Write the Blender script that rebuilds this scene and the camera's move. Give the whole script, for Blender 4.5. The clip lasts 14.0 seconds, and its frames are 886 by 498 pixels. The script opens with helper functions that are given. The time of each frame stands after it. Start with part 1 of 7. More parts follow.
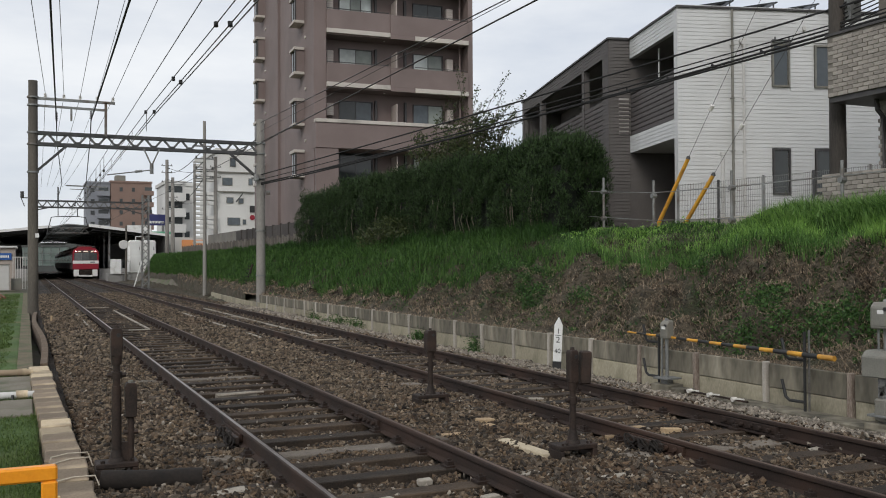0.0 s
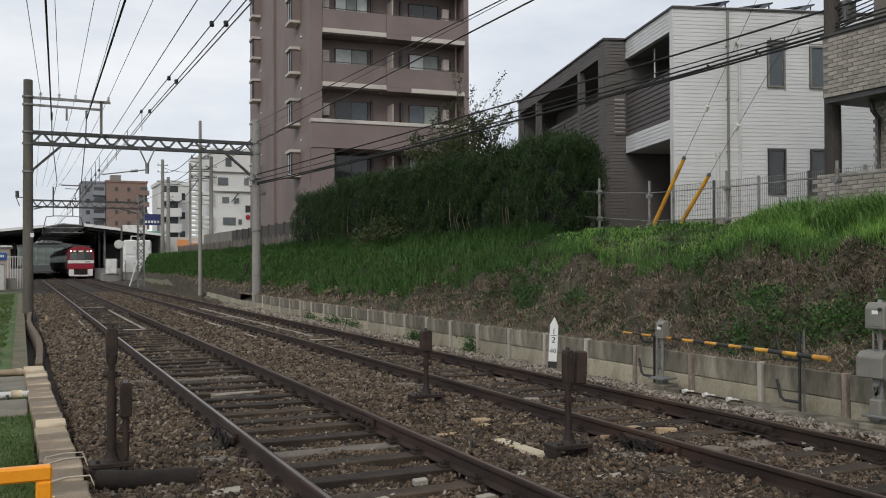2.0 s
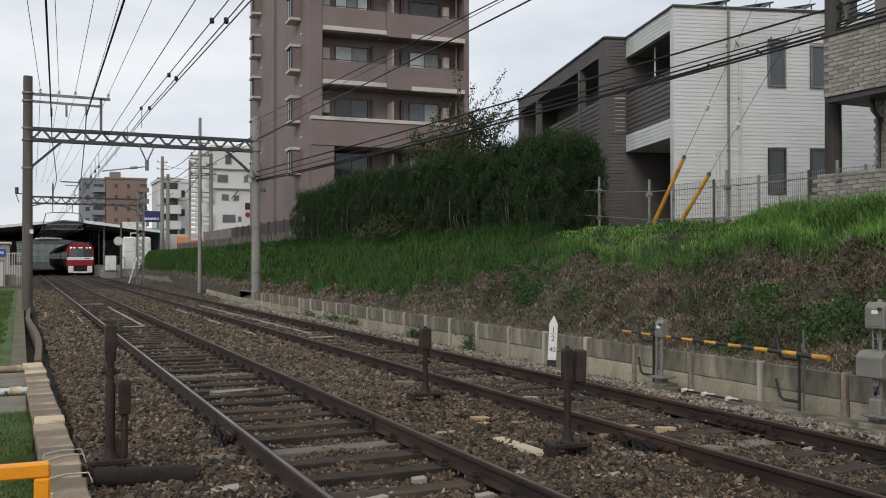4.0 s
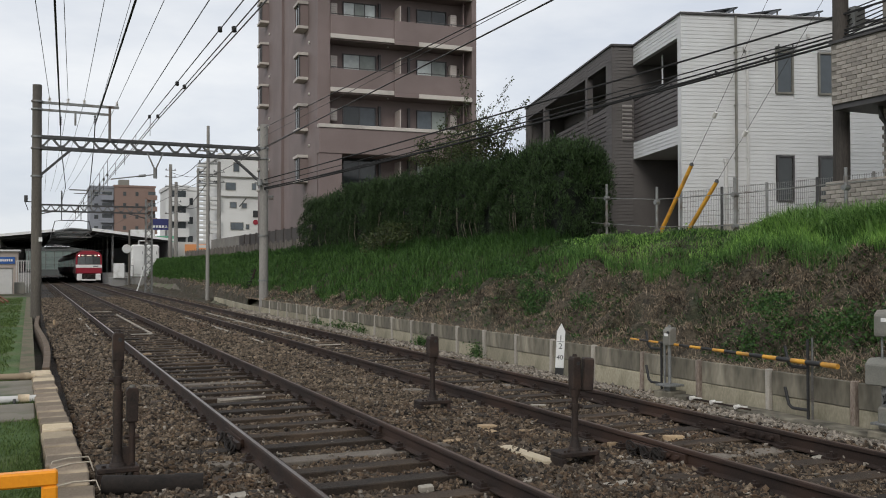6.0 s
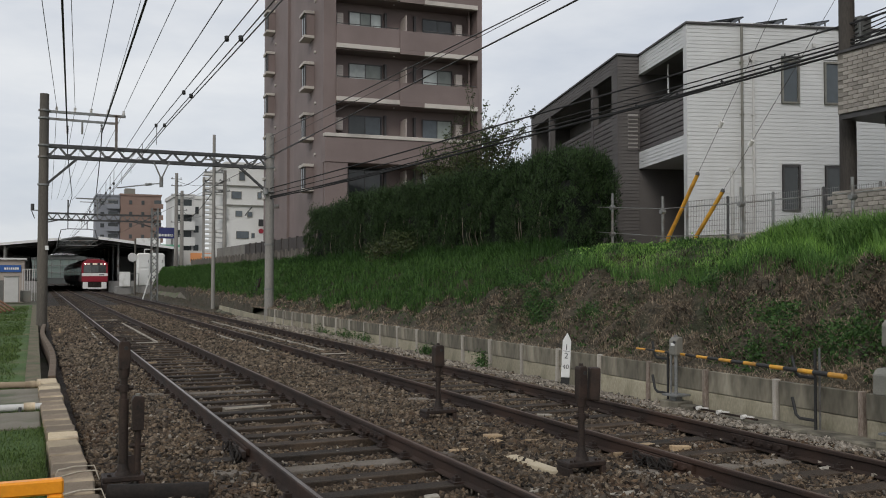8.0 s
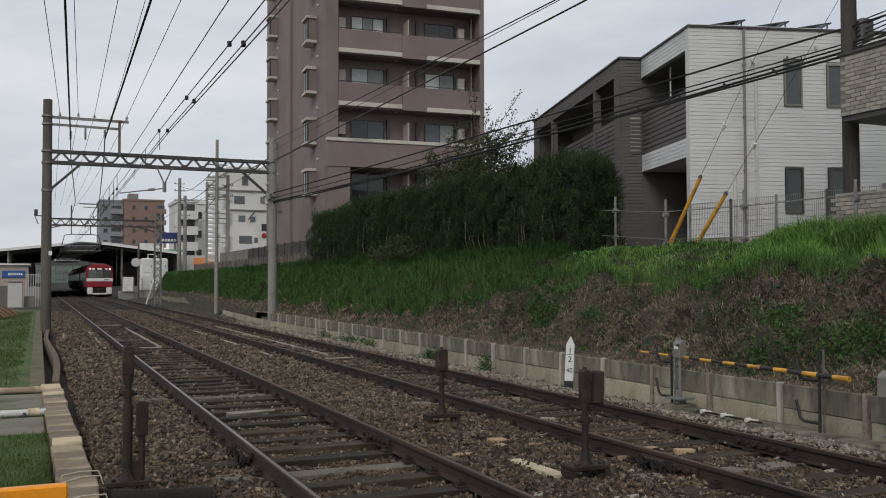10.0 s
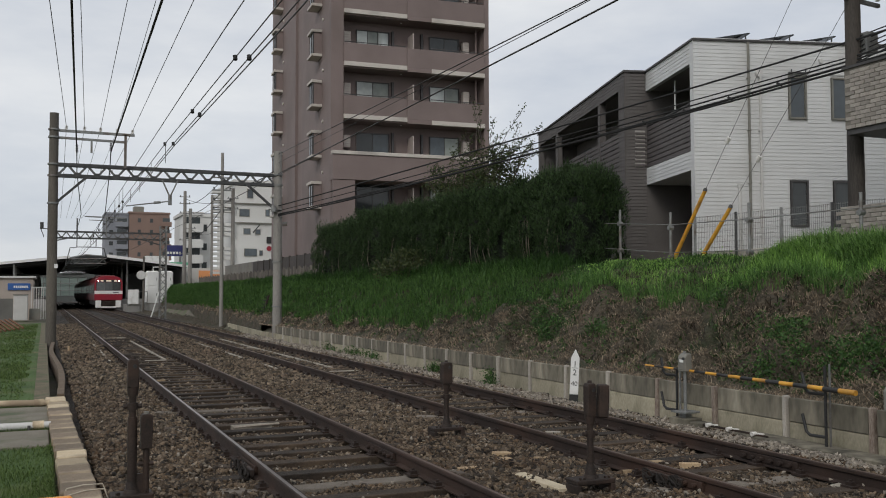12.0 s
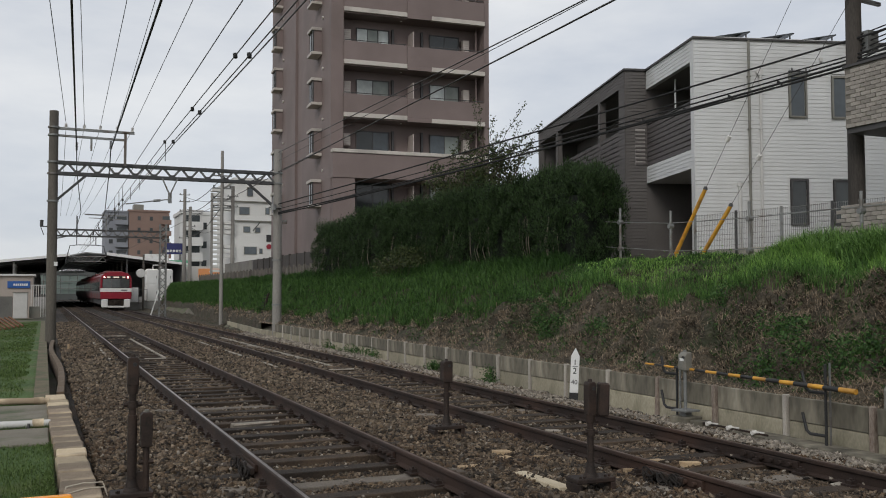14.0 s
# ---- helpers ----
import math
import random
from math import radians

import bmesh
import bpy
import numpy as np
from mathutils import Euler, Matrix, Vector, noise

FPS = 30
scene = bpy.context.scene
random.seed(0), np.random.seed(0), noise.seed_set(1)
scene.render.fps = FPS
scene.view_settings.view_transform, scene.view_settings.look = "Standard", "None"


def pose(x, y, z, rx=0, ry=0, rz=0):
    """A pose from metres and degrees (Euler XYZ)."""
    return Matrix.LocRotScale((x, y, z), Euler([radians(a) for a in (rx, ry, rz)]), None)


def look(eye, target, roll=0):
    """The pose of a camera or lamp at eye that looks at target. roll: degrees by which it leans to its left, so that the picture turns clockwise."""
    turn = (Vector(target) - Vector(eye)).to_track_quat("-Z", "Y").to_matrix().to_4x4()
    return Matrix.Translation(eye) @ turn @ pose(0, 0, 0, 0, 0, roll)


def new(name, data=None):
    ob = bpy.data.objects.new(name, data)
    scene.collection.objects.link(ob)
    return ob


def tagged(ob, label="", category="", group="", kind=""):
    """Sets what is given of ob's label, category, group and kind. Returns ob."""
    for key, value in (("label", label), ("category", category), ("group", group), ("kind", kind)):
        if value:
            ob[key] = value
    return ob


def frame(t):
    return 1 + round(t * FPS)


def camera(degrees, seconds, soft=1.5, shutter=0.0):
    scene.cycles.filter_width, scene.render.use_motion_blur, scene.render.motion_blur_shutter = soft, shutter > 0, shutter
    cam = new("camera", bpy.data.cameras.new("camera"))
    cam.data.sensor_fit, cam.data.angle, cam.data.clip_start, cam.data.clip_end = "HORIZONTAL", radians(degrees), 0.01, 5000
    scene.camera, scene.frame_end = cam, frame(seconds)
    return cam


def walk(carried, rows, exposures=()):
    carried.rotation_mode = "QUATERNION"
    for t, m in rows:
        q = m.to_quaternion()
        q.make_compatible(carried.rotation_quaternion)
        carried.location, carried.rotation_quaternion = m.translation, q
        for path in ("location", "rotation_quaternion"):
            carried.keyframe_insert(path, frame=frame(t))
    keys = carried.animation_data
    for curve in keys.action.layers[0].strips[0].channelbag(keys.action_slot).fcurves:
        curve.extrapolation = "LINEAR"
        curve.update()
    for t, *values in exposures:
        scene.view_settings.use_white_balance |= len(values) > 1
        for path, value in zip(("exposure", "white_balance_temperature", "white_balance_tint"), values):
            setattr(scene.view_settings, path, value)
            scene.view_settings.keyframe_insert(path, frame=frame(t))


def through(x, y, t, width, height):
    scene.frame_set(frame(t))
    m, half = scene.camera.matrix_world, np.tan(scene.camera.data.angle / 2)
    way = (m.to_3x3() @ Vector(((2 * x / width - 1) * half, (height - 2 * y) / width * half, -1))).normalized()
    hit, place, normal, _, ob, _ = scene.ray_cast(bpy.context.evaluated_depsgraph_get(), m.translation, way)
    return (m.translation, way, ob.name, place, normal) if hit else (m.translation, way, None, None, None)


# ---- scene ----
# --- camera: it stands still beside the crossing and turns a little in the hand ---
cam = camera(51.1, 14.0, soft=1.0)
EYE = (0.0, 0.0, 1.819)
TURNS = [
    (0, 90.784, 0.291, -24.230, -0.003, -0.012, -0.000), (0.5, 90.725, 0.367, -24.325, -0.003, -0.015, -0.001), (1, 90.778, 0.427, -24.416, 0.003, -0.009, -0.003),
    (1.5, 90.838, 0.350, -24.443, -0.001, -0.013, -0.002), (2, 90.788, 0.236, -24.487, -0.002, -0.014, -0.001), (2.5, 90.627, 0.130, -24.621, 0.002, -0.002, -0.001),
    (3, 90.512, 0.121, -24.673, 0.002, -0.001, -0.003), (5.5, 91.059, -0.049, -24.126, -0.000, -0.007, 0.003), (6, 91.132, 0.041, -24.052, 0.006, -0.003, 0.002),
    (6.5, 91.260, 0.079, -23.992, 0.000, -0.001, 0.000), (7, 91.485, -0.003, -23.848, -0.001, -0.005, 0.003), (7.5, 91.661, -0.005, -23.809, 0.003, -0.005, 0.002),
    (8, 91.693, -0.066, -23.736, 0.000, 0.008, 0.001), (10.5, 92.000, 0.207, -23.489, -0.004, 0.003, 0.003), (11, 92.140, 0.117, -23.327, -0.005, 0.002, 0.004),
    (11.5, 92.486, 0.044, -23.289, -0.006, -0.003, 0.005), (12, 92.727, 0.118, -23.253, -0.005, -0.002, 0.005), (12.5, 92.977, 0.078, -23.177, -0.006, -0.002, 0.008),
    (13, 93.040, -0.029, -23.199, -0.009, -0.009, 0.005), (13.5, 92.949, -0.071, -23.271, -0.008, 0.003, 0.009), (14, 92.621, 0.063, -23.268, -0.006, 0.008, 0.006)]
walk(cam, [(t, pose(EYE[0] + dx, EYE[1] + dy, EYE[2] + dz, rx, ry, rz)) for t, rx, ry, rz, dx, dy, dz in TURNS],
     [(0, 0.04), (5.5, 0.04), (6.5, 0.0), (7.5, -0.16), (8.2, -0.12), (10.5, -0.24), (11.2, -0.24), (12.5, -0.15), (14, -0.17)])

# --- light: a bright overcast sky, a wide weak sun ---
SUN_EL, SUN_AZ = radians(36), radians(221)
world = bpy.data.worlds.new("sky")
scene.world = world
world.use_nodes = True
wn, wl = world.node_tree.nodes, world.node_tree.links
wn.clear()
w_out, w_bg = wn.new("ShaderNodeOutputWorld"), wn.new("ShaderNodeBackground")
w_sky = wn.new("ShaderNodeTexSky")
w_sky.sky_type, w_sky.sun_disc = "NISHITA", False
w_sky.sun_elevation, w_sky.sun_rotation = SUN_EL, SUN_AZ
w_scale = wn.new("ShaderNodeVectorMath")
w_scale.operation = "SCALE"
w_scale.inputs["Scale"].default_value = 0.09
w_co, w_map = wn.new("ShaderNodeTexCoord"), wn.new("ShaderNodeMapping")
w_map.inputs["Scale"].default_value = (1.0, 1.0, 3.2)
w_noise = wn.new("ShaderNodeTexNoise")
w_noise.inputs["Scale"].default_value, w_noise.inputs["Detail"].default_value = 2.6, 6
w_noise.inputs["Roughness"].default_value = 0.55
w_ramp = wn.new("ShaderNodeValToRGB")
w_ramp.color_ramp.elements[0].position, w_ramp.color_ramp.elements[0].color = 0.34, (0.64, 0.68, 0.75, 1)
w_ramp.color_ramp.elements[1].position, w_ramp.color_ramp.elements[1].color = 0.66, (0.92, 0.93, 0.94, 1)
w_mix = wn.new("ShaderNodeMix")
w_mix.data_type = "RGBA"
w_mix.inputs[0].default_value = 0.88
wl.new(w_co.outputs["Generated"], w_map.inputs["Vector"])
wl.new(w_map.outputs["Vector"], w_noise.inputs["Vector"])
wl.new(w_noise.outputs["Fac"], w_ramp.inputs["Fac"])
wl.new(w_sky.outputs["Color"], w_scale.inputs[0])
wl.new(w_scale.outputs["Vector"], w_mix.inputs[6])
wl.new(w_ramp.outputs["Color"], w_mix.inputs[7])
wl.new(w_mix.outputs[2], w_bg.inputs["Color"])
wl.new(w_bg.outputs["Background"], w_out.inputs["Surface"])
w_bg.inputs["Strength"].default_value = 1.06
sun = new("sun", bpy.data.lights.new("sun", "SUN"))
sun.data.energy, sun.data.angle, sun.data.color = 1.25, radians(24), (1.0, 0.96, 0.90)
sun.matrix_world = look((0, 0, 60), (60 * math.cos(SUN_EL) * 0.66, 60 * math.cos(SUN_EL) * 0.75, 60 - 60 * math.sin(SUN_EL)))

# --- materials ---
def mat(name, lo, hi, scale=6.0, rough=0.8, metal=0.0, bump=0.2, bscale=60.0, stain=None, spread=0.0, island=False, streak=1.0, depth=0.01):
    """Two colours mixed by noise at two scales, a stain of larger size, relief, and a shift of value from piece to piece."""
    m = bpy.data.materials.new(name)
    m.use_nodes = True
    n, l = m.node_tree.nodes, m.node_tree.links
    b = n["Principled BSDF"]
    b.inputs["Roughness"].default_value, b.inputs["Metallic"].default_value = rough, metal
    co = n.new("ShaderNodeTexCoord")
    mp = n.new("ShaderNodeMapping")
    mp.inputs["Scale"].default_value = (1, 1, 1 / streak)
    l.new(co.outputs["Object"], mp.inputs["Vector"])
    big, fine = n.new("ShaderNodeTexNoise"), n.new("ShaderNodeTexNoise")
    big.inputs["Scale"].default_value, big.inputs["Detail"].default_value = scale, 5
    fine.inputs["Scale"].default_value, fine.inputs["Detail"].default_value = bscale, 4
    for q in (big, fine):
        l.new(mp.outputs["Vector"], q.inputs["Vector"])
    add = n.new("ShaderNodeMath")
    add.operation = "MULTIPLY_ADD"
    add.inputs[1].default_value = 0.5
    l.new(fine.outputs["Fac"], add.inputs[0])
    half = n.new("ShaderNodeMath")
    half.operation = "MULTIPLY"
    half.inputs[1].default_value = 0.5
    l.new(big.outputs["Fac"], half.inputs[0])
    l.new(half.outputs[0], add.inputs[2])
    ramp = n.new("ShaderNodeValToRGB")
    ramp.color_ramp.elements[0].position, ramp.color_ramp.elements[0].color = 0.36, (*lo, 1)
    ramp.color_ramp.elements[1].position, ramp.color_ramp.elements[1].color = 0.64, (*hi, 1)
    l.new(add.outputs[0], ramp.inputs["Fac"])
    col = ramp.outputs["Color"]
    if stain:
        st, sr = n.new("ShaderNodeTexNoise"), n.new("ShaderNodeValToRGB")
        st.inputs["Scale"].default_value, st.inputs["Detail"].default_value = stain[3], 6
        l.new(mp.outputs["Vector"], st.inputs["Vector"])
        sr.color_ramp.elements[0].position, sr.color_ramp.elements[1].position = 0.5, 0.68
        l.new(st.outputs["Fac"], sr.inputs["Fac"])
        mx = n.new("ShaderNodeMix")
        mx.data_type = "RGBA"
        l.new(sr.outputs["Color"], mx.inputs[0])
        l.new(col, mx.inputs[6])
        mx.inputs[7].default_value = (*stain[:3], 1)
        col = mx.outputs[2]
    if spread:
        src = n.new("ShaderNodeNewGeometry").outputs["Random Per Island"] if island else n.new("ShaderNodeObjectInfo").outputs["Random"]
        rng = n.new("ShaderNodeMapRange")
        rng.inputs["To Min"].default_value, rng.inputs["To Max"].default_value = 1 - spread, 1 + spread
        l.new(src, rng.inputs["Value"])
        hsv = n.new("ShaderNodeHueSaturation")
        l.new(rng.outputs["Result"], hsv.inputs["Value"])
        l.new(col, hsv.inputs["Color"])
        col = hsv.outputs["Color"]
    l.new(col, b.inputs["Base Color"])
    if bump:
        bp = n.new("ShaderNodeBump")
        bp.inputs["Strength"].default_value, bp.inputs["Distance"].default_value = bump, depth
        l.new(fine.outputs["Fac"], bp.inputs["Height"])
        l.new(bp.outputs["Normal"], b.inputs["Normal"])
    return m


def leaf_mat(name, lo, hi, rough=0.6, through=0.25):
    """Foliage: each blade or leaf takes its own tone between the two."""
    m = bpy.data.materials.new(name)
    m.use_nodes = True
    n, l = m.node_tree.nodes, m.node_tree.links
    b = n["Principled BSDF"]
    geo, ramp, out = n.new("ShaderNodeNewGeometry"), n.new("ShaderNodeValToRGB"), n["Material Output"]
    ramp.color_ramp.elements[0].color, ramp.color_ramp.elements[1].color = (*lo, 1), (*hi, 1)
    l.new(geo.outputs["Random Per Island"], ramp.inputs["Fac"])
    l.new(ramp.outputs["Color"], b.inputs["Base Color"])
    b.inputs["Roughness"].default_value = rough
    b.inputs["Specular IOR Level"].default_value = 0.3
    tr, mx = n.new("ShaderNodeBsdfTranslucent"), n.new("ShaderNodeMixShader")
    l.new(ramp.outputs["Color"], tr.inputs["Color"])
    mx.inputs[0].default_value = through
    l.new(b.outputs[0], mx.inputs[1])
    l.new(tr.outputs[0], mx.inputs[2])
    l.new(mx.outputs[0], out.inputs["Surface"])
    return m


def glass_mat(name, tint, rough=0.06):
    """Dark window glass: a glossy coat over the dim room behind it."""
    m = mat(name, tuple(c * 0.7 for c in tint), tint, 0.8, rough, 0, 0.03, 3, spread=0.35)
    m.node_tree.nodes["Principled BSDF"].inputs["Specular IOR Level"].default_value = 0.45
    return m


def glow_mat(name, colour, power):
    m = bpy.data.materials.new(name)
    m.use_nodes = True
    b = m.node_tree.nodes["Principled BSDF"]
    b.inputs["Base Color"].default_value = (*colour, 1)
    b.inputs["Emission Color"].default_value, b.inputs["Emission Strength"].default_value = (*colour, 1), power
    return m


GROUND = mat("ground_earth", (0.10, 0.085, 0.065), (0.17, 0.15, 0.12), 1.2, 0.95, 0, 0.5, 25, (0.07, 0.10, 0.03, 0.3))
# Near-black bed: shade in the gaps between stones is put into its colour.
BALLAST_SHADE = mat("ballast_bed", (0.006, 0.0044, 0.003), (0.028, 0.021, 0.0145), 4, 0.95, 0, 1.0, 34, (0.048, 0.030, 0.019, 0.5), depth=0.05)
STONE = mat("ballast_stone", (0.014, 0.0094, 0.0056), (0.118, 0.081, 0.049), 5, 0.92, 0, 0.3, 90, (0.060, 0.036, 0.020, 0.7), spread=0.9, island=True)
STONE_MID = mat("ballast_chip", (0.085, 0.063, 0.042), (0.23, 0.180, 0.128), 5, 0.92, 0, 0.3, 90, (0.09, 0.058, 0.035, 0.7), spread=0.6, island=True)
STONE_FAR = mat("ballast_stone_pale", (0.040, 0.0295, 0.019), (0.190, 0.146, 0.101), 5, 0.92, 0, 0.3, 90, (0.10, 0.071, 0.048, 0.5), spread=0.85, island=True)
STONE_ONE = mat("ballast_stone_loose", (0.026, 0.020, 0.0145), (0.108, 0.085, 0.063), 5, 0.92, 0, 0.3, 90, spread=0.6)
STONE_PALE = mat("pale_stone", (0.14, 0.12, 0.095), (0.33, 0.29, 0.24), 5, 0.92, 0, 0.3, 90, spread=0.5, island=True)
RAIL_RUST = mat("rail_rust", (0.010, 0.0052, 0.0035), (0.034, 0.0178, 0.0112), 3, 0.85, 0.0, 0.3, 70, (0.046, 0.0225, 0.0135, 0.6))
RAIL_TOP = mat("rail_top", (0.17, 0.15, 0.135), (0.36, 0.34, 0.32), 0.9, 0.42, 0.8, 0.05, 80)
RAIL_TOP_DULL = mat("rail_top_dull", (0.052, 0.032, 0.022), (0.135, 0.090, 0.066), 2, 0.55, 0.3, 0.1, 80)
WOOD_OLD = mat("sleeper_wood", (0.013, 0.0085, 0.0052), (0.052, 0.035, 0.0215), 3, 0.9, 0, 0.8, 50, (0.080, 0.055, 0.035, 0.9), spread=0.5)
SLEEPER_C = mat("sleeper_concrete", (0.12, 0.10, 0.08), (0.22, 0.19, 0.155), 3, 0.9, 0, 0.5, 60, (0.075, 0.055, 0.04, 1.4), spread=0.25)
IRON_BROWN = mat("iron_brown", (0.012, 0.0076, 0.0055), (0.040, 0.025, 0.018), 6, 0.7, 0.2, 0.3, 60, (0.056, 0.032, 0.022, 3))
CONCRETE = mat("concrete", (0.075, 0.068, 0.050), (0.31, 0.280, 0.215), 2.4, 0.9, 0, 0.4, 7, (0.060, 0.054, 0.041, 1.6), spread=0.3, streak=3)
CONCRETE_PALE = mat("concrete_pale", (0.34, 0.31, 0.265), (0.48, 0.445, 0.39), 2, 0.9, 0, 0.3, 70, (0.22, 0.20, 0.17, 1.4), spread=0.15)
CONCRETE_LOW = mat("concrete_lower", (0.27, 0.243, 0.172), (0.41, 0.37, 0.275), 1.5, 0.9, 0, 0.4, 40, (0.14, 0.135, 0.085, 2.2), spread=0.2, streak=2)
RUST_STAIN = mat("rusty_concrete", (0.15, 0.105, 0.08), (0.36, 0.31, 0.26), 4, 0.9, 0, 0.3, 70, streak=4)
POLE_CONC = mat("pole_concrete", (0.19, 0.18, 0.165), (0.30, 0.285, 0.26), 2, 0.9, 0, 0.3, 50, (0.12, 0.11, 0.10, 0.8), streak=6)
POLE_DARK = mat("pole_dark", (0.075, 0.066, 0.055), (0.15, 0.132, 0.11), 2, 0.85, 0, 0.3, 50, (0.06, 0.055, 0.05, 0.8), streak=6)
STEEL = mat("galvanised_steel", (0.17, 0.175, 0.17), (0.29, 0.295, 0.285), 5, 0.55, 0.5, 0.1, 60, (0.13, 0.10, 0.08, 2))
STEEL_DARK = mat("dark_steel", (0.05, 0.05, 0.05), (0.10, 0.10, 0.10), 5, 0.6, 0.4, 0.1, 60)
CABLE = mat("cable_black", (0.008, 0.008, 0.009), (0.020, 0.020, 0.020), 8, 0.8, 0, 0.05, 60)
WIRE = mat("copper_wire", (0.035, 0.032, 0.03), (0.07, 0.065, 0.06), 8, 0.5, 0.4, 0.05, 60)
CERAMIC = mat("ceramic_white", (0.62, 0.60, 0.56), (0.74, 0.72, 0.68), 8, 0.3, 0, 0.05, 40)
PAINT_WHITE = mat("white_paint", (0.68, 0.68, 0.66), (0.80, 0.80, 0.78), 4, 0.5, 0, 0.05, 60, (0.55, 0.54, 0.50, 2))
BLACK = mat("black_paint", (0.012, 0.012, 0.012), (0.03, 0.03, 0.03), 6, 0.6, 0, 0.1, 60)
YELLOW = mat("yellow_paint", (0.60, 0.29, 0.028), (0.72, 0.37, 0.045), 5, 0.5, 0, 0.1, 60, (0.36, 0.18, 0.035, 3))
ORANGE = mat("orange_paint", (0.80, 0.27, 0.008), (0.88, 0.33, 0.014), 5, 0.4, 0, 0.05, 60, (0.60, 0.24, 0.02, 3))
GREY_BOX = mat("grey_enamel", (0.155, 0.152, 0.13), (0.225, 0.22, 0.19), 5, 0.55, 0.1, 0.1, 60, (0.20, 0.18, 0.15, 2.5))
BEIGE_BLOCK = mat("beige_block", (0.40, 0.315, 0.20), (0.58, 0.48, 0.34), 3, 0.9, 0, 0.3, 60, (0.22, 0.17, 0.115, 2.0), spread=0.35)
SOIL = mat("slope_soil", (0.022, 0.0175, 0.011), (0.120, 0.098, 0.066), 6, 0.95, 0, 1.0, 18, (0.034, 0.040, 0.019, 1.6), depth=0.10)
LAWN = mat("lawn", (0.030, 0.062, 0.013), (0.080, 0.14, 0.034), 1.2, 0.95, 0, 0.8, 30, (0.13, 0.12, 0.055, 0.5), depth=0.03)
GRASS = leaf_mat("grass_blades", (0.024, 0.070, 0.016), (0.165, 0.310, 0.078), 0.6, 0.3)
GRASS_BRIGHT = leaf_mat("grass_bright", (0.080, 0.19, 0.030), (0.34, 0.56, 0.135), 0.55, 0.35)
LAWN_BLADE = leaf_mat("lawn_blades", (0.032, 0.060, 0.011), (0.125, 0.185, 0.048), 0.6, 0.3)
REED = leaf_mat("reed_blades", (0.040, 0.10, 0.022), (0.24, 0.40, 0.12), 0.5, 0.35)
# Darker copy of the slope grass, with the hedge's shade in its colour.
GRASS_SHADED = leaf_mat("grass_shade_side", (0.016, 0.048, 0.011), (0.105, 0.205, 0.048), 0.6, 0.3)
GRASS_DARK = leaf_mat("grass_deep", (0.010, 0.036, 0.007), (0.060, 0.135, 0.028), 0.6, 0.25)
STRAW = leaf_mat("dry_straw", (0.040, 0.029, 0.020), (0.50, 0.395, 0.285), 0.8, 0.15)
DEAD = leaf_mat("dead_scrub", (0.012, 0.010, 0.007), (0.085, 0.060, 0.040), 0.8, 0.15)
WEED = leaf_mat("weed_leaves", (0.010, 0.032, 0.009), (0.080, 0.165, 0.040), 0.6, 0.25)
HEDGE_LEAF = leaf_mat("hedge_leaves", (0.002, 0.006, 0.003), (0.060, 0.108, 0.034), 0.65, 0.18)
TREE_LEAF = leaf_mat("tree_leaves", (0.018, 0.032, 0.010), (0.080, 0.098, 0.034), 0.6, 0.25)
BARK_PALE = mat("pale_bark", (0.10, 0.085, 0.065), (0.20, 0.175, 0.135), 6, 0.9, 0, 0.4, 40)
BARK = mat("bark", (0.045, 0.036, 0.028), (0.10, 0.08, 0.062), 6, 0.9, 0, 0.6, 40)


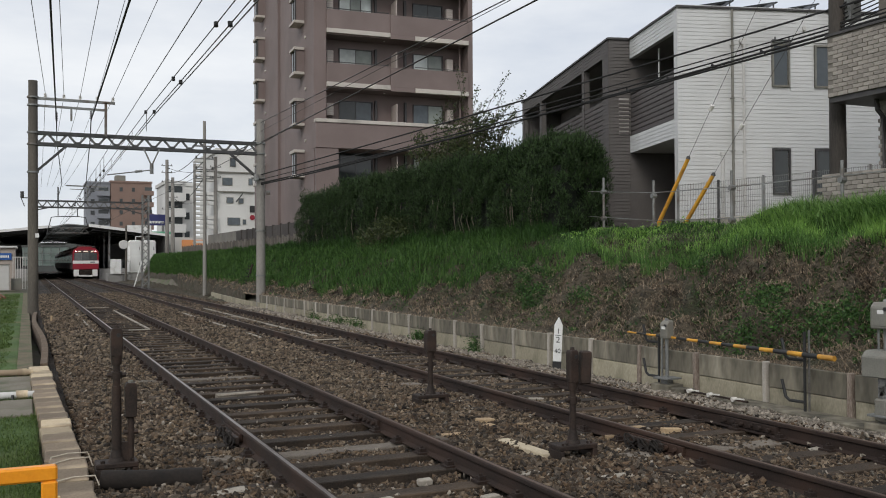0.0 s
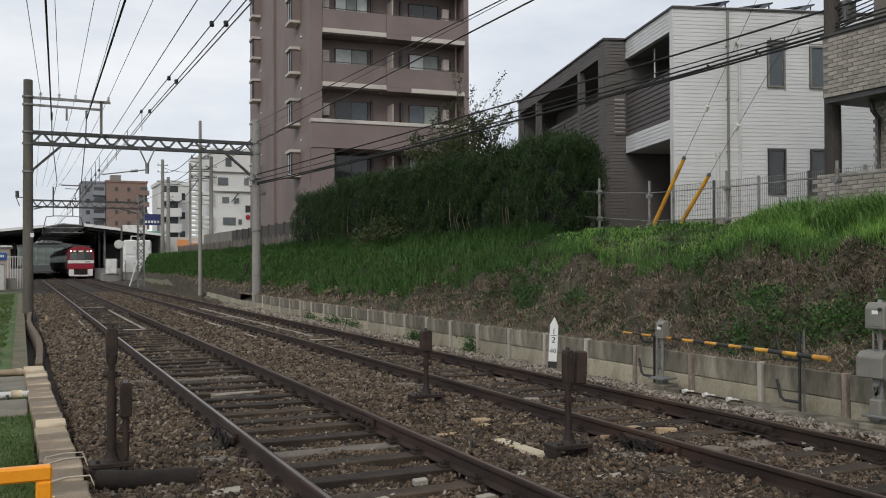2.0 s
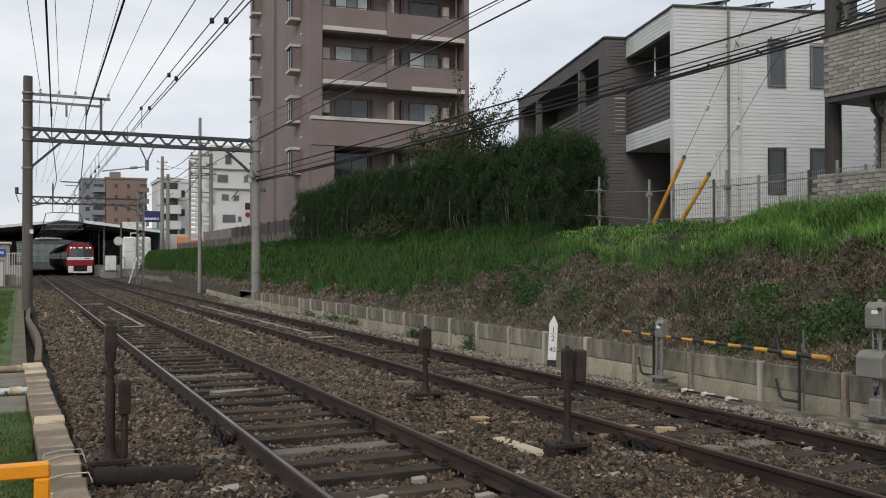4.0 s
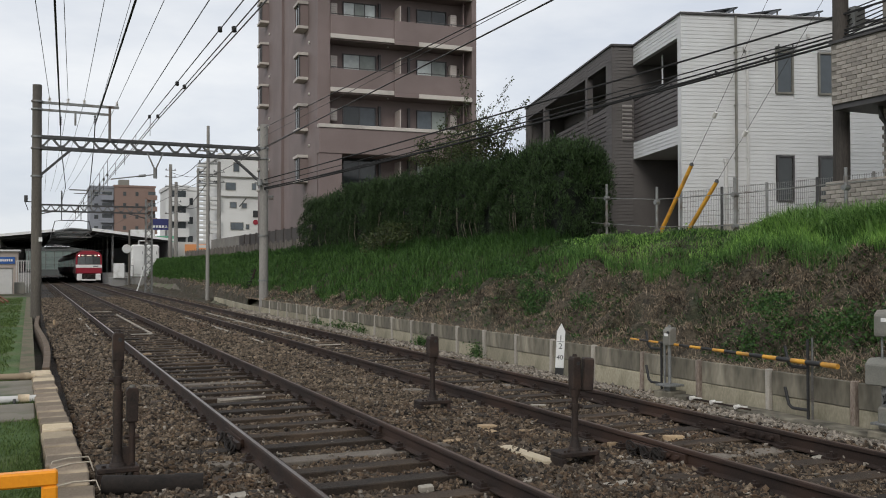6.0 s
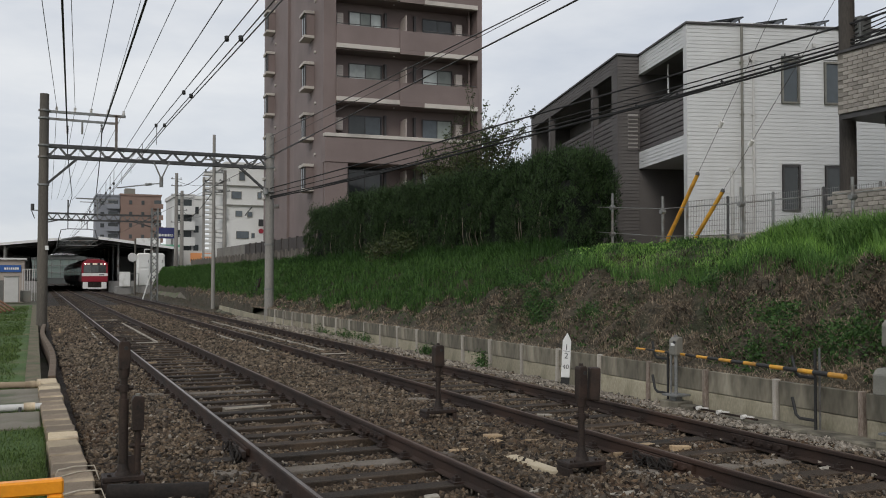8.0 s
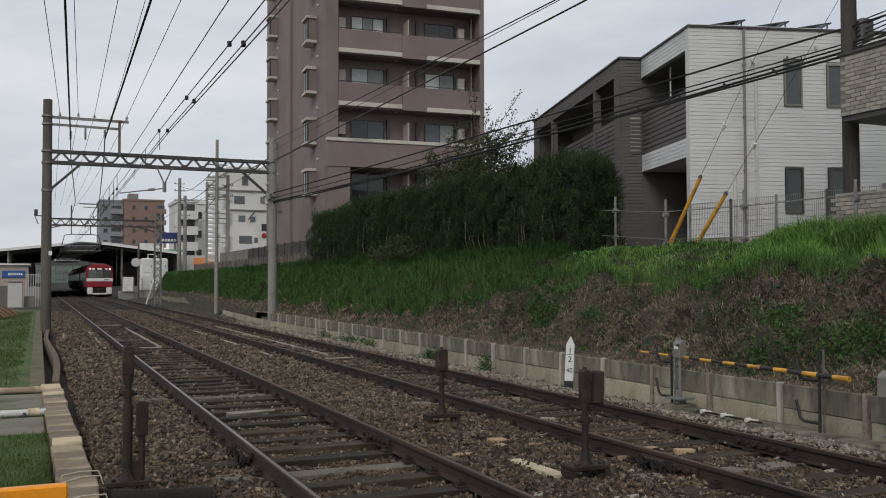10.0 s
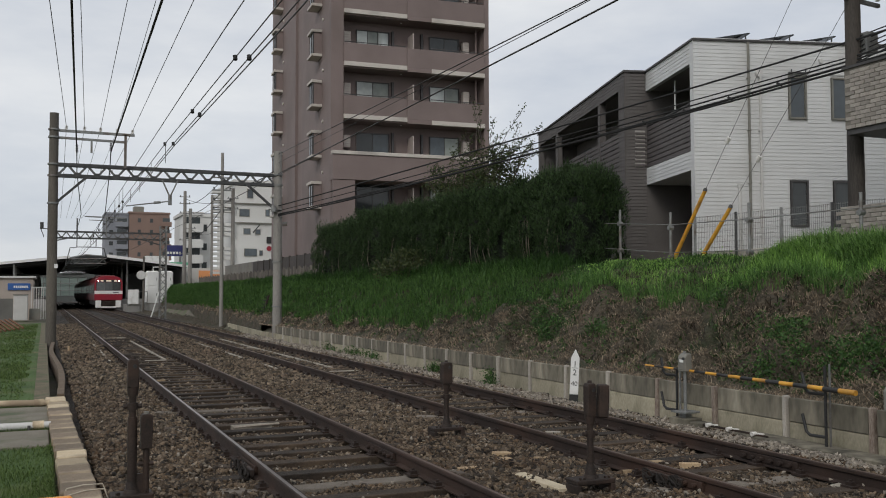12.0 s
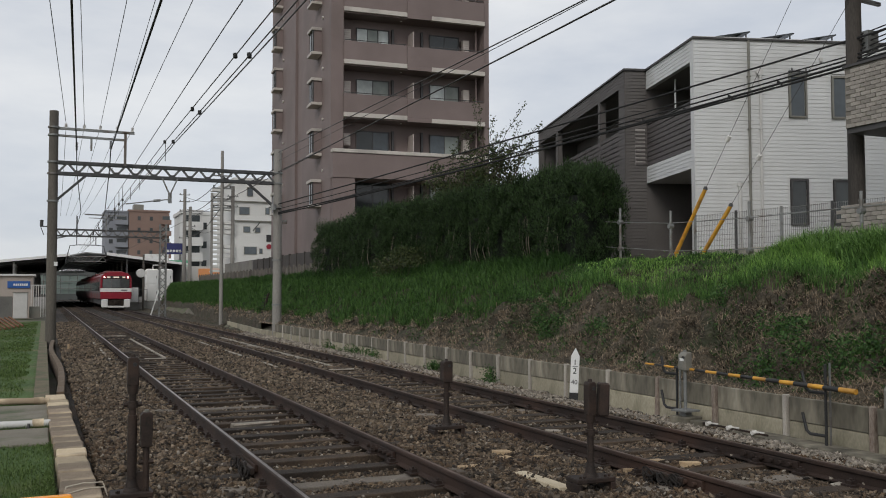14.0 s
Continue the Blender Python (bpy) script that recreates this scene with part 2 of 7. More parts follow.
# --- mesh building ---
class Geo:
    """Vertices and faces of one mesh, gathered piece by piece."""

    def __init__(self):
        self.v, self.f = [], []

    def add(self, verts, faces):
        k = len(self.v)
        self.v.extend(tuple(p) for p in verts)
        self.f.extend(tuple(i + k for i in q) for q in faces)
        return self

    def box(self, x0, x1, y0, y1, z0, z1, m=None):
        p = [Vector(q) for q in ((x0, y0, z0), (x1, y0, z0), (x1, y1, z0), (x0, y1, z0), (x0, y0, z1), (x1, y0, z1), (x1, y1, z1), (x0, y1, z1))]
        if m:
            p = [m @ q for q in p]
        return self.add(p, [(3, 2, 1, 0), (4, 5, 6, 7), (0, 1, 5, 4), (1, 2, 6, 5), (2, 3, 7, 6), (3, 0, 4, 7)])

    def tube(self, a, b, r0, r1=None, n=10, caps=True):
        a, b = Vector(a), Vector(b)
        r1 = r0 if r1 is None else r1
        q = (b - a).to_track_quat("Z", "Y")
        ring = [q @ Vector((math.cos(2 * math.pi * i / n), math.sin(2 * math.pi * i / n), 0)) for i in range(n)]
        faces = [(i, (i + 1) % n, n + (i + 1) % n, n + i) for i in range(n)]
        if caps:
            faces += [tuple(range(n - 1, -1, -1)), tuple(range(n, 2 * n))]
        return self.add([a + v * r0 for v in ring] + [b + v * r1 for v in ring], faces)

    def path(self, pts, r, n=6):
        """A round bar along a line of points."""
        pts = [Vector(p) for p in pts]
        rings = []
        for i, p in enumerate(pts):
            d = (pts[min(i + 1, len(pts) - 1)] - pts[max(i - 1, 0)]).normalized()
            q = d.to_track_quat("Z", "Y")
            rings.append([p + q @ Vector((r * math.cos(2 * math.pi * k / n), r * math.sin(2 * math.pi * k / n), 0)) for k in range(n)])
        faces = [(i * n + k, i * n + (k + 1) % n, (i + 1) * n + (k + 1) % n, (i + 1) * n + k) for i in range(len(pts) - 1) for k in range(n)]
        faces += [tuple(range(n - 1, -1, -1)), tuple(range((len(pts) - 1) * n, len(pts) * n))]
        return self.add([v for g in rings for v in g], faces)

    def prism(self, outline, m, length):
        """An outline in x, z drawn out along y by length, then set by m."""
        n = len(outline)
        v = [m @ Vector((x, 0, z)) for x, z in outline] + [m @ Vector((x, length, z)) for x, z in outline]
        f = [(i, (i + 1) % n, n + (i + 1) % n, n + i) for i in range(n)] + [tuple(range(n - 1, -1, -1)), tuple(range(n, 2 * n))]
        return self.add(v, f)

    def bar(self, a, b, w, h=None):
        """A straight square bar from a to b."""
        a, b = Vector(a), Vector(b)
        h = h or w
        d = (b - a).normalized()
        side = d.cross(Vector((0, 0, 1)))
        side = side.normalized() if side.length > 1e-4 else Vector((1, 0, 0))
        up = side.cross(d)
        p = [e + side * s * w / 2 + up * u * h / 2 for e in (a, b) for s, u in ((-1, -1), (1, -1), (1, 1), (-1, 1))]
        return self.add(p, [(3, 2, 1, 0), (4, 5, 6, 7), (0, 1, 5, 4), (1, 2, 6, 5), (2, 3, 7, 6), (3, 0, 4, 7)])

    def mesh(self, name, material, bevel=0.0, smooth=0):
        me = bpy.data.meshes.new(name)
        me.from_pydata(self.v, [], self.f)
        bm = bmesh.new()
        bm.from_mesh(me)
        bmesh.ops.recalc_face_normals(bm, faces=bm.faces)
        if bevel:
            es = [e for e in bm.edges if len(e.link_faces) == 2 and e.calc_face_angle(0) > 0.6]
            bmesh.ops.bevel(bm, geom=es, offset=bevel, segments=1, affect="EDGES", clamp_overlap=True)
        bm.to_mesh(me)
        bm.free()
        me.materials.append(material)
        if smooth:
            me.shade_smooth()
            me.set_sharp_from_angle(angle=radians(smooth))
        return me


def part(name, g, material, parent=None, label="", bevel=0.0, smooth=0, kind=""):
    me = g if isinstance(g, bpy.types.Mesh) else g.mesh(name, material, bevel, smooth)
    ob = new(name, me)
    if parent is not None:
        ob.parent = parent
    return tagged(ob, label, kind=kind)


def thing(name, label, category, m=None, group="", kind=""):
    e = new(name)
    e.empty_display_size = 0.2
    if m:
        e.matrix_world = m
    return tagged(e, label, category, group, kind)


def raw_mesh(name, co, faces_n, material):
    """A mesh of many alike polygons from an array of corners, faces_n corners to each."""
    me = bpy.data.meshes.new(name)
    n = len(co)
    me.vertices.add(n)
    me.vertices.foreach_set("co", np.ascontiguousarray(co, np.float32).ravel())
    k = n // faces_n
    me.loops.add(n)
    me.loops.foreach_set("vertex_index", np.arange(n, dtype=np.int32))
    me.polygons.add(k)
    me.polygons.foreach_set("loop_start", np.arange(0, n, faces_n, dtype=np.int32))
    me.polygons.foreach_set("loop_total", np.full(k, faces_n, np.int32))
    me.update(calc_edges=True)
    me.materials.append(material)
    return me


rng = np.random.default_rng(7)

# --- the lie of the land ---
RAIL_Z, NEAR_L, NEAR_R, FAR_L, FAR_R = 0.17, 1.966, 3.466, 5.47, 6.97
WALL_X, TERRACE = 8.45, 2.5


def wall_shift(y):
    """The low wall draws away from the tracks towards the station."""
    return 0.062 * np.clip(y - 39.5, 0, 40)


def slope_z(x, y):
    """Height of the embankment beyond the low wall."""
    off = wall_shift(y)
    t = np.clip((x - off - 8.55) / (3.6 - off), 0, 1)
    up = 0.50 + (TERRACE - 0.50) * (0.82 * t + 0.18 * np.sin(t * math.pi / 2))
    up = up + 0.10 * np.sin(y * 0.9 + x) * t * (1 - t) * 2 + 0.05 * np.sin(y * 2.3 - x * 1.7) * t
    return np.where((off > 0) & (x < 8.60 + off), -0.07, up)


def sheet(name, xs, ys, height, material, label, category):
    X, Y = np.meshgrid(xs, ys)
    Z = height(X, Y)
    nx, ny = len(xs), len(ys)
    idx = np.arange(nx * ny).reshape(ny, nx)
    f = np.stack([idx[:-1, :-1], idx[:-1, 1:], idx[1:, 1:], idx[1:, :-1]], -1).reshape(-1, 4)
    me = bpy.data.meshes.new(name)
    me.from_pydata(np.stack([X, Y, Z], -1).reshape(-1, 3).tolist(), [], f.tolist())
    me.materials.append(material)
    me.shade_smooth()
    return tagged(new(name, me), label, category, kind="structure")


def land(X, Y):
    z = np.full_like(X, -0.30)
    left = X < 0.12
    z = np.where(left, -0.10, z)
    back = np.where(X > 12.15, TERRACE - 0.03, 0.0)
    z = np.where(X > 8.5, np.where(X > 12.15, back, slope_z(X, Y) - 0.35), z)
    return np.where((Y > 108) | (Y < -30), -0.10, z)


sheet("ground", [-1500, -60, -12, -3, 0.1, 0.14, 2, 5, 8.4, 8.55, 9.4, 10.3, 11.2, 12.1, 12.2, 16, 30, 80, 1500],
      [-400, -30.1, -29.9, 0, *np.arange(3, 60, 3), 70, 85, 100, 107.9, 108.1, 200, 600, 2500], land, GROUND,
      "bare brown earth under the railway and the town", "ground")


def lumps(X, Y, step, seed):
    """Smooth value noise between 0 and 1 on a grid of the given step."""
    tab = np.random.default_rng(seed).uniform(0, 1, (97, 97))
    u, v = X / step, Y / step
    i, j = np.floor(u).astype(int), np.floor(v).astype(int)
    a, b = u - i, v - j
    a, b = a * a * (3 - 2 * a), b * b * (3 - 2 * b)
    return (tab[i % 97, j % 97] * (1 - a) + tab[(i + 1) % 97, j % 97] * a) * (1 - b) + (tab[i % 97, (j + 1) % 97] * (1 - a) + tab[(i + 1) % 97, (j + 1) % 97] * a) * b


def bank_z(X, Y):
    """The slope's earth with its clods, gullies and small ledges."""
    t = np.clip((X - 8.6) / 3.4, 0, 1)
    k = np.clip(t * 6, 0, 1) * np.clip((0.92 - t) * 3.5, 0, 1)
    r = 0.36 * (lumps(X * 1.6, Y * 0.8, 0.55, 1) - 0.5) + 0.26 * (lumps(X, Y, 0.24, 2) - 0.5) + 0.11 * (lumps(X, Y, 0.11, 3) - 0.5)
    return slope_z(X, Y) + k * r


sheet("embankment", np.linspace(8.52, 12.4, 78), np.concatenate([np.linspace(-29, 4.9, 30), np.linspace(5, 24, 330), np.linspace(24.2, 107, 240)]), bank_z, SOIL,
      "dry earth slope with dead grass above the low wall", "embankment")
sheet("terrace", np.linspace(12.3, 40, 12), np.linspace(-29, 107, 30), lambda X, Y: X * 0 + TERRACE, GROUND,
      "flat ground of the terrace on which the houses stand", "terrace")
sheet("lawn", np.linspace(-16, 0.10, 30), np.linspace(-20, 62, 110),
      lambda X, Y: 0.02 + 0.03 * np.sin(X * 2.1 + Y * 0.7) * np.sin(Y * 1.3), LAWN, "short green grass strip beside the track", "lawn")
PATH_EARTH = mat("path_earth", (0.085, 0.070, 0.042), (0.16, 0.135, 0.085), 3, 0.95, 0, 0.5, 30, (0.06, 0.085, 0.03, 1.2))
sheet("path", np.linspace(-0.14, 0.11, 5), np.linspace(17, 61, 60), lambda X, Y: 0.062 + 0.006 * np.sin(Y * 2) + 0 * X, PATH_EARTH,
      "narrow bare earth path along the edging", "path")


def bed_z(X, Y):
    """Ballast: level between the rails, a little heaped beside the tracks."""
    z = -0.047 + 0.022 * np.sin(X * 5.3 + Y * 2.9) * np.sin(Y * 4.1 - X * 3)
    z = z + 0.034 * np.clip((np.abs(X - 2.716) - 0.72) / 0.12, 0, 1) - 0.012 * (np.abs(X - 6.22) < 0.7)
    z = z - 0.02 * np.clip((0.9 - X) / 0.6, 0, 1) - 0.05 * np.clip((X - 7.6) / 0.7, 0, 1)
    return z


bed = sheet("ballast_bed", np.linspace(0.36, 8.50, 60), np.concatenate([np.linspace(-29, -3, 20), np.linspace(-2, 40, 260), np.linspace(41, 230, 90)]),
            bed_z, BALLAST_SHADE, "ballast sheet under both tracks, near black as shade between the stones", "ballast")

# --- tracks ---
RAIL_OUT = [(-0.065, 0), (0.065, 0), (0.065, 0.012), (0.012, 0.028), (0.009, 0.105), (0.033, 0.118), (0.033, 0.144),
            (0.027, 0.152), (-0.027, 0.152), (-0.033, 0.144), (-0.033, 0.118), (-0.009, 0.105), (-0.012, 0.028), (-0.065, 0.012)]
Y_END = 230.0


def rail(parent, x, top):
    base = RAIL_Z - 0.152
    r = part("rail", Geo().prism(RAIL_OUT, Matrix.Translation((x, -29, base)), Y_END + 29), RAIL_RUST, parent, "rusty brown steel rail")
    head = [(-0.017, 0.1522), (0.017, 0.1522), (0.014, 0.1545), (-0.014, 0.1545)]
    part("running_surface", Geo().prism(head, Matrix.Translation((x, -29, base)), Y_END + 29), top, r, "worn shiny rail top")
    return r


def sleeper_mesh(name, material, half, w, h, sag=0.0):
    g = Geo()
    outline = [(-half, -0.12), (half, -0.12), (half, 0.0), (half - 0.02, h), (half * 0.45, h - sag), (-half * 0.45, h - sag), (-half + 0.02, h), (-half, 0.0)]
    return g.prism(outline, Matrix.Translation((0, -w / 2, 0)), w).mesh(name, material, 0.008)


SLEEPER_W = sleeper_mesh("sleeper", WOOD_OLD, 1.25, 0.21, 0.03)
SLEEPER_B = sleeper_mesh("sleeper", SLEEPER_C, 1.22, 0.24, 0.035, 0.025)
CLIP = Geo().box(-0.14, 0.14, -0.07, 0.07, 0.0, 0.022).box(-0.115, -0.055, -0.035, 0.035, 0.02, 0.055).box(0.055, 0.115, -0.035, 0.035, 0.02, 0.055)
CLIP.tube((-0.085, 0, 0.05), (-0.085, 0, 0.075), 0.016, n=6).tube((0.085, 0, 0.05), (0.085, 0, 0.075), 0.016, n=6)
CLIP = CLIP.mesh("rail_clip", RAIL_RUST, 0.0)


def track(label, xl, xr, tops, joints, pale, step, y0):
    t = thing("railway_track", label, "railway track", group="railway tracks")
    mid = (xl + xr) / 2
    for x, top in ((xl, tops[0]), (xr, tops[1])):
        rl = rail(t, x, top)
        for jy in joints[x == xr]:
            g = Geo()
            for s in (-1, 1):
                g.box(x + s * 0.012, x + s * 0.045, jy - 0.42, jy + 0.42, 0.045, 0.125)
                for k in (-0.33, -0.2, -0.07, 0.07, 0.2, 0.33):
                    g.tube((x + s * 0.045, jy + k, 0.085), (x + s * 0.085, jy + k, 0.085), 0.024, n=6)
            part("joint_bar", g, RAIL_RUST, rl, "dark bolted joint bar", 0.004)
    r = random.Random(int(xl * 100))
    i, y = 0, y0
    while y < 118:
        me = SLEEPER_B if i in pale else SLEEPER_W
        s = part("sleeper", me, None, t)
        s.matrix_basis = pose(mid + r.uniform(-0.03, 0.03), y, -0.010 + r.uniform(-0.008, 0.006), 0, 0, r.uniform(-0.8, 0.8))
        if y < 34:
            for x in (xl, xr):
                c = part("rail_clip", CLIP, None, s)
                c.matrix_basis = s.matrix_basis.inverted() @ pose(x, y, 0.018)
        y += step
        i += 1
    return t


track("railway track with weathered brown sleepers and shiny rails", NEAR_L, NEAR_R, (RAIL_TOP, RAIL_TOP_DULL),
      ((9.6,), (9.75,)), (7, 17), 0.62, 4.3)
track("railway track with rusty rails on grey ballast", FAR_L, FAR_R, (RAIL_TOP_DULL, RAIL_TOP_DULL),
      ((7.2,), (7.6,)), (5, 14), 0.62, 4.0)

# --- low retaining wall of concrete posts and boards ---
wall = thing("wall_retaining", "low weathered concrete wall of posts and boards", "wall", kind="structure")
POST_ME = Geo().box(-0.035, 0.05, -0.032, 0.032, -0.15, 0.55).mesh("post", CONCRETE_PALE, 0.008)
POST_RUST = Geo().box(-0.035, 0.05, -0.032, 0.032, -0.15, 0.545).mesh("post", RUST_STAIN, 0.008)
BOARD_LO = Geo().box(-0.03, 0.03, -0.60, 0.60, -0.15, 0.235).mesh("board", CONCRETE_LOW, 0.008)
BOARD_HI = Geo().box(-0.042, 0.03, -0.60, 0.60, 0.243, 0.53).mesh("board", CONCRETE, 0.006)
r = random.Random(4)
for i in range(-4, 37):
    y = 2.36 + 1.315 * i
    sx = float(wall_shift(y))
    lean = -math.degrees(math.atan(0.062)) if sx > 0 else 0
    if i < 26:
        o = part("post", POST_RUST if i in (4, 6, 7) else POST_ME, None, wall)
        o.matrix_basis = pose(WALL_X + sx + r.uniform(-0.01, 0.01), y, 0, r.uniform(-1, 1), r.uniform(-1.5, 1.5), 0)
    for me in (BOARD_LO, BOARD_HI) if i < 26 else (BOARD_LO,):
        o = part("board", me, None, wall)
        o.matrix_basis = pose(WALL_X + 0.03 + float(wall_shift(y + 0.657)) + r.uniform(-0.006, 0.006), y + 0.657, 0, 0, r.uniform(-0.8, 0.8), lean)
ledge = tagged(part("ledge", Geo().box(8.08, 8.405, 4.0, 9.5, -0.2, 0.055), CONCRETE, None, "low concrete ledge along the foot of the wall", 0.02, kind="structure"), category="ledge", kind="structure")

# --- catenary portal over the tracks ---
STEEL_MID = mat("weathered_steel", (0.10, 0.10, 0.10), (0.19, 0.19, 0.185), 5, 0.6, 0.4, 0.1, 60)
def lattice_beam(parent, a, b, depth, n, flip=False):
    """A flat steel lattice: two chords of angle iron with a zigzag between."""
    a, b = Vector(a), Vector(b)
    up = Vector((0, 0, depth))
    bm_ = part("truss_beam", Geo().bar(a + up, b + up, 0.13, 0.12).bar(a, b, 0.13, 0.12), STEEL_DARK, parent, "dark grey steel lattice beam")
    for i in range(n):
        p, q = a.lerp(b, i / n), a.lerp(b, (i + 0.5) / n)
        s = a.lerp(b, (i + 1) / n)
        part("diagonal", Geo().bar(p, q + up, 0.05, 0.075).bar(q + up, s, 0.05, 0.075), STEEL_MID, bm_)
        part("gusset", Geo().box(p.x - 0.09, p.x + 0.09, p.y - 0.075, p.y - 0.066, p.z - 0.06, p.z + 0.12), STEEL_DARK, bm_)
    part("back_web", Geo().bar(a + Vector((0, 0.28, 0)), b + Vector((0, 0.28, 0)), 0.09, 0.09).bar(a + up + Vector((0, 0.28, 0)), b + up + Vector((0, 0.28, 0)), 0.09, 0.09), STEEL_DARK, bm_)
    return bm_


def insulator(g, p, n=4, r=0.06, step=0.045):
    for k in range(n):
        g.tube((p[0], p[1], p[2] + k * step), (p[0], p[1], p[2] + k * step + step * 0.75), r, r * 0.45, 10)


portal = thing("catenary_portal", "concrete masts joined by a steel lattice beam over the tracks", "catenary portal")
part("mast", Geo().tube((0.23, 36.2, -0.2), (0.22, 36.2, 8.38), 0.185, 0.155, 20), POLE_DARK, portal, "dark stained round concrete mast", smooth=40)
part("mast", Geo().tube((8.62, 37.0, -0.2), (8.61, 37.0, 7.58), 0.185, 0.16, 20), POLE_CONC, portal, "pale grey round concrete mast", smooth=40)
lattice_beam(portal, (0.36, 36.2, 6.12), (8.5, 37.0, 6.20), 0.40, 12)
for x, y, z in ((0.22, 36.2, 6.1), (0.22, 36.2, 6.52), (0.22, 36.2, 7.50), (0.22, 36.2, 7.78), (8.61, 37, 6.2), (8.61, 37, 6.62), (8.61, 37, 5.2), (8.61, 37, 3.1), (0.22, 36.2, 5.1), (8.61, 37, 1.3)):
    part("mast_band", Geo().tube((x, y, z - 0.03), (x, y, z + 0.03), 0.20, 0.20, 18), STEEL, portal, "steel clamp band")
part("knee_brace", Geo().bar((0.36, 36.15, 5.15), (1.35, 36.25, 6.1), 0.09), STEEL_DARK, portal)
part("knee_brace", Geo().bar((8.45, 36.95, 5.25), (7.3, 36.85, 6.2), 0.09), STEEL_DARK, portal)
g = Geo().bar((0.22, 36.2, 7.76), (3.0, 36.2, 7.74), 0.09).bar((0.22, 36.2, 7.50), (2.7, 36.2, 7.46), 0.08).bar((2.68, 36.2, 6.5), (2.68, 36.2, 7.74), 0.09).bar((1.5, 36.2, 7.0), (1.5, 36.2, 7.48), 0.07)
part("feeder_bracket", g, STEEL, portal, "steel cross arm for feeder wires")
for x in (0.63, 1.25, 1.80, 2.39, 2.93):
    g = Geo()
    insulator(g, (x, 36.2, 7.79))
    part("insulator", g, CERAMIC, portal, "white ceramic insulator", smooth=50)
g = Geo().bar((4.05, 36.5, 6.15), (4.32, 36.5, 5.55), 0.05).bar((4.62, 36.5, 6.15), (4.36, 36.5, 5.55), 0.05).tube((4.34, 36.5, 5.2), (4.34, 36.5, 5.6), 0.07)
part("hanger", g, STEEL, portal, "steel V-shaped hanger")
part("number_plate", Geo().box(0.30, 0.42, 35.99, 36.02, 2.75, 2.90), PAINT_WHITE, portal, "small blank white plate")
g = Geo().tube((8.40, 36.8, 5.1), (8.40, 36.8, 5.35), 0.12, 0.09).tube((8.2, 36.8, 5.2), (8.75, 36.8, 5.2), 0.03).box(8.78, 8.95, 36.75, 36.9, 4.55, 4.7)
part("cable_clamp", g, STEEL, portal)

portal_far = thing("catenary_portal", "slim lattice portal with truss mast before the station", "catenary portal")
lattice_beam(portal_far, (0.42, 72, 5.86), (8.1, 72.3, 5.86), 0.46, 12)
part("haunch", Geo().bar((0.45, 72, 5.6), (1.5, 72, 5.84), 0.08).bar((8.05, 72.3, 5.45), (6.6, 72.2, 5.84), 0.08), STEEL_DARK, portal_far)
part("pull_off_frame", Geo().path([(1.35, 72, 3.9), (1.65, 72, 5.15), (2.2, 72, 5.22), (3.5, 72, 5.22), (3.95, 72, 5.15), (4.1, 72, 4.5)], 0.035).bar((2.1, 72, 5.2), (2.1, 72, 5.9), 0.06).bar((3.4, 72, 5.2), (3.4, 72, 5.9), 0.06), STEEL_DARK, portal_far)
part("upright", Geo().bar((2.1, 72, 5.8), (2.1, 72, 7.3), 0.10), STEEL_DARK, portal_far)
part("outer_arm", Geo().bar((-0.35, 72, 6.5), (0.42, 72, 6.5), 0.07).tube((-0.25, 72, 6.5), (-0.25, 72, 6.95), 0.12, n=10).tube((-0.1, 72, 5.9), (-0.3, 72, 6.45), 0.03), STEEL_DARK, portal_far)
g = Geo()
for dx in (-0.22, 0.22):
    for dy in (-0.22, 0.22):
        g.bar((8.15 + dx, 72.3 + dy, -0.1), (8.15 + dx, 72.3 + dy, 6.9), 0.09)
part("truss_mast", g, STEEL, portal_far, "grey lattice steel mast")
for k in range(14):
    z = 0.1 + 0.48 * k
    part("brace", Geo().bar((7.93, 72.08, z), (8.37, 72.08, z + 0.46), 0.06).bar((8.37, 72.52, z), (7.93, 72.52, z + 0.46), 0.06).bar((7.93, 72.52, z), (7.93, 72.08, z + 0.46), 0.06), STEEL, portal_far)
part("mast", Geo().tube((0.42, 72, -0.1), (0.42, 72, 8.0), 0.17, 0.14, 14), POLE_CONC, portal_far, smooth=40)
part("feeder_arm", Geo().bar((2.6, 72, 7.45), (5.4, 72, 7.4), 0.09).bar((4.1, 72.1, 6.2), (4.1, 72.1, 7.45), 0.09).bar((2.9, 72, 7.2), (5.2, 72, 7.15), 0.05), STEEL, portal_far)
part("stay", Geo().tube((7.3, 72.2, 0), (8.1, 72.2, 2.6), 0.05), PAINT_WHITE, portal_far, "white stay tube")

# --- the train ---
TRAIN_RED = mat("train_red", (0.225, 0.008, 0.022), (0.275, 0.011, 0.027), 3, 0.35, 0, 0.02, 40, (0.24, 0.012, 0.016, 1))
TRAIN_SIDE = mat("train_side", (0.12, 0.012, 0.015), (0.15, 0.015, 0.018), 3, 0.4, 0, 0.02, 40)
TRAIN_WHITE = mat("train_white", (0.66, 0.64, 0.62), (0.74, 0.72, 0.70), 3, 0.4, 0, 0.02, 40)
TRAIN_GREY = mat("train_grey", (0.11, 0.10, 0.10), (0.16, 0.15, 0.15), 3, 0.5, 0, 0.05, 40)
TRAIN_ROOF = mat("train_roof", (0.10, 0.03, 0.03), (0.15, 0.045, 0.045), 3, 0.6, 0, 0.1, 40)
GLASS_DARK = glass_mat("glass_dark", (0.045, 0.050, 0.052))
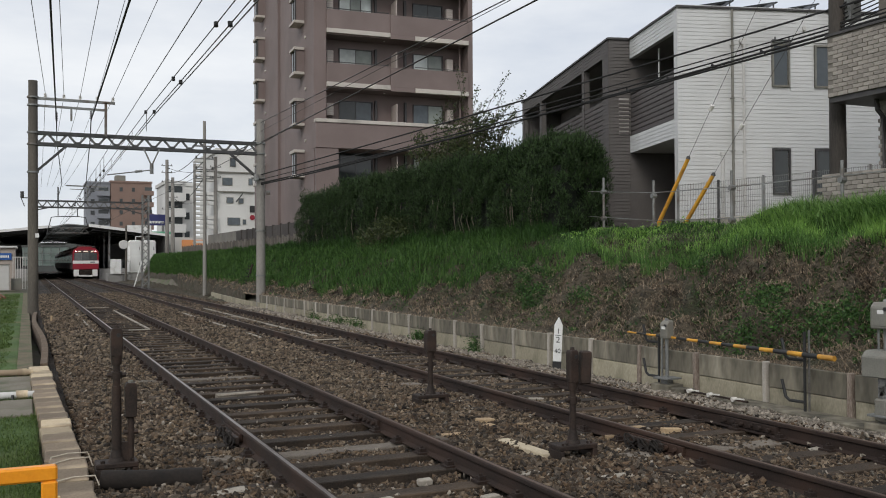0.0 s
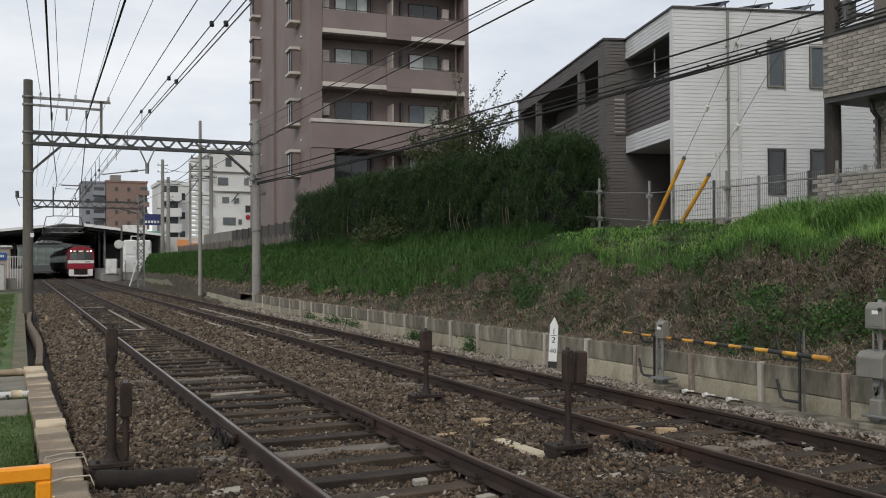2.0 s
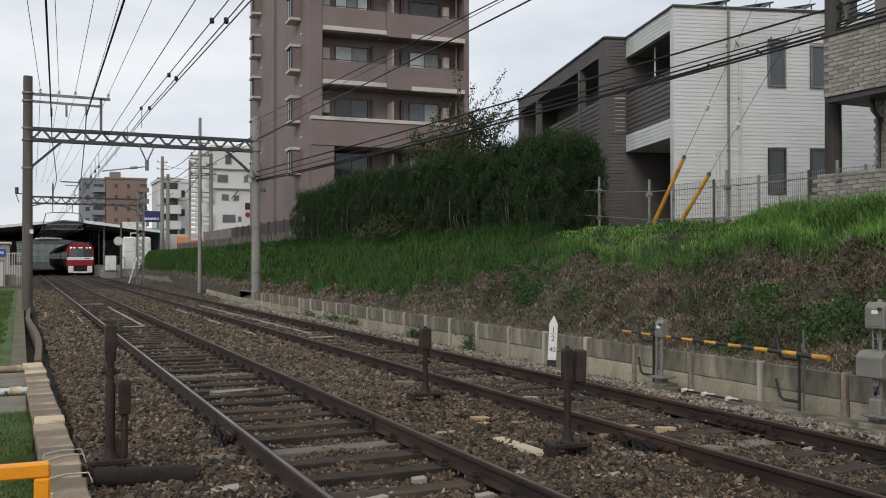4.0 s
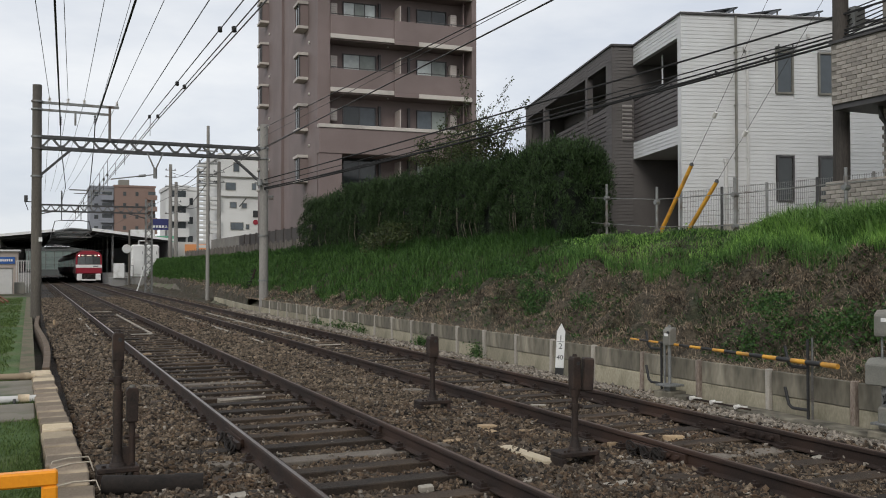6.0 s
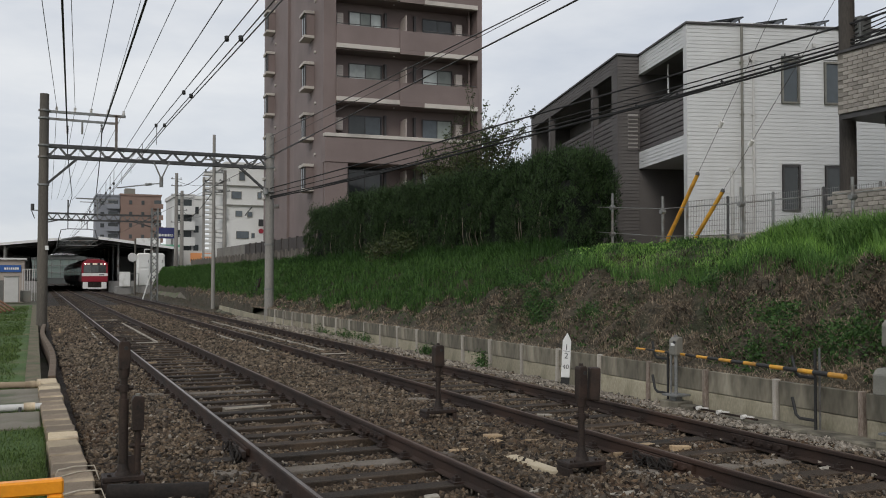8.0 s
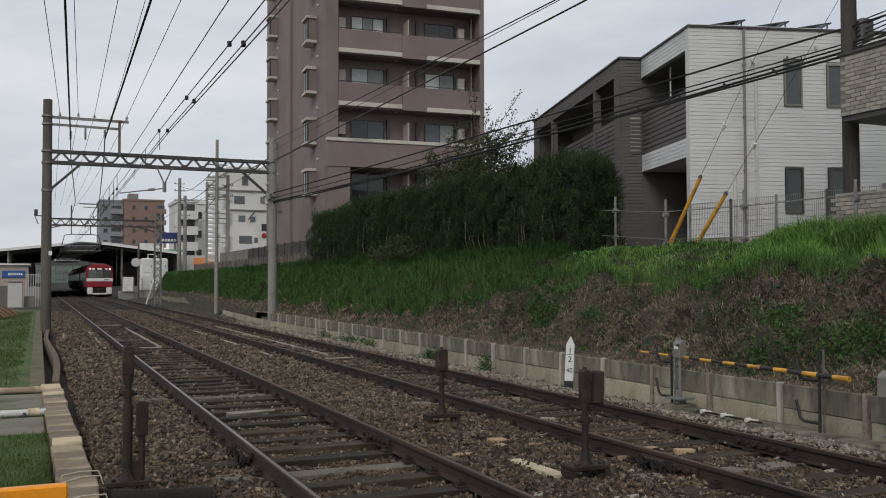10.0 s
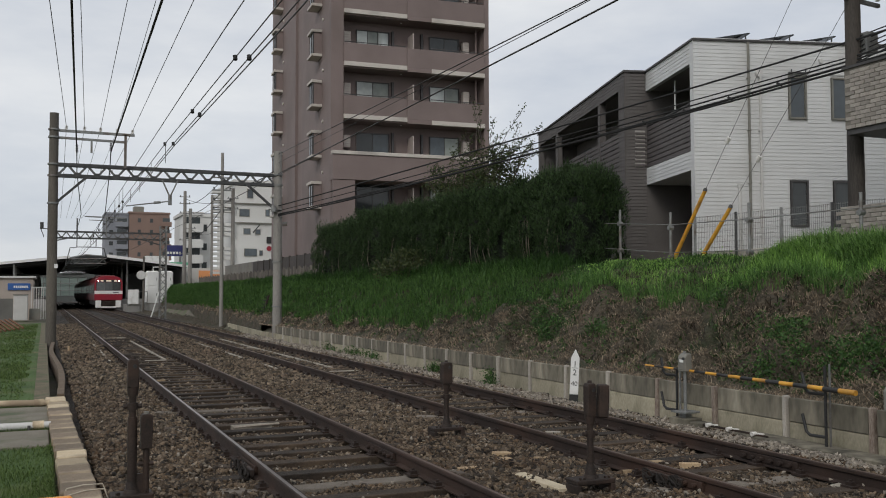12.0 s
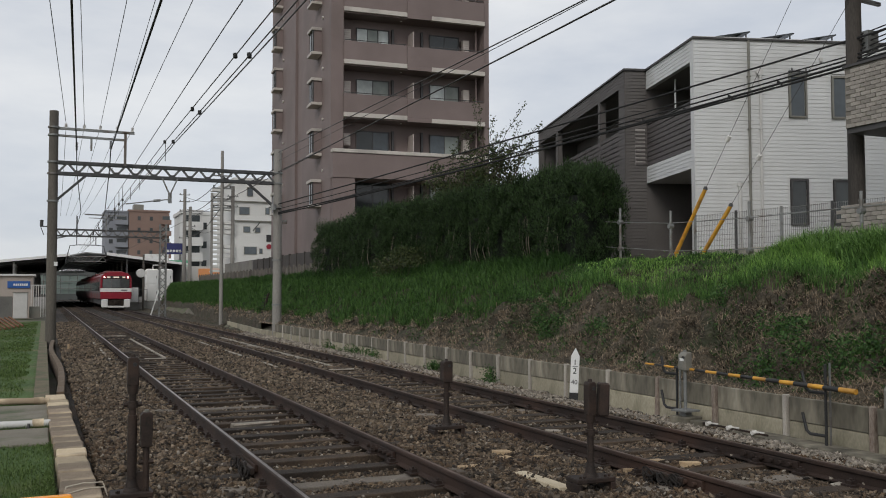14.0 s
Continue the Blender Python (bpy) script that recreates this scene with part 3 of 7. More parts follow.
# The lighter grey base carries the pale reflection on the windscreen.
GLASS_BLUE_T = glass_mat("windscreen_glass", (0.10, 0.105, 0.105))
HEADLIGHT = glow_mat("headlight", (1.0, 0.95, 0.85), 4.0)
DISPLAY = glow_mat("display", (0.9, 0.75, 0.6), 0.22)
TRAIN_X = (FAR_L + FAR_R) / 2
train = thing("train", "red commuter train with white band leaving the station", "train")


def car(parent, y0, front):
    body = [(-1.38, 0.95), (1.38, 0.95), (1.40, 1.6), (1.38, 2.7), (1.30, 3.1), (1.05, 3.38), (0.55, 3.52), (0, 3.56), (-0.55, 3.52), (-1.05, 3.38), (-1.30, 3.1), (-1.38, 2.7), (-1.40, 1.6)]
    b = part("car_body", Geo().prism(body, Matrix.Translation((0, y0, 0)), 17.6), TRAIN_SIDE, parent, "dark red carriage body", 0.05 if front else 0.0)
    for yr in (3, 10.5):
        part("roof_unit", Geo().box(-0.8, 0.8, y0 + yr, y0 + yr + 3.5, 3.46, 3.68), TRAIN_ROOF, b, bevel=0.06)
    for s in (-1, 1):
        x = s * 1.395
        part("side_band", Geo().box(x - 0.015, x + 0.015, y0 + 0.3, y0 + 17.3, 1.55, 1.75), TRAIN_GREY, b)
        for k in range(4):
            yy = y0 + 1.2 + 4.2 * k
            part("side_door", Geo().box(x - 0.018, x + 0.018, yy + 0.1, yy + 1.4, 1.0, 2.85), TRAIN_GREY, b)
            part("side_window", Geo().box(x - 0.022, x + 0.022, yy + 0.3, yy + 1.2, 1.75, 2.65), GLASS_DARK, b)
            part("side_window", Geo().box(x - 0.022, x + 0.022, yy + 1.7, yy + 4.0, 1.75, 2.6), GLASS_DARK, b)
    part("underframe", Geo().box(-1.2, 1.2, y0 + 0.5, y0 + 17, 0.45, 0.98), STEEL_DARK, b)
    for yy in (y0 + 2.2, y0 + 4.3, y0 + 13.2, y0 + 15.3):
        w = Geo()
        for s in (-0.75, 0.75):
            w.tube((s - 0.06, yy, 0.43), (s + 0.06, yy, 0.43), 0.43, n=18)
        part("wheelset", w.tube((-0.75, yy, 0.43), (0.75, yy, 0.43), 0.08), IRON_BROWN, b)
    return b


for k in range(4):
    car(train, 0.12 + 18.1 * k, k == 0)
part("front_panel", Geo().box(-1.39, 1.39, 0.0, 0.16, 0.98, 1.62), TRAIN_RED, train, "glossy red lower front", 0.04)
part("white_band", Geo().box(-1.395, 1.395, -0.012, 0.15, 1.63, 1.98), TRAIN_WHITE, train, "white band across the front", 0.02)
part("crown", Geo().prism([(-1.39, 2.88), (1.39, 2.88), (1.30, 3.14), (1.02, 3.40), (0.5, 3.53), (-0.5, 3.53), (-1.02, 3.40), (-1.30, 3.14)], Matrix.Translation((0, 0.02, 0)), 0.16), TRAIN_RED, train, "red rounded brow", 0.03)
for x0, x1 in ((-1.39, -1.22), (1.22, 1.39)):
    part("corner_post", Geo().box(x0, x1, 0.0, 0.16, 1.98, 2.9), TRAIN_RED, train, bevel=0.03)
for x0, x1 in ((-1.19, -0.47), (-0.40, 0.34), (0.41, 1.19)):
    part("windscreen", Geo().box(x0, x1, 0.03, 0.13, 2.02, 2.86), GLASS_BLUE_T, train, "glass windscreen with a grey reflection in its colour", 0.02)
for x in (-0.435, 0.375):
    part("pillar", Geo().box(x - 0.035, x + 0.035, 0.01, 0.13, 1.98, 2.9), TRAIN_GREY if x < 0 else STEEL_DARK, train)
part("brow_panel", Geo().box(-0.86, 0.86, -0.006, 0.06, 2.90, 3.14), BLACK, train, "black panel over the windscreen", 0.02)
for x in (-1.04, 1.04):
    part("headlight", Geo().tube((x, -0.03, 3.03), (x, 0.05, 3.03), 0.07, n=16), HEADLIGHT, train, "lit white headlight")
for x0, x1 in ((-0.82, -0.52), (-0.25, 0.25), (0.55, 0.80)):
    part("display", Geo().box(x0, x1, -0.014, 0.02, 2.95, 3.09), DISPLAY, train, "dim lit display")
part("number_bar", Geo().box(0.45, 1.0, -0.02, -0.008, 1.74, 1.86), TRAIN_GREY, train, "grey bar of markings")
for x0, x1 in ((-1.28, -0.72), (0.72, 1.28)):
    part("skirt", Geo().prism([(x0, 0.18), (x1, 0.18), (x1, 0.96), (x0, 0.96)], Matrix.Translation((0, 0.0, 0)), 0.3), TRAIN_WHITE, train, "pale grey skirt", 0.05)
part("skirt", Geo().box(-0.74, 0.74, 0.02, 0.3, 0.14, 0.34), TRAIN_WHITE, train, bevel=0.04)
part("coupler", Geo().box(-0.16, 0.16, -0.25, 0.3, 0.52, 0.80).tube((-0.35, 0.0, 0.85), (0.35, 0.0, 0.85), 0.05).box(-0.66, 0.66, 0.15, 0.3, 0.36, 0.96), IRON_BROWN, train, "dark coupler", 0.02)

# --- white house with dark wing ---
SIDING_W = mat("white_siding", (0.57, 0.575, 0.57), (0.65, 0.655, 0.65), 1.2, 0.6, 0, 0.08, 60, (0.53, 0.53, 0.52, 0.5), spread=0.02)
SIDING_D = mat("dark_siding", (0.082, 0.074, 0.070), (0.112, 0.102, 0.097), 1.2, 0.65, 0, 0.08, 60, spread=0.08)
SLAT_D = mat("dark_slats", (0.075, 0.066, 0.064), (0.11, 0.098, 0.094), 3, 0.6, 0, 0.08, 60, spread=0.1)
BAND_GREY = mat("vent_panel", (0.30, 0.28, 0.26), (0.38, 0.36, 0.34), 3, 0.6, 0, 0.05, 40)
# Wall tone raised to make up for the little light in the recesses.
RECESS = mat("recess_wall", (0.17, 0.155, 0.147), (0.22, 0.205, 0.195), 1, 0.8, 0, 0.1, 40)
TRIM_D = mat("dark_trim", (0.045, 0.042, 0.042), (0.07, 0.066, 0.065), 3, 0.5, 0.1, 0.05, 40)
GLASS = glass_mat("window_glass", (0.052, 0.060, 0.062))
# Bluish base colour stands in for sky reflected in the panes.
GLASS_BLUE = glass_mat("sky_reflect_glass", (0.10, 0.12, 0.135))
GLASS_DIM = glass_mat("net_curtain_glass", (0.26, 0.29, 0.26), 0.1)
GLASS_LIGHT = glass_mat("curtained_glass", (0.50, 0.54, 0.52), 0.12)
PIPE_W = mat("downpipe", (0.50, 0.49, 0.47), (0.58, 0.57, 0.55), 3, 0.5, 0, 0.05, 40)


def window(parent, m, w, h, depth=0.08, frame=TRIM_D, glass=GLASS, lights=1, label="", sill=None):
    """A window in the plane of m: x along the wall, z up from its sill, y into the wall."""
    fr = 0.05
    f = part("window", Geo().box(-w / 2, w / 2, -0.03, depth, 0, fr, m).box(-w / 2, w / 2, -0.03, depth, h - fr, h, m)
             .box(-w / 2, -w / 2 + fr, -0.03, depth, fr, h - fr, m).box(w / 2 - fr, w / 2, -0.03, depth, fr, h - fr, m), frame, parent, label)
    for k in range(lights):
        a, b = -w / 2 + fr + (w - 2 * fr) * k / lights, -w / 2 + fr + (w - 2 * fr) * (k + 1) / lights
        part("pane", Geo().box(a + 0.015, b - 0.015, 0.01 + 0.02 * k, 0.03 + 0.02 * k, fr, h - fr, m), glass if not isinstance(glass, tuple) else glass[k % len(glass)], f)
        if k:
            part("mullion", Geo().box(a - 0.02, a + 0.02, -0.01, depth, fr, h - fr, m), frame, f)
    if sill:
        part("sill", Geo().box(-w / 2 - 0.06, w / 2 + 0.06, -0.10, 0.02, -0.07, -0.005, m), sill, f)
    return f


HOUSE_H = 5.99
house = thing("house", "two-storey house with white siding and dark grey wing", "house", pose(15.64, 19.63, TERRACE, 0, 0, -16.0))
part("wall_white", Geo().box(0.0, 8.4, 0.03, 0.22, 0, HOUSE_H), SIDING_W, house, "white lap siding wall")
row_h = 0.1012
for k in range(60):
    z = k * row_h
    g = Geo()
    cuts = [(0.0, 8.4)]
    for x0, x1, z0, z1 in ((2.63, 3.17, 3.92, 5.13), (3.84, 4.40, 3.92, 5.13), (2.63, 3.17, 1.04, 2.33), (3.84, 4.40, 1.04, 2.33)):
        if z1 > z + 0.02 and z0 < z + row_h - 0.02:
            cuts = [q for a, b in cuts for q in ((a, min(b, x0)), (max(a, x1), b)) if q[1] - q[0] > 0.02] if any(a < x0 < b for a, b in cuts) else cuts
    for a, b in cuts:
        g.prism([(-0.003, z), (0.032, z), (0.032, z + row_h - 0.002), (0.005, z + row_h - 0.002)], Matrix.Translation((a, 0, 0)) @ Matrix(((0, 1, 0, 0), (1, 0, 0, 0), (0, 0, 1, 0), (0, 0, 0, 1))), b - a)
    part("siding_board", g, SIDING_W, house)
for x, z0, z1 in ((2.90, 3.95, 5.10), (4.12, 3.95, 5.10), (2.90, 1.07, 2.30), (4.12, 1.07, 2.30)):
    window(house, Matrix.Translation((x, 0.0, z0)), 0.51, z1 - z0, 0.1, GREY_BOX if z0 > 3 else TRIM_D, GLASS_BLUE if z0 > 3 else GLASS, label="narrow window in a slim metal frame")
part("corner_trim", Geo().box(-0.015, 0.0, -0.012, 0.22, 0, HOUSE_H), SIDING_W, house, "white corner board", 0.004)
part("roof_edge", Geo().box(-0.05, 8.5, -0.05, 12.2, HOUSE_H, HOUSE_H + 0.05), TRIM_D, house, "thin dark roof edge")
RY = 3.66


def side_laps(x, y0, y1, z0, z1, material, step=0.1012):
    """Lap boards on a wall that faces sideways, each one proud of the next above."""
    z = z0
    while z < z1 - 0.02:
        top = min(z + step, z1)
        part("siding_board", Geo().add([Vector(q) for q in ((x - 0.008, y0, z), (x - 0.008, y1, z), (x + 0.02, y1, z), (x + 0.02, y0, z), (x - 0.001, y0, top - 0.004), (x - 0.001, y1, top - 0.004), (x + 0.02, y1, top - 0.004), (x + 0.02, y0, top - 0.004))],
                                       [(3, 2, 1, 0), (4, 5, 6, 7), (0, 1, 5, 4), (1, 2, 6, 5), (2, 3, 7, 6), (3, 0, 4, 7)]), material, house)
        z += step


part("fascia", Geo().box(0.01, 0.14, 0.22, RY, 5.42, HOUSE_H), SIDING_W, house, "white fascia over the balcony")
part("balcony_edge", Geo().box(0.01, 1.5, 0.22, RY, 2.57, 3.08), SIDING_W, house, "white balcony edge")
side_laps(0.0, 0.22, RY, 5.42, HOUSE_H, SIDING_W)
side_laps(0.0, 0.22, RY, 2.57, 3.08, SIDING_W)
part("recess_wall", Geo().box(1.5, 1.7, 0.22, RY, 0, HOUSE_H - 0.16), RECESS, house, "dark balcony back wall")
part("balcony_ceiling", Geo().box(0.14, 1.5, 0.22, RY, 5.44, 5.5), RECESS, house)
for k in range(9):
    z = 3.10 + 0.138 * k
    part("balcony_slat", Geo().box(0.02, 0.06, 0.24, RY, z, z + 0.112), SLAT_D, house)
for yy in (1.35, 2.5):
    part("balcony_post", Geo().box(0.06, 0.10, yy, yy + 0.05, 3.08, 4.36), TRIM_D, house)
part("handrail", Geo().box(0.01, 0.09, 0.22, RY, 4.345, 4.385), TRIM_D, house)
part("laundry_pole", Geo().tube((0.35, 2.2, 4.35), (0.35, 2.2, 5.42), 0.025, n=8), PAINT_WHITE, house, "white drying-pole hanger", smooth=40)
part("lantern", Geo().box(1.36, 1.48, 0.75, 0.90, 4.9, 5.15), PAINT_WHITE, house, "small wall lamp", 0.02)
rot_side = Matrix(((0, 1, 0, 0), (-1, 0, 0, 0), (0, 0, 1, 0), (0, 0, 0, 1)))
for yy, z0, w, hh in ((1.2, 3.12, 1.6, 1.95), (2.95, 3.12, 0.9, 1.95), (1.3, 0.3, 1.0, 2.0), (2.9, 0.3, 1.3, 2.0)):
    window(house, Matrix.Translation((1.42, yy, z0)) @ rot_side, w, hh, 0.06, TRIM_D, GLASS, 2)
part("porch_panel", Geo().box(1.40, 1.46, 0.7, 1.05, 0.0, 2.7), SIDING_W, house, "pale porch post")
# dark wing
WX, WY0, WY1 = -0.67, RY, 15.0
part("wing_wall", Geo().box(WX + 0.03, 1.6, WY0 + 0.03, WY0 + 0.2, 0, HOUSE_H), SIDING_D, house, "dark grey lap siding wall")
for k in range(60):
    z = k * row_h
    g = Geo().prism([(-0.005, z), (0.032, z), (0.032, z + row_h - 0.004), (0.010, z + row_h - 0.004)], Matrix.Translation((WX, WY0, 0)) @ Matrix(((0, 1, 0, 0), (1, 0, 0, 0), (0, 0, 1, 0), (0, 0, 0, 1))), 0.66)
    part("siding_board", g, SIDING_D, house)
openings = ((4.22, 6.15, 3.05, 5.52), (6.40, 11.75, 3.05, 5.52), (12.05, 14.7, 3.05, 5.52))
side_cells = [(WY0, 4.22), (6.15, 6.40), (11.75, 12.05), (14.7, WY1)]
for y0, y1 in side_cells:
    part("wing_pier", Geo().box(WX, WX + 0.18, y0, y1, 0, HOUSE_H), SIDING_D, house, "dark wall pier")
    side_laps(WX - 0.004, y0, y1, 0.0, HOUSE_H, SIDING_D)
part("wing_fascia", Geo().box(WX + 0.004, WX + 0.17, 4.22, 14.7, 5.52, HOUSE_H), SIDING_D, house)
for y0, y1, z0, z1 in openings:
    side_laps(WX, y0, y1, z1, HOUSE_H, SIDING_D)
    side_laps(WX, y0, y1, 0.0, z0, SIDING_D)
part("wing_floor_band", Geo().box(WX + 0.004, WX + 1.5, 4.22, 14.7, 2.55, 3.05), SIDING_D, house)
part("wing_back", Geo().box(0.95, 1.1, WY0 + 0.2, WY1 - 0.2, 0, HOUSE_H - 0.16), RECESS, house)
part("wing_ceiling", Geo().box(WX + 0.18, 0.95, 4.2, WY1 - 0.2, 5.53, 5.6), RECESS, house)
part("wing_end", Geo().box(WX + 0.18, 8.0, WY1 - 0.2, WY1, 0, HOUSE_H - 0.16), SIDING_D, house)
for y0, y1, z0, z1 in openings:
    for k in range(8):
        z = z0 + 0.02 + 0.148 * k
        part("balcony_slat", Geo().box(WX + 0.01, WX + 0.05, y0, y1, z, z + 0.118), SLAT_D, house)
    window(house, Matrix.Translation((0.87, (y0 + y1) / 2, z0 + 0.1)) @ rot_side, 1.7, 1.95, 0.06, TRIM_D, (GLASS, GLASS_LIGHT), 2)
    part("wing_lower", Geo().box(WX + 0.02, WX + 0.15, y0, y1, 0, 2.55), SIDING_D, house)
lv = part("louvre", Geo().box(-0.36, -0.05, WY0 - 0.022, WY0 - 0.012, 3.12, 4.22), BAND_GREY, house, "pale slatted vent panel")
for k in range(9):
    part("slat", Geo().box(-0.36, -0.05, WY0 - 0.05, WY0 - 0.024, 3.14 + 0.12 * k, 3.20 + 0.12 * k), SLAT_D, lv)
part("roof_slab", Geo().box(0.16, 8.4, 0.24, WY1 - 0.2, HOUSE_H - 0.15, HOUSE_H - 0.004), TRIM_D, house)
part("wing_roof_edge", Geo().box(WX - 0.05, 0.2, WY0 - 0.05, WY1 + 0.05, HOUSE_H + 0.002, HOUSE_H + 0.056), TRIM_D, house)
part("foundation", Geo().box(-0.02, 8.38, 0.0, 0.2, -0.3, 0.0).box(WX + 0.02, WX + 0.2, WY0, WY1, -0.3, 0.0), CONCRETE, house)
for x, top, material, text in ((1.50, HOUSE_H - 0.02, GREY_BOX, "grey round downpipe"), (1.82, 5.16, PIPE_W, "pale round downpipe")):
    dp = part("downpipe", Geo().tube((x, -0.06, 0.05), (x, -0.06, top), 0.035, n=10), material, house, text, smooth=40)
    for z in (0.8, 2.2, 3.6, 5.0):
        part("clip", Geo().box(x - 0.045, x + 0.045, -0.10, 0.0, z, z + 0.02), material, dp)
part("vent_cap", Geo().tube((1.80, -0.10, 5.14), (1.80, 0.0, 5.14), 0.095, n=14), PIPE_W, house)
part("cable_bracket", Geo().box(2.62, 3.20, -0.11, -0.03, 5.17, 5.20).tube((2.7, -0.08, 5.2), (2.7, -0.08, 5.27), 0.02).tube((3.1, -0.08, 5.2), (3.1, -0.08, 5.27), 0.02), STEEL_DARK, house)
part("junction_box", Geo().box(3.52, 3.60, -0.06, -0.01, 5.48, 5.58), PIPE_W, house)
part("meter_box", Geo().box(4.62, 4.74, -0.09, -0.01, 2.35, 2.75), PIPE_W, house)
for x in (0.70, 1.95, 3.16, 4.37):
    m = Matrix.Translation((x, 0.16, HOUSE_H + 0.10)) @ pose(0, 0, 0, 0, -10, 0)
    sp = part("solar_panel", Geo().box(0, 0.98, 0, 3.2, 0.0, 0.035, m), GLASS_DARK, house, "tilted dark solar panel")
    for yy in (0.2, 3.2):
        part("panel_leg", Geo().bar((x + 0.86, yy, HOUSE_H + 0.04), (x + 0.86, yy, HOUSE_H + 0.24), 0.03), STEEL_DARK, sp)
    part("panel_rail", Geo().bar((x + 0.02, 0.2, HOUSE_H + 0.09), (x + 0.86, 0.2, HOUSE_H + 0.09), 0.025), STEEL_DARK, sp)

# --- brown apartment building ---
APT = mat("apartment_tile", (0.165, 0.125, 0.115), (0.205, 0.158, 0.148), 0.7, 0.7, 0, 0.15, 25, (0.15, 0.115, 0.105, 0.25), spread=0.03)
# Same tile, slightly lighter, to offset weak light inside the balconies.
APT_D = mat("apartment_tile_lifted", (0.175, 0.134, 0.124), (0.215, 0.167, 0.156), 0.7, 0.75, 0, 0.1, 25)
BAND = mat("pale_band", (0.46, 0.42, 0.38), (0.56, 0.52, 0.47), 0.8, 0.8, 0, 0.1, 30, (0.36, 0.33, 0.30, 0.8))
AC_W = mat("meter_box_paint", (0.40, 0.34, 0.31), (0.48, 0.42, 0.385), 3, 0.5, 0, 0.05, 40)
ST, FLOORS = 2.95, 10
AZ = 5.70 - TERRACE
apt = thing("apartment_building", "tall brown tiled apartment building with pale balcony bands", "apartment building", pose(14.9, 48.8, TERRACE, 0, 0, -3.3))
TOP = AZ + ST * FLOORS + 1.0
part("side_wall", Geo().box(-0.5, -0.2, 0.0, 8.4, -0.2, TOP), APT, apt, "brown tiled side wall")
part("side_groove", Geo().box(-0.33, -0.2, 8.4, 10.8, -0.2, TOP), APT_D, apt)
part("side_wall", Geo().box(-0.5, -0.2, 10.8, 19.9, -0.2, TOP), APT, apt, "brown tiled side wall")
part("corner_pier", Geo().box(-0.2, 0.10, 0.0, 1.3, -0.2, TOP).box(-0.6, -0.5, 0.0, 0.55, -0.2, TOP), APT, apt)
part("recess_wall", Geo().box(0.10, 8.7, 1.2, 1.5, -0.2, TOP), APT_D, apt, "brown balcony back wall, lightened against the recess shade")
part("end_pier", Geo().box(8.48, 8.77, -0.1, 1.5, -0.2, TOP), APT, apt)
part("back_wall", Geo().box(-0.2, 8.7, 19.6, 19.9, -0.2, TOP).box(8.45, 8.75, 1.5, 19.9, -0.2, TOP), APT, apt)
part("roof_slab", Geo().box(-0.5, 8.8, 0, 19.9, TOP, TOP + 0.3), BAND, apt)
r = random.Random(9)
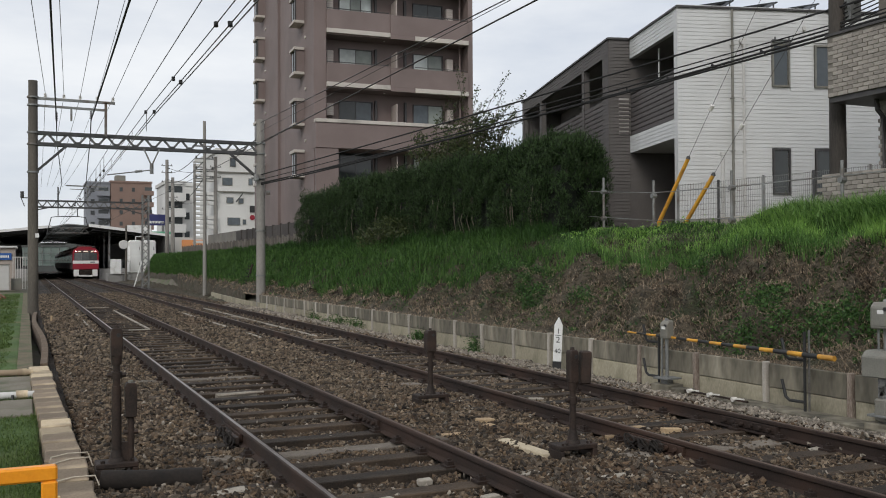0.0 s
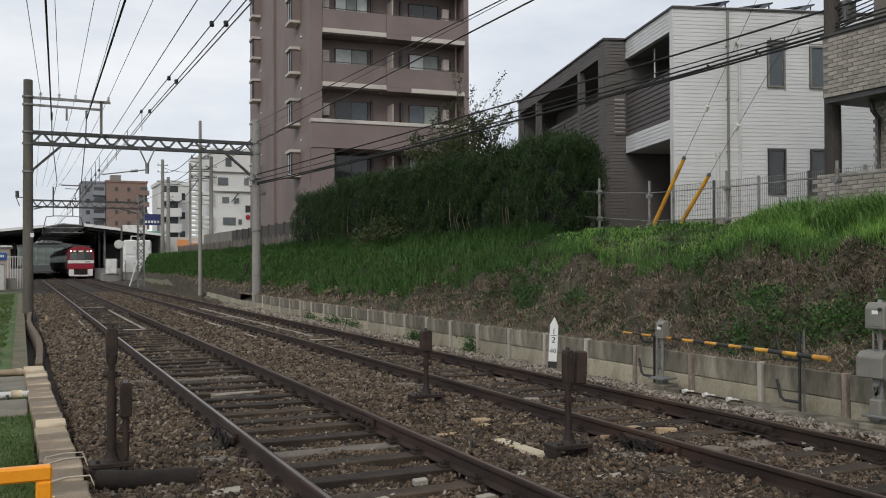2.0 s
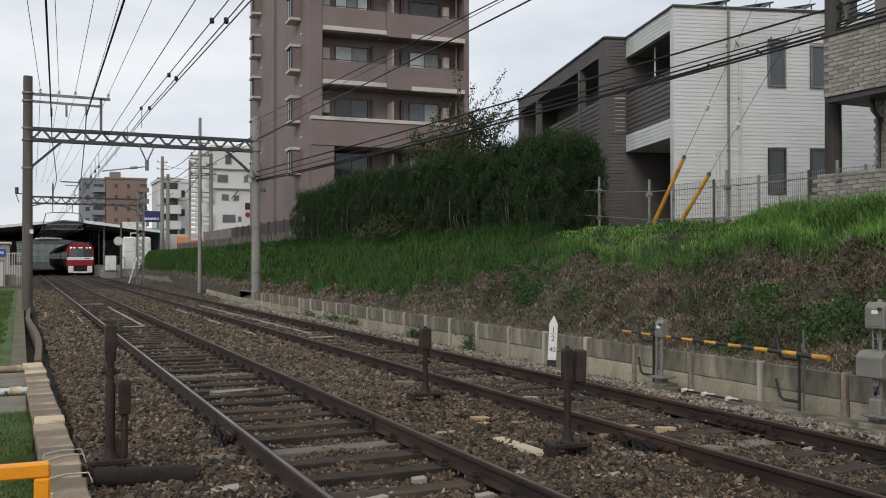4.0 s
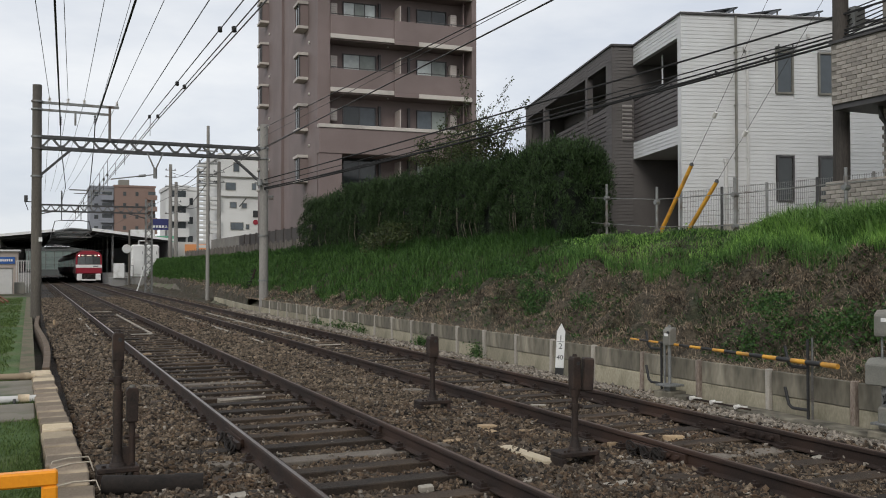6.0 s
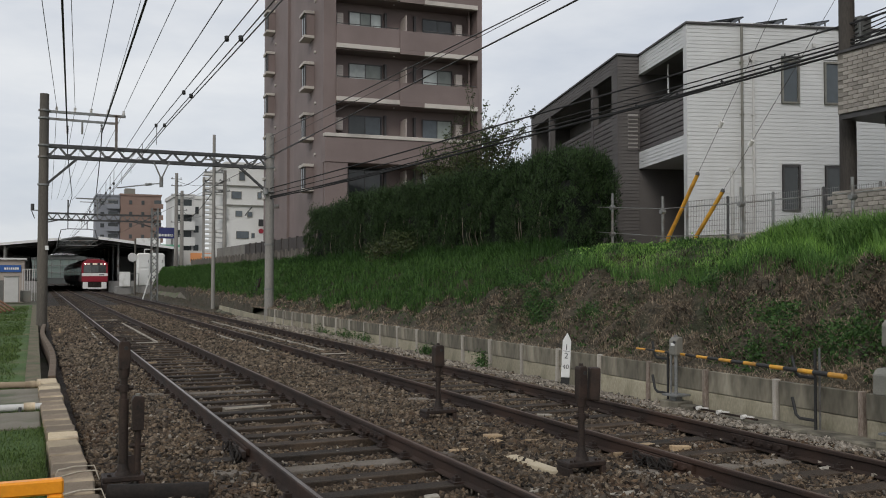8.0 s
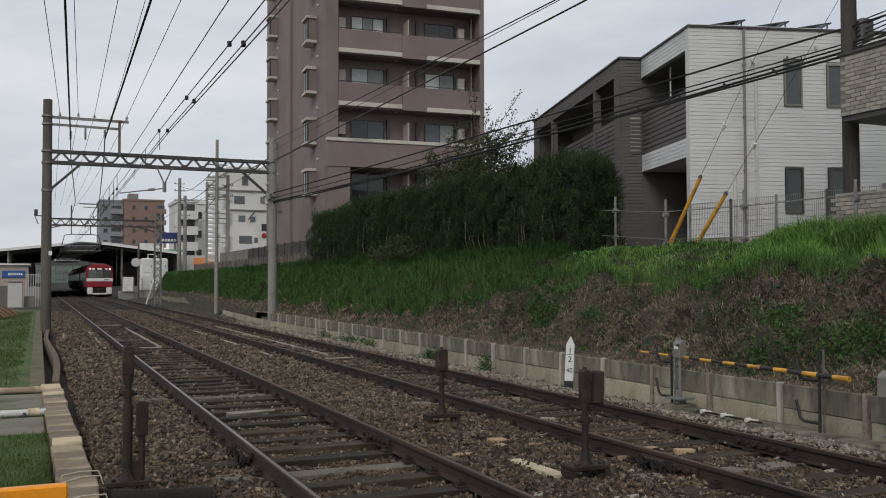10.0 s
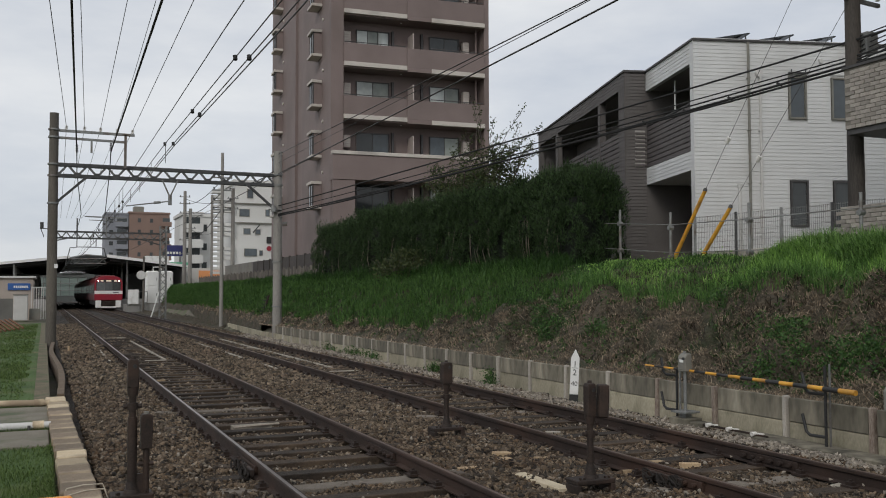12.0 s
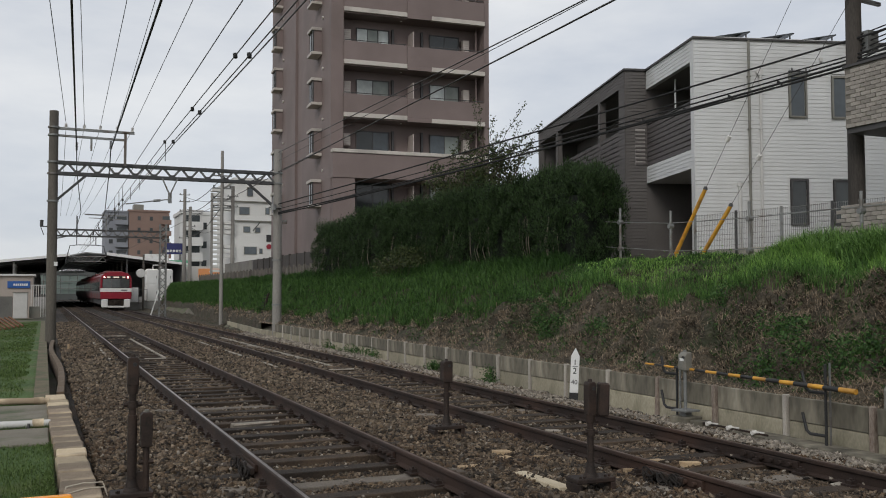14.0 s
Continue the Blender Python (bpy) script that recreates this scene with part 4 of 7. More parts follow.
for k in range(FLOORS):
    z = AZ + ST * k
    part("floor_slab", Geo().box(0.10, 8.48, -0.02, 1.2, z - 0.20, z), APT_D, apt)
    if k >= 2:
        b = part("balcony", Geo().box(0.10, 3.75, -0.12, 0.02, z + 0.11, z + 1.16), APT, apt, "brown balcony parapet", 0.01)
        part("pale_edge", Geo().box(0.10, 3.75, -0.17, 0.03, z - 0.13, z + 0.11), BAND, b, "pale concrete edge")
        b = part("balcony", Geo().box(3.75, 8.46, -0.20, 0.02, z + 0.02, z + 1.12), APT, apt, "brown balcony parapet", 0.01)
        part("pale_edge", Geo().box(5.2, 8.46, -0.25, 0.03, z - 0.22, z + 0.02), BAND, b, "pale concrete edge")
        part("plain_edge", Geo().box(3.75, 5.2, -0.21, 0.03, z - 0.22, z + 0.02), APT, b)
        part("handrail", Geo().box(0.15, 3.7, -0.06, -0.02, z + 1.22, z + 1.26).box(0.6, 0.63, -0.06, -0.02, z + 1.1, z + 1.24).box(2.2, 2.23, -0.06, -0.02, z + 1.1, z + 1.24).box(3.6, 3.63, -0.06, -0.02, z + 1.1, z + 1.24), TRIM_D, b)
        part("handrail", Geo().box(5.2, 8.4, -0.12, -0.08, z + 1.22, z + 1.26).box(7.2, 7.23, -0.12, -0.08, z + 1.1, z + 1.24), TRIM_D, b)
    left, right = {1: ((GLASS, GLASS_BLUE), (GLASS_BLUE, GLASS_DIM)), 2: ((GLASS_LIGHT, GLASS_DIM), (GLASS_LIGHT, GLASS_DIM)), 3: ((GLASS_LIGHT, GLASS_DIM), (GLASS, GLASS)),
                   4: ((GLASS_DIM, GLASS_LIGHT), (GLASS, GLASS_BLUE))}.get(k, ((GLASS,), (GLASS_DIM, GLASS)))
    window(apt, Matrix.Translation((2.08, 1.12, z + 0.25)), 1.96, 2.04, 0.05, TRIM_D, left, 3 if k == 3 else 2)
    for x in (3.25, 5.02):
        part("shutter_post", Geo().box(x - 0.06, x + 0.06, 0.98, 1.2, z, z + 2.35), TRIM_D, apt)
    window(apt, Matrix.Translation((6.44, 1.12, z + 0.25)), 1.86, 2.04, 0.05, TRIM_D, right, 2)
    for x in (0.5, 7.68):
        ac = part("meter_box", Geo().box(x - 0.2, x + 0.2, 0.75, 1.1, z + 1.35, z + 2.05), AC_W, apt, "pale louvred meter box", 0.02)
        for q in range(4):
            part("louvre", Geo().box(x - 0.15, x + 0.15, 0.735, 0.75, z + 1.45 + 0.14 * q, z + 1.53 + 0.14 * q), BAND, ac)
    part("partition", Geo().box(4.2, 4.25, 0.15, 1.2, z + 0.1, z + 2.1), AC_W, apt, "balcony partition board")
    part("drainpipe", Geo().tube((8.2, 0.5, z), (8.2, 0.5, z + ST - 0.2), 0.05), APT_D, apt)
    part("soffit_lamp", Geo().tube((3.6, 0.55, z + ST - 0.23), (3.6, 0.55, z + ST - 0.2), 0.06, n=10), PAINT_WHITE, apt)
    for yy, up in ((3.4, 1.15), (16.1, 1.68)):
        wz = z + up
        bay = part("bay_window", Geo().box(-1.12, -0.5, yy - 0.66, yy + 0.66, wz - 0.16, wz), BAND, apt, "bay window with pale head and sill", 0.01)
        part("head", Geo().box(-1.12, -0.5, yy - 0.66, yy + 0.66, wz + 1.25, wz + 1.42), BAND, bay, bevel=0.01)
        for cy in (yy - 0.58, yy + 0.50):
            part("cheek", Geo().box(-1.02, -0.5, cy, cy + 0.08, wz, wz + 1.25), APT_D, bay)
        part("pane", Geo().box(-1.00, -0.96, yy - 0.5, yy + 0.5, wz, wz + 1.25), GLASS, bay)
        part("frame", Geo().box(-1.03, -0.99, yy - 0.03, yy + 0.03, wz, wz + 1.25).box(-1.045, -0.96, yy - 0.595, yy - 0.50, wz, wz + 1.25), TRIM_D, bay)
        part("vent", Geo().tube((-0.58, yy - 1.0, wz + 1.9), (-0.5, yy - 1.0, wz + 1.9), 0.09, n=10), BAND, apt)
z1 = 7.30 - TERRACE
part("podium", Geo().box(-0.62, 8.6, -0.55, -0.25, z1 + 0.72, z1 + 2.1), APT, apt, "solid brown parapet of the lower terrace", 0.02)
part("podium_cap", Geo().box(-0.66, 8.62, -0.62, -0.2, z1 + 2.1, z1 + 2.3), BAND, apt, "pale coping", 0.02)
part("podium_side", Geo().box(-0.62, -0.5, -0.25, 0.2, z1 + 0.72, z1 + 2.1), APT, apt)
part("podium_floor", Geo().box(-0.5, 8.6, -0.25, 1.2, z1 + 0.70, z1 + 0.9), APT_D, apt)
part("lower_wall", Geo().box(-0.6, 0.65, -0.5, -0.2, -0.2, z1 + 0.71).box(0.65, 8.6, -0.5, -0.2, -0.2, 3.6), APT, apt)

# --- tiled house and utility pole ---
TILE_M = mat("tile_joint", (0.16, 0.145, 0.125), (0.21, 0.19, 0.165), 3, 0.9, 0, 0.2, 50)
TILE = mat("wall_tile", (0.26, 0.235, 0.205), (0.36, 0.33, 0.295), 5, 0.7, 0, 0.2, 50, (0.22, 0.195, 0.17, 3), spread=0.22)
tiled = thing("house", "house clad in beige brick tiles with a jutting balcony", "house", pose(14.0, 13.12, TERRACE, 0, 0, 0))
bz0, bz1 = 4.92 - TERRACE, 6.08 - TERRACE
part("balcony_wall", Geo().box(0.02, 0.2, -6.0, 0.0, bz0, bz1).box(0.2, 3.0, -0.18, 0.0, bz0, bz1), TILE_M, tiled, "tiled balcony parapet")
part("balcony_floor", Geo().box(0.05, 3.0, -6.0, -0.02, bz0 - 0.10, bz0 + 0.05), TRIM_D, tiled, "dark balcony soffit")
part("coping", Geo().box(-0.02, 0.24, -6.0, 0.03, bz1, bz1 + 0.05), TRIM_D, tiled)
part("main_wall", Geo().box(0.7, 0.9, -6.0, -0.6, 0, 8.0).box(0.9, 5.0, -0.8, -0.6, 0, 8.0), TILE_M, tiled, "tiled main wall")
part("garden_wall", Geo().box(-0.28, -0.10, -6.0, -0.20, -0.2, 3.42 - TERRACE), TILE_M, tiled, "tiled garden wall")
part("roof", Geo().box(0.0, 5.0, -6.0, -0.2, 8.0, 8.2), TRIM_D, tiled)
part("eave", Geo().box(0.3, 0.7, -6, -0.5, 5.6, 5.75), TRIM_D, tiled)
TILE_ME = Geo().box(-0.012, 0.02, -0.112, 0.112, -0.036, 0.036).mesh("tile", TILE, 0.004)
r = random.Random(3)
for x, z0, rows, n in ((0.018, bz0, 14, 11), (-0.288, 0.12, 10, 11), (0.698, 0.3, 28, 6)):
    for i in range(rows):
        for j in range(n):
            y = -0.13 - 0.232 * j - (0.116 if i % 2 else 0.0) - (0.55 if x > 0.5 else 0)
            o = part("tile", TILE_ME, None, tiled)
            o.matrix_basis = pose(x + r.uniform(-0.003, 0.003), y, z0 + 0.04 + 0.080 * i)
part("gutter_pipe", Geo().path([(0.5, -0.7, bz0 - 0.1), (0.5, -0.72, bz0 - 0.3), (0.62, -0.75, bz0 - 0.45), (0.62, -0.75, 0)], 0.045), TRIM_D, tiled, "dark rainwater pipe", smooth=40)

POLE_BLACK = mat("tarred_pole", (0.035, 0.030, 0.026), (0.075, 0.065, 0.056), 2, 0.85, 0, 0.3, 50, streak=6)
upole = thing("utility_pole", "dark weathered utility pole with cables beside the tiled house", "utility pole")
part("pole", Geo().tube((14.55, 13.38, TERRACE - 0.2), (14.55, 13.38, 14.0), 0.165, 0.125, 18), POLE_BLACK, upole, smooth=40)
g = Geo().bar((13.9, 13.3, 7.6), (15.4, 13.5, 7.6), 0.07).bar((13.9, 13.3, 8.3), (15.4, 13.5, 8.3), 0.07).box(14.62, 14.9, 13.1, 13.3, 6.5, 6.9)
part("cross_arm", g, STEEL, upole)
g = Geo()
for x in (14.0, 14.3, 14.85, 15.2):
    insulator(g, (x, 13.35, 7.64), 3, 0.05)
part("insulators", g, CERAMIC, upole, smooth=50)

# --- trackside things ---
def block_bolt(g, x, y, z, r=0.014):
    g.tube((x, y, z), (x, y, z + 0.02), r, n=6)


def lever_stand(name, label, x, y, top, box_h, box_w, base_w, twin=None, box2=False):
    """Dark iron stand: plate, flared foot, post with collar, capped box on top."""
    t = thing(name, label, "signal stand", pose(x, y, 0), group="iron stands by the track")
    g = Geo().box(-base_w / 2, base_w / 2, -0.11, 0.11, 0.10, 0.145).box(-base_w / 2, -base_w / 2 + 0.05, -0.11, 0.11, -0.08, 0.10).box(base_w / 2 - 0.05, base_w / 2, -0.11, 0.11, -0.08, 0.10)
    pl = part("base_plate", g, IRON_BROWN, t, bevel=0.008)
    for bx in (-base_w / 2 + 0.05, -0.11, 0.11, base_w / 2 - 0.05):
        g = Geo()
        block_bolt(g, bx, -0.07, 0.145)
        part("bolt", g, IRON_BROWN, pl)
    zb = top - box_h
    foot = Geo().tube((0, 0, 0.14), (0, 0, 0.175), 0.075, 0.06, 14).tube((0, 0, 0.175), (0, 0, 0.27), 0.055, 0.032, 14)
    part("foot", foot, IRON_BROWN, t, smooth=40)
    part("post", Geo().tube((0, 0, 0.2), (0, 0, zb), 0.032, 0.030, 14), IRON_BROWN, t, smooth=40)
    zc = zb - 0.16
    part("collar", Geo().tube((0, 0, zc - 0.03), (0, 0, zc + 0.03), 0.045, n=14).tube((-0.075, 0, zc), (0.075, 0, zc), 0.02, n=8), IRON_BROWN, t, smooth=40)
    part("neck", Geo().tube((0, 0, zb - 0.07), (0, 0, zb + 0.01), 0.042, 0.05, 14), IRON_BROWN, t, smooth=40)
    bw = box_w / 2
    out = [(-bw * 0.92, zb), (bw * 0.92, zb), (bw, zb + 0.05), (bw, top - 0.03), (bw * 0.75, top), (-bw * 0.75, top), (-bw, top - 0.03), (-bw, zb + 0.05)]
    bx = part("box", Geo().prism(out, Matrix.Translation((0, -bw, 0)), box_w), IRON_BROWN, t, "dark brown capped box", 0.008)
    part("cap", Geo().tube((0, 0, top - 0.005), (0, 0, top + 0.025), 0.025, 0.018, 8), IRON_BROWN, bx, "small round cap")
    part("eye", Geo().tube((bw * 0.25, -bw - 0.004, top - 0.06), (bw * 0.25, -bw + 0.01, top - 0.06), 0.018, n=10), BLACK, bx)
    if box2:
        m = pose(0.075, -0.03, 0, 0, 2, -18)
        part("front_box", Geo().box(-0.04, 0.055, -0.06, 0.06, zb - 0.01, top - 0.01, m), IRON_BROWN, t, "second angled box", 0.012)
    if twin:
        dx, dtop = twin
        part("post", Geo().tube((dx, 0, 0.1), (dx, 0, dtop - 0.2), 0.028, 0.028, 12), IRON_BROWN, t, smooth=40)
        part("box", Geo().prism([(-0.045, dtop - 0.29), (0.045, dtop - 0.29), (0.05, dtop - 0.03), (0.035, dtop), (-0.035, dtop), (-0.05, dtop - 0.03)], Matrix.Translation((dx, -0.05, 0)), 0.10), IRON_BROWN, t, bevel=0.006)
        part("web", Geo().prism([(0.0, 0.1), (dx, 0.1), (dx + 0.02, 0.30), (0.0, 0.30)], Matrix.Translation((0, -0.015, 0)), 0.03), IRON_BROWN, t)
        part("collar", Geo().tube((dx - 0.06, 0, dtop - 0.42), (dx + 0.06, 0, dtop - 0.42), 0.02, n=8), IRON_BROWN, t)
        part("cap", Geo().tube((dx, 0, dtop - 0.005), (dx, 0, dtop + 0.02), 0.02, n=8), GREY_BOX, t)
    return t


sA = lever_stand("signal_stand", "tall dark iron stand with a lower twin post", 0.70, 8.32, 1.27, 0.24, 0.095, 0.34, (0.115, 0.80))
part("sleeve", Geo().tube((0, 0, 0.1), (0, 0, 0.78), 0.04, n=14), IRON_BROWN, sA, smooth=40)
lever_stand("signal_stand", "slim dark iron stand between the tracks", 4.68, 10.8, 0.95, 0.27, 0.125, 0.42)
lever_stand("signal_stand", "dark iron stand with two boxes between the tracks", 4.59, 7.30, 1.0, 0.30, 0.09, 0.40, None, True)
DUCT = mat("tarred_duct", (0.006, 0.0045, 0.0035), (0.020, 0.0145, 0.011), 6, 0.95, 0, 0.4, 40)
duct = thing("cable_duct", "thick dark pipe lying on the ballast", "pipe")
part("pipe", Geo().tube((0.55, 7.95, 0.07), (1.25, 7.8, 0.045), 0.08, n=14), DUCT, duct, smooth=40, bevel=0.01)
part("coupling", Geo().tube((1.10, 7.83, 0.05), (1.32, 7.785, 0.042), 0.092, n=14), DUCT, duct, smooth=40)
plank = tagged(part("board", Geo().box(-0.075, 0.075, -0.42, 0.42, 0.0, 0.05), mat("pale_plank", (0.42, 0.35, 0.24), (0.56, 0.48, 0.35), 4, 0.85, 0, 0.3, 60), None, "pale wooden board on the ballast", 0.006), category="board")
plank.matrix_world = pose(4.36, 7.8, 0.0, 0, 2, 3)
WOOD_PALE = mat("fresh_wood", (0.30, 0.205, 0.115), (0.46, 0.345, 0.215), 5, 0.8, 0, 0.3, 60, spread=0.3)
for x, y, w, l, a in ((5.85, 8.25, 0.55, 0.10, 12), (5.6, 7.9, 0.5, 0.07, 4), (6.25, 8.0, 0.22, 0.08, -8), (4.75, 9.4, 0.2, 0.12, 3), (5.0, 8.95, 0.16, 0.08, 8)):
    o = tagged(part("timber_offcut", Geo().box(-w / 2, w / 2, -l / 2, l / 2, -0.02, 0.04), WOOD_PALE, None, "splintered orange-brown timber piece on the ballast", 0.006), category="timber")
    o.matrix_world = pose(x, y, 0.0, 0, 3, a)
TRACK_PIPE = thing("track_rod", "pale cable conduit lying between the sleepers", "conduit")
part("conduit", Geo().path([(2.35, 12.6, 0.03), (2.9, 12.7, 0.035), (3.0, 12.75, 0.03)], 0.018), STONE_PALE, TRACK_PIPE, smooth=40)

for x, y in ((1.93, 9.35), (5.44, 7.3)):
    bond = thing("rail_bond", "tangled black cable bond beside a rail joint", "cable", group="rail bonds")
    rb = random.Random(int(y * 10))
    for k in range(16):
        a0, r0 = rb.uniform(0, 6.28), rb.uniform(0.02, 0.05)
        cx, cy, cz = x - 0.09 + rb.uniform(-0.05, 0.04), y + rb.uniform(-0.28, 0.28), 0.075 + rb.uniform(-0.03, 0.03)
        pts = [(cx + r0 * 0.6 * math.cos(a0 + q * 0.7), cy + r0 * 2.0 * math.sin(a0 + q * 0.7), cz + 0.035 * math.sin(q * 0.9 + a0)) for q in range(9)]
        part("cable_loop", Geo().path(pts, 0.009, 6), DUCT, bond, smooth=50)
    part("clamp", Geo().box(x - 0.075, x - 0.035, y - 0.3, y + 0.3, 0.05, 0.12), IRON_BROWN, bond, bevel=0.006)
CORD = mat("pale_cord", (0.42, 0.37, 0.29), (0.56, 0.50, 0.41), 8, 0.9, 0, 0.2, 80)
for k, (ya, yb) in enumerate(((8.75, 8.85), (8.45, 8.62), (7.75, 7.85))):
    tagged(part("cord", Geo().path([(0.16, ya, 0.02), (0.20, ya, 0.137), (0.34, (ya + yb) / 2 + 0.05, 0.14), (0.50, yb, 0.137), (0.53, yb - 0.02, 0.06)], 0.006, 6), CORD, None, "pale cord laid over the edging blocks", smooth=50), category="cord")

# distance marker
marker = thing("distance_marker", "white pointed distance marker with black numerals", "marker post", pose(8.16, 13.48, 0, 0, 3, -32))
part("post", Geo().prism([(-0.071, 0.13), (0.071, 0.13), (0.071, 0.74), (0.0, 0.88), (-0.071, 0.74)], Matrix.Translation((0, -0.05, 0)), 0.1), PAINT_WHITE, marker, bevel=0.008)
part("foot", Geo().box(-0.074, 0.074, -0.055, 0.055, -0.1, 0.128), BLACK, marker, "black foot", 0.006)
for txt, z, size in (("1", 0.590, 0.14), ("2", 0.450, 0.14), ("40", 0.275, 0.108)):
    cu = bpy.data.curves.new("numeral", "FONT")
    cu.body, cu.size, cu.align_x, cu.extrude = txt, size, "CENTER", 0.001
    o = new("numeral", cu)
    cu.materials.append(BLACK)
    o.parent = marker
    o.matrix_basis = pose(0, -0.0525, z, 90, 0, 0)
part("fraction_bar", Geo().box(-0.055, 0.055, -0.053, -0.049, 0.568, 0.576), BLACK, marker)


def control_box(label, x, y, z0, z1, w, boxes=1):
    t = thing("control_box", label, "control box", pose(x, y, 0, 0, 0, 8), group="control boxes at the wall")
    g = Geo().box(-0.15, 0.15, -0.17, 0.17, -0.06, 0.10).box(-0.12, 0.10, -0.42, -0.18, -0.06, 0.07)
    part("footing", g, CONCRETE, t, "grey concrete footing", 0.01)
    part("foot_plate", Geo().box(-0.14, 0.14, -0.14, 0.14, 0.165, 0.19).box(-0.06, 0.06, -0.06, 0.06, 0.10, 0.165), STEEL, t, bevel=0.004)
    part("post", Geo().tube((0, 0, 0.1), (0, 0, z0 + 0.02), 0.024, n=12), STEEL, t, smooth=40)
    part("conduit", Geo().tube((-0.05, 0.05, 0), (-0.05, 0.05, z0 + 0.02), 0.012, n=10), STEEL, t, smooth=40)
    b = part("box", Geo().prism([(-w / 2, z0), (w / 2, z0), (w / 2, z1), (-w / 2 + 0.05, z1), (-w / 2, z1 - 0.05)], Matrix.Translation((0, -w / 2, 0)), w), GREY_BOX, t, "grey enamelled box", 0.012)
    part("lid", Geo().box(-w / 2 - 0.008, -w / 2 + 0.002, -w / 2 + 0.03, w / 2 - 0.03, z0 + 0.03, z1 - 0.06), GREY_BOX, b, bevel=0.004)
    part("plate", Geo().box(-w / 2 - 0.012, -w / 2 - 0.006, -0.05, 0.02, z1 - 0.12, z1 - 0.08), PAINT_WHITE, b, "small white plate")
    part("latch", Geo().tube((0, 0, z1 - 0.002), (0, 0, z1 + 0.03), 0.03, 0.02, 8), STEEL, b)
    part("hole", Geo().tube((-w / 2 - 0.012, -w * 0.3, z1 - 0.07), (-w / 2 + 0.01, -w * 0.3, z1 - 0.07), 0.022, n=10), BLACK, b)
    return t


control_box("small grey control box on a post before the wall", 8.18, 10.55, 0.73, 0.98, 0.14)
big = control_box("two grey control boxes stacked on one post", 8.25, 6.98, 1.09, 1.37, 0.22)
part("lower_box", Geo().prism([(-0.17, 0.58), (0.12, 0.58), (0.12, 0.86), (-0.10, 0.86), (-0.17, 0.80)], Matrix.Translation((0, -0.12, 0)), 0.30), GREY_BOX, big, "lower grey box", 0.012)
part("cable_gland", Geo().box(-0.11, 0.0, -0.06, 0.08, 0.12, 0.36), GREY_BOX, big, bevel=0.02)
part("hose", Geo().path([(-0.06, 0.0, 0.58), (-0.09, 0.0, 0.5), (-0.07, 0.0, 0.4), (-0.05, 0.0, 0.3)], 0.035), STEEL, big, smooth=50)


def hook_stand(y, rod_top, label):
    """Black rod with two bent arms that hold a striped pole."""
    t = thing("pole_hook", label, "hook", group="hooks on the wall")
    x = 8.27
    part("rod", Geo().box(x - 0.014, x + 0.014, y - 0.014, y + 0.014, 0.0, rod_top), BLACK, t, bevel=0.004)
    part("backing", Geo().box(x + 0.03, x + 0.045, y - 0.04, y - 0.02, 0.05, rod_top + 0.02), STEEL, t)
    for z in (0.16, 0.65):
        part("arm", Geo().path([(x, y, z), (x, y + 0.24, z - 0.005), (x, y + 0.30, z + 0.03), (x, y + 0.36, z + 0.23)], 0.019, 8), BLACK, t, smooth=50)
    return t


hook_stand(8.12, 0.98, "black steel hook rod standing at the wall")
hook_stand(10.85, 0.74, "black steel hook rod behind the control box")
pole = thing("striped_pole", "yellow and black striped pole resting on hooks", "striped pole")
a, b = Vector((8.215, 11.52, 0.755)), Vector((8.215, 7.63, 0.715))
n = 17
for k in range(n):
    p, q = a.lerp(b, k / n), a.lerp(b, (k + 1) / n)
    rr = 0.012 + 0.019 * (k / n)
    part("stripe", Geo().tube(p, q, rr, rr + 0.0015, 12), YELLOW if k % 2 == 0 else BLACK, pole, smooth=40)
wire_bar = thing("signal_wire_roller", "rusty bar with white insulators along the wall foot", "insulator bar")
part("bar", Geo().bar((8.12, 10.1, 0.065), (8.12, 8.9, 0.065), 0.025), IRON_BROWN, wire_bar)
for y in (9.95, 9.55, 9.1):
    part("insulator", Geo().tube((8.05, y, 0.075), (8.12, y, 0.085), 0.028, 0.022, 10).bar((8.1, y, 0.085), (8.14, y - 0.12, 0.085), 0.018), CERAMIC, wire_bar, "white ceramic insulator")
trough = thing("cable_trough", "concrete cable trough with loose lids along the wall", "cable trough")
for k in range(28):
    y = 4.6 + 1.02 * k
    o = part("lid", Geo().box(8.16, 8.36, y, y + 0.99, -0.12, 0.0 if y < 9 else -0.055), CONCRETE, trough, bevel=0.008)

# edging of blocks, barrier and pipes on the grass side
edge = thing("block_edging", "row of pale and brown blocks edging the ballast", "edging", kind="structure")
EDGE_A = Geo().box(-0.15, 0.15, -0.22, 0.22, -0.2, 0.12).mesh("block", BEIGE_BLOCK, 0.012)
EDGE_B = Geo().box(-0.15, 0.15, -0.22, 0.22, -0.2, 0.12).mesh("block", mat("brown_block", (0.15, 0.115, 0.078), (0.27, 0.21, 0.148), 3, 0.9, 0, 0.4, 60, (0.40, 0.32, 0.22, 1.6), spread=0.3), 0.012)
r = random.Random(12)
for k in range(26):
    y = 5.3 + 0.455 * k
    o = part("block", EDGE_A if k in (11, 12, 22, 23, 24, 25) else EDGE_B, None, edge)
    o.matrix_basis = pose(0.36 - 0.0065 * k + r.uniform(-0.012, 0.012), y, r.uniform(-0.012, 0.012), 0, r.uniform(-1, 1), r.uniform(-3, 3))
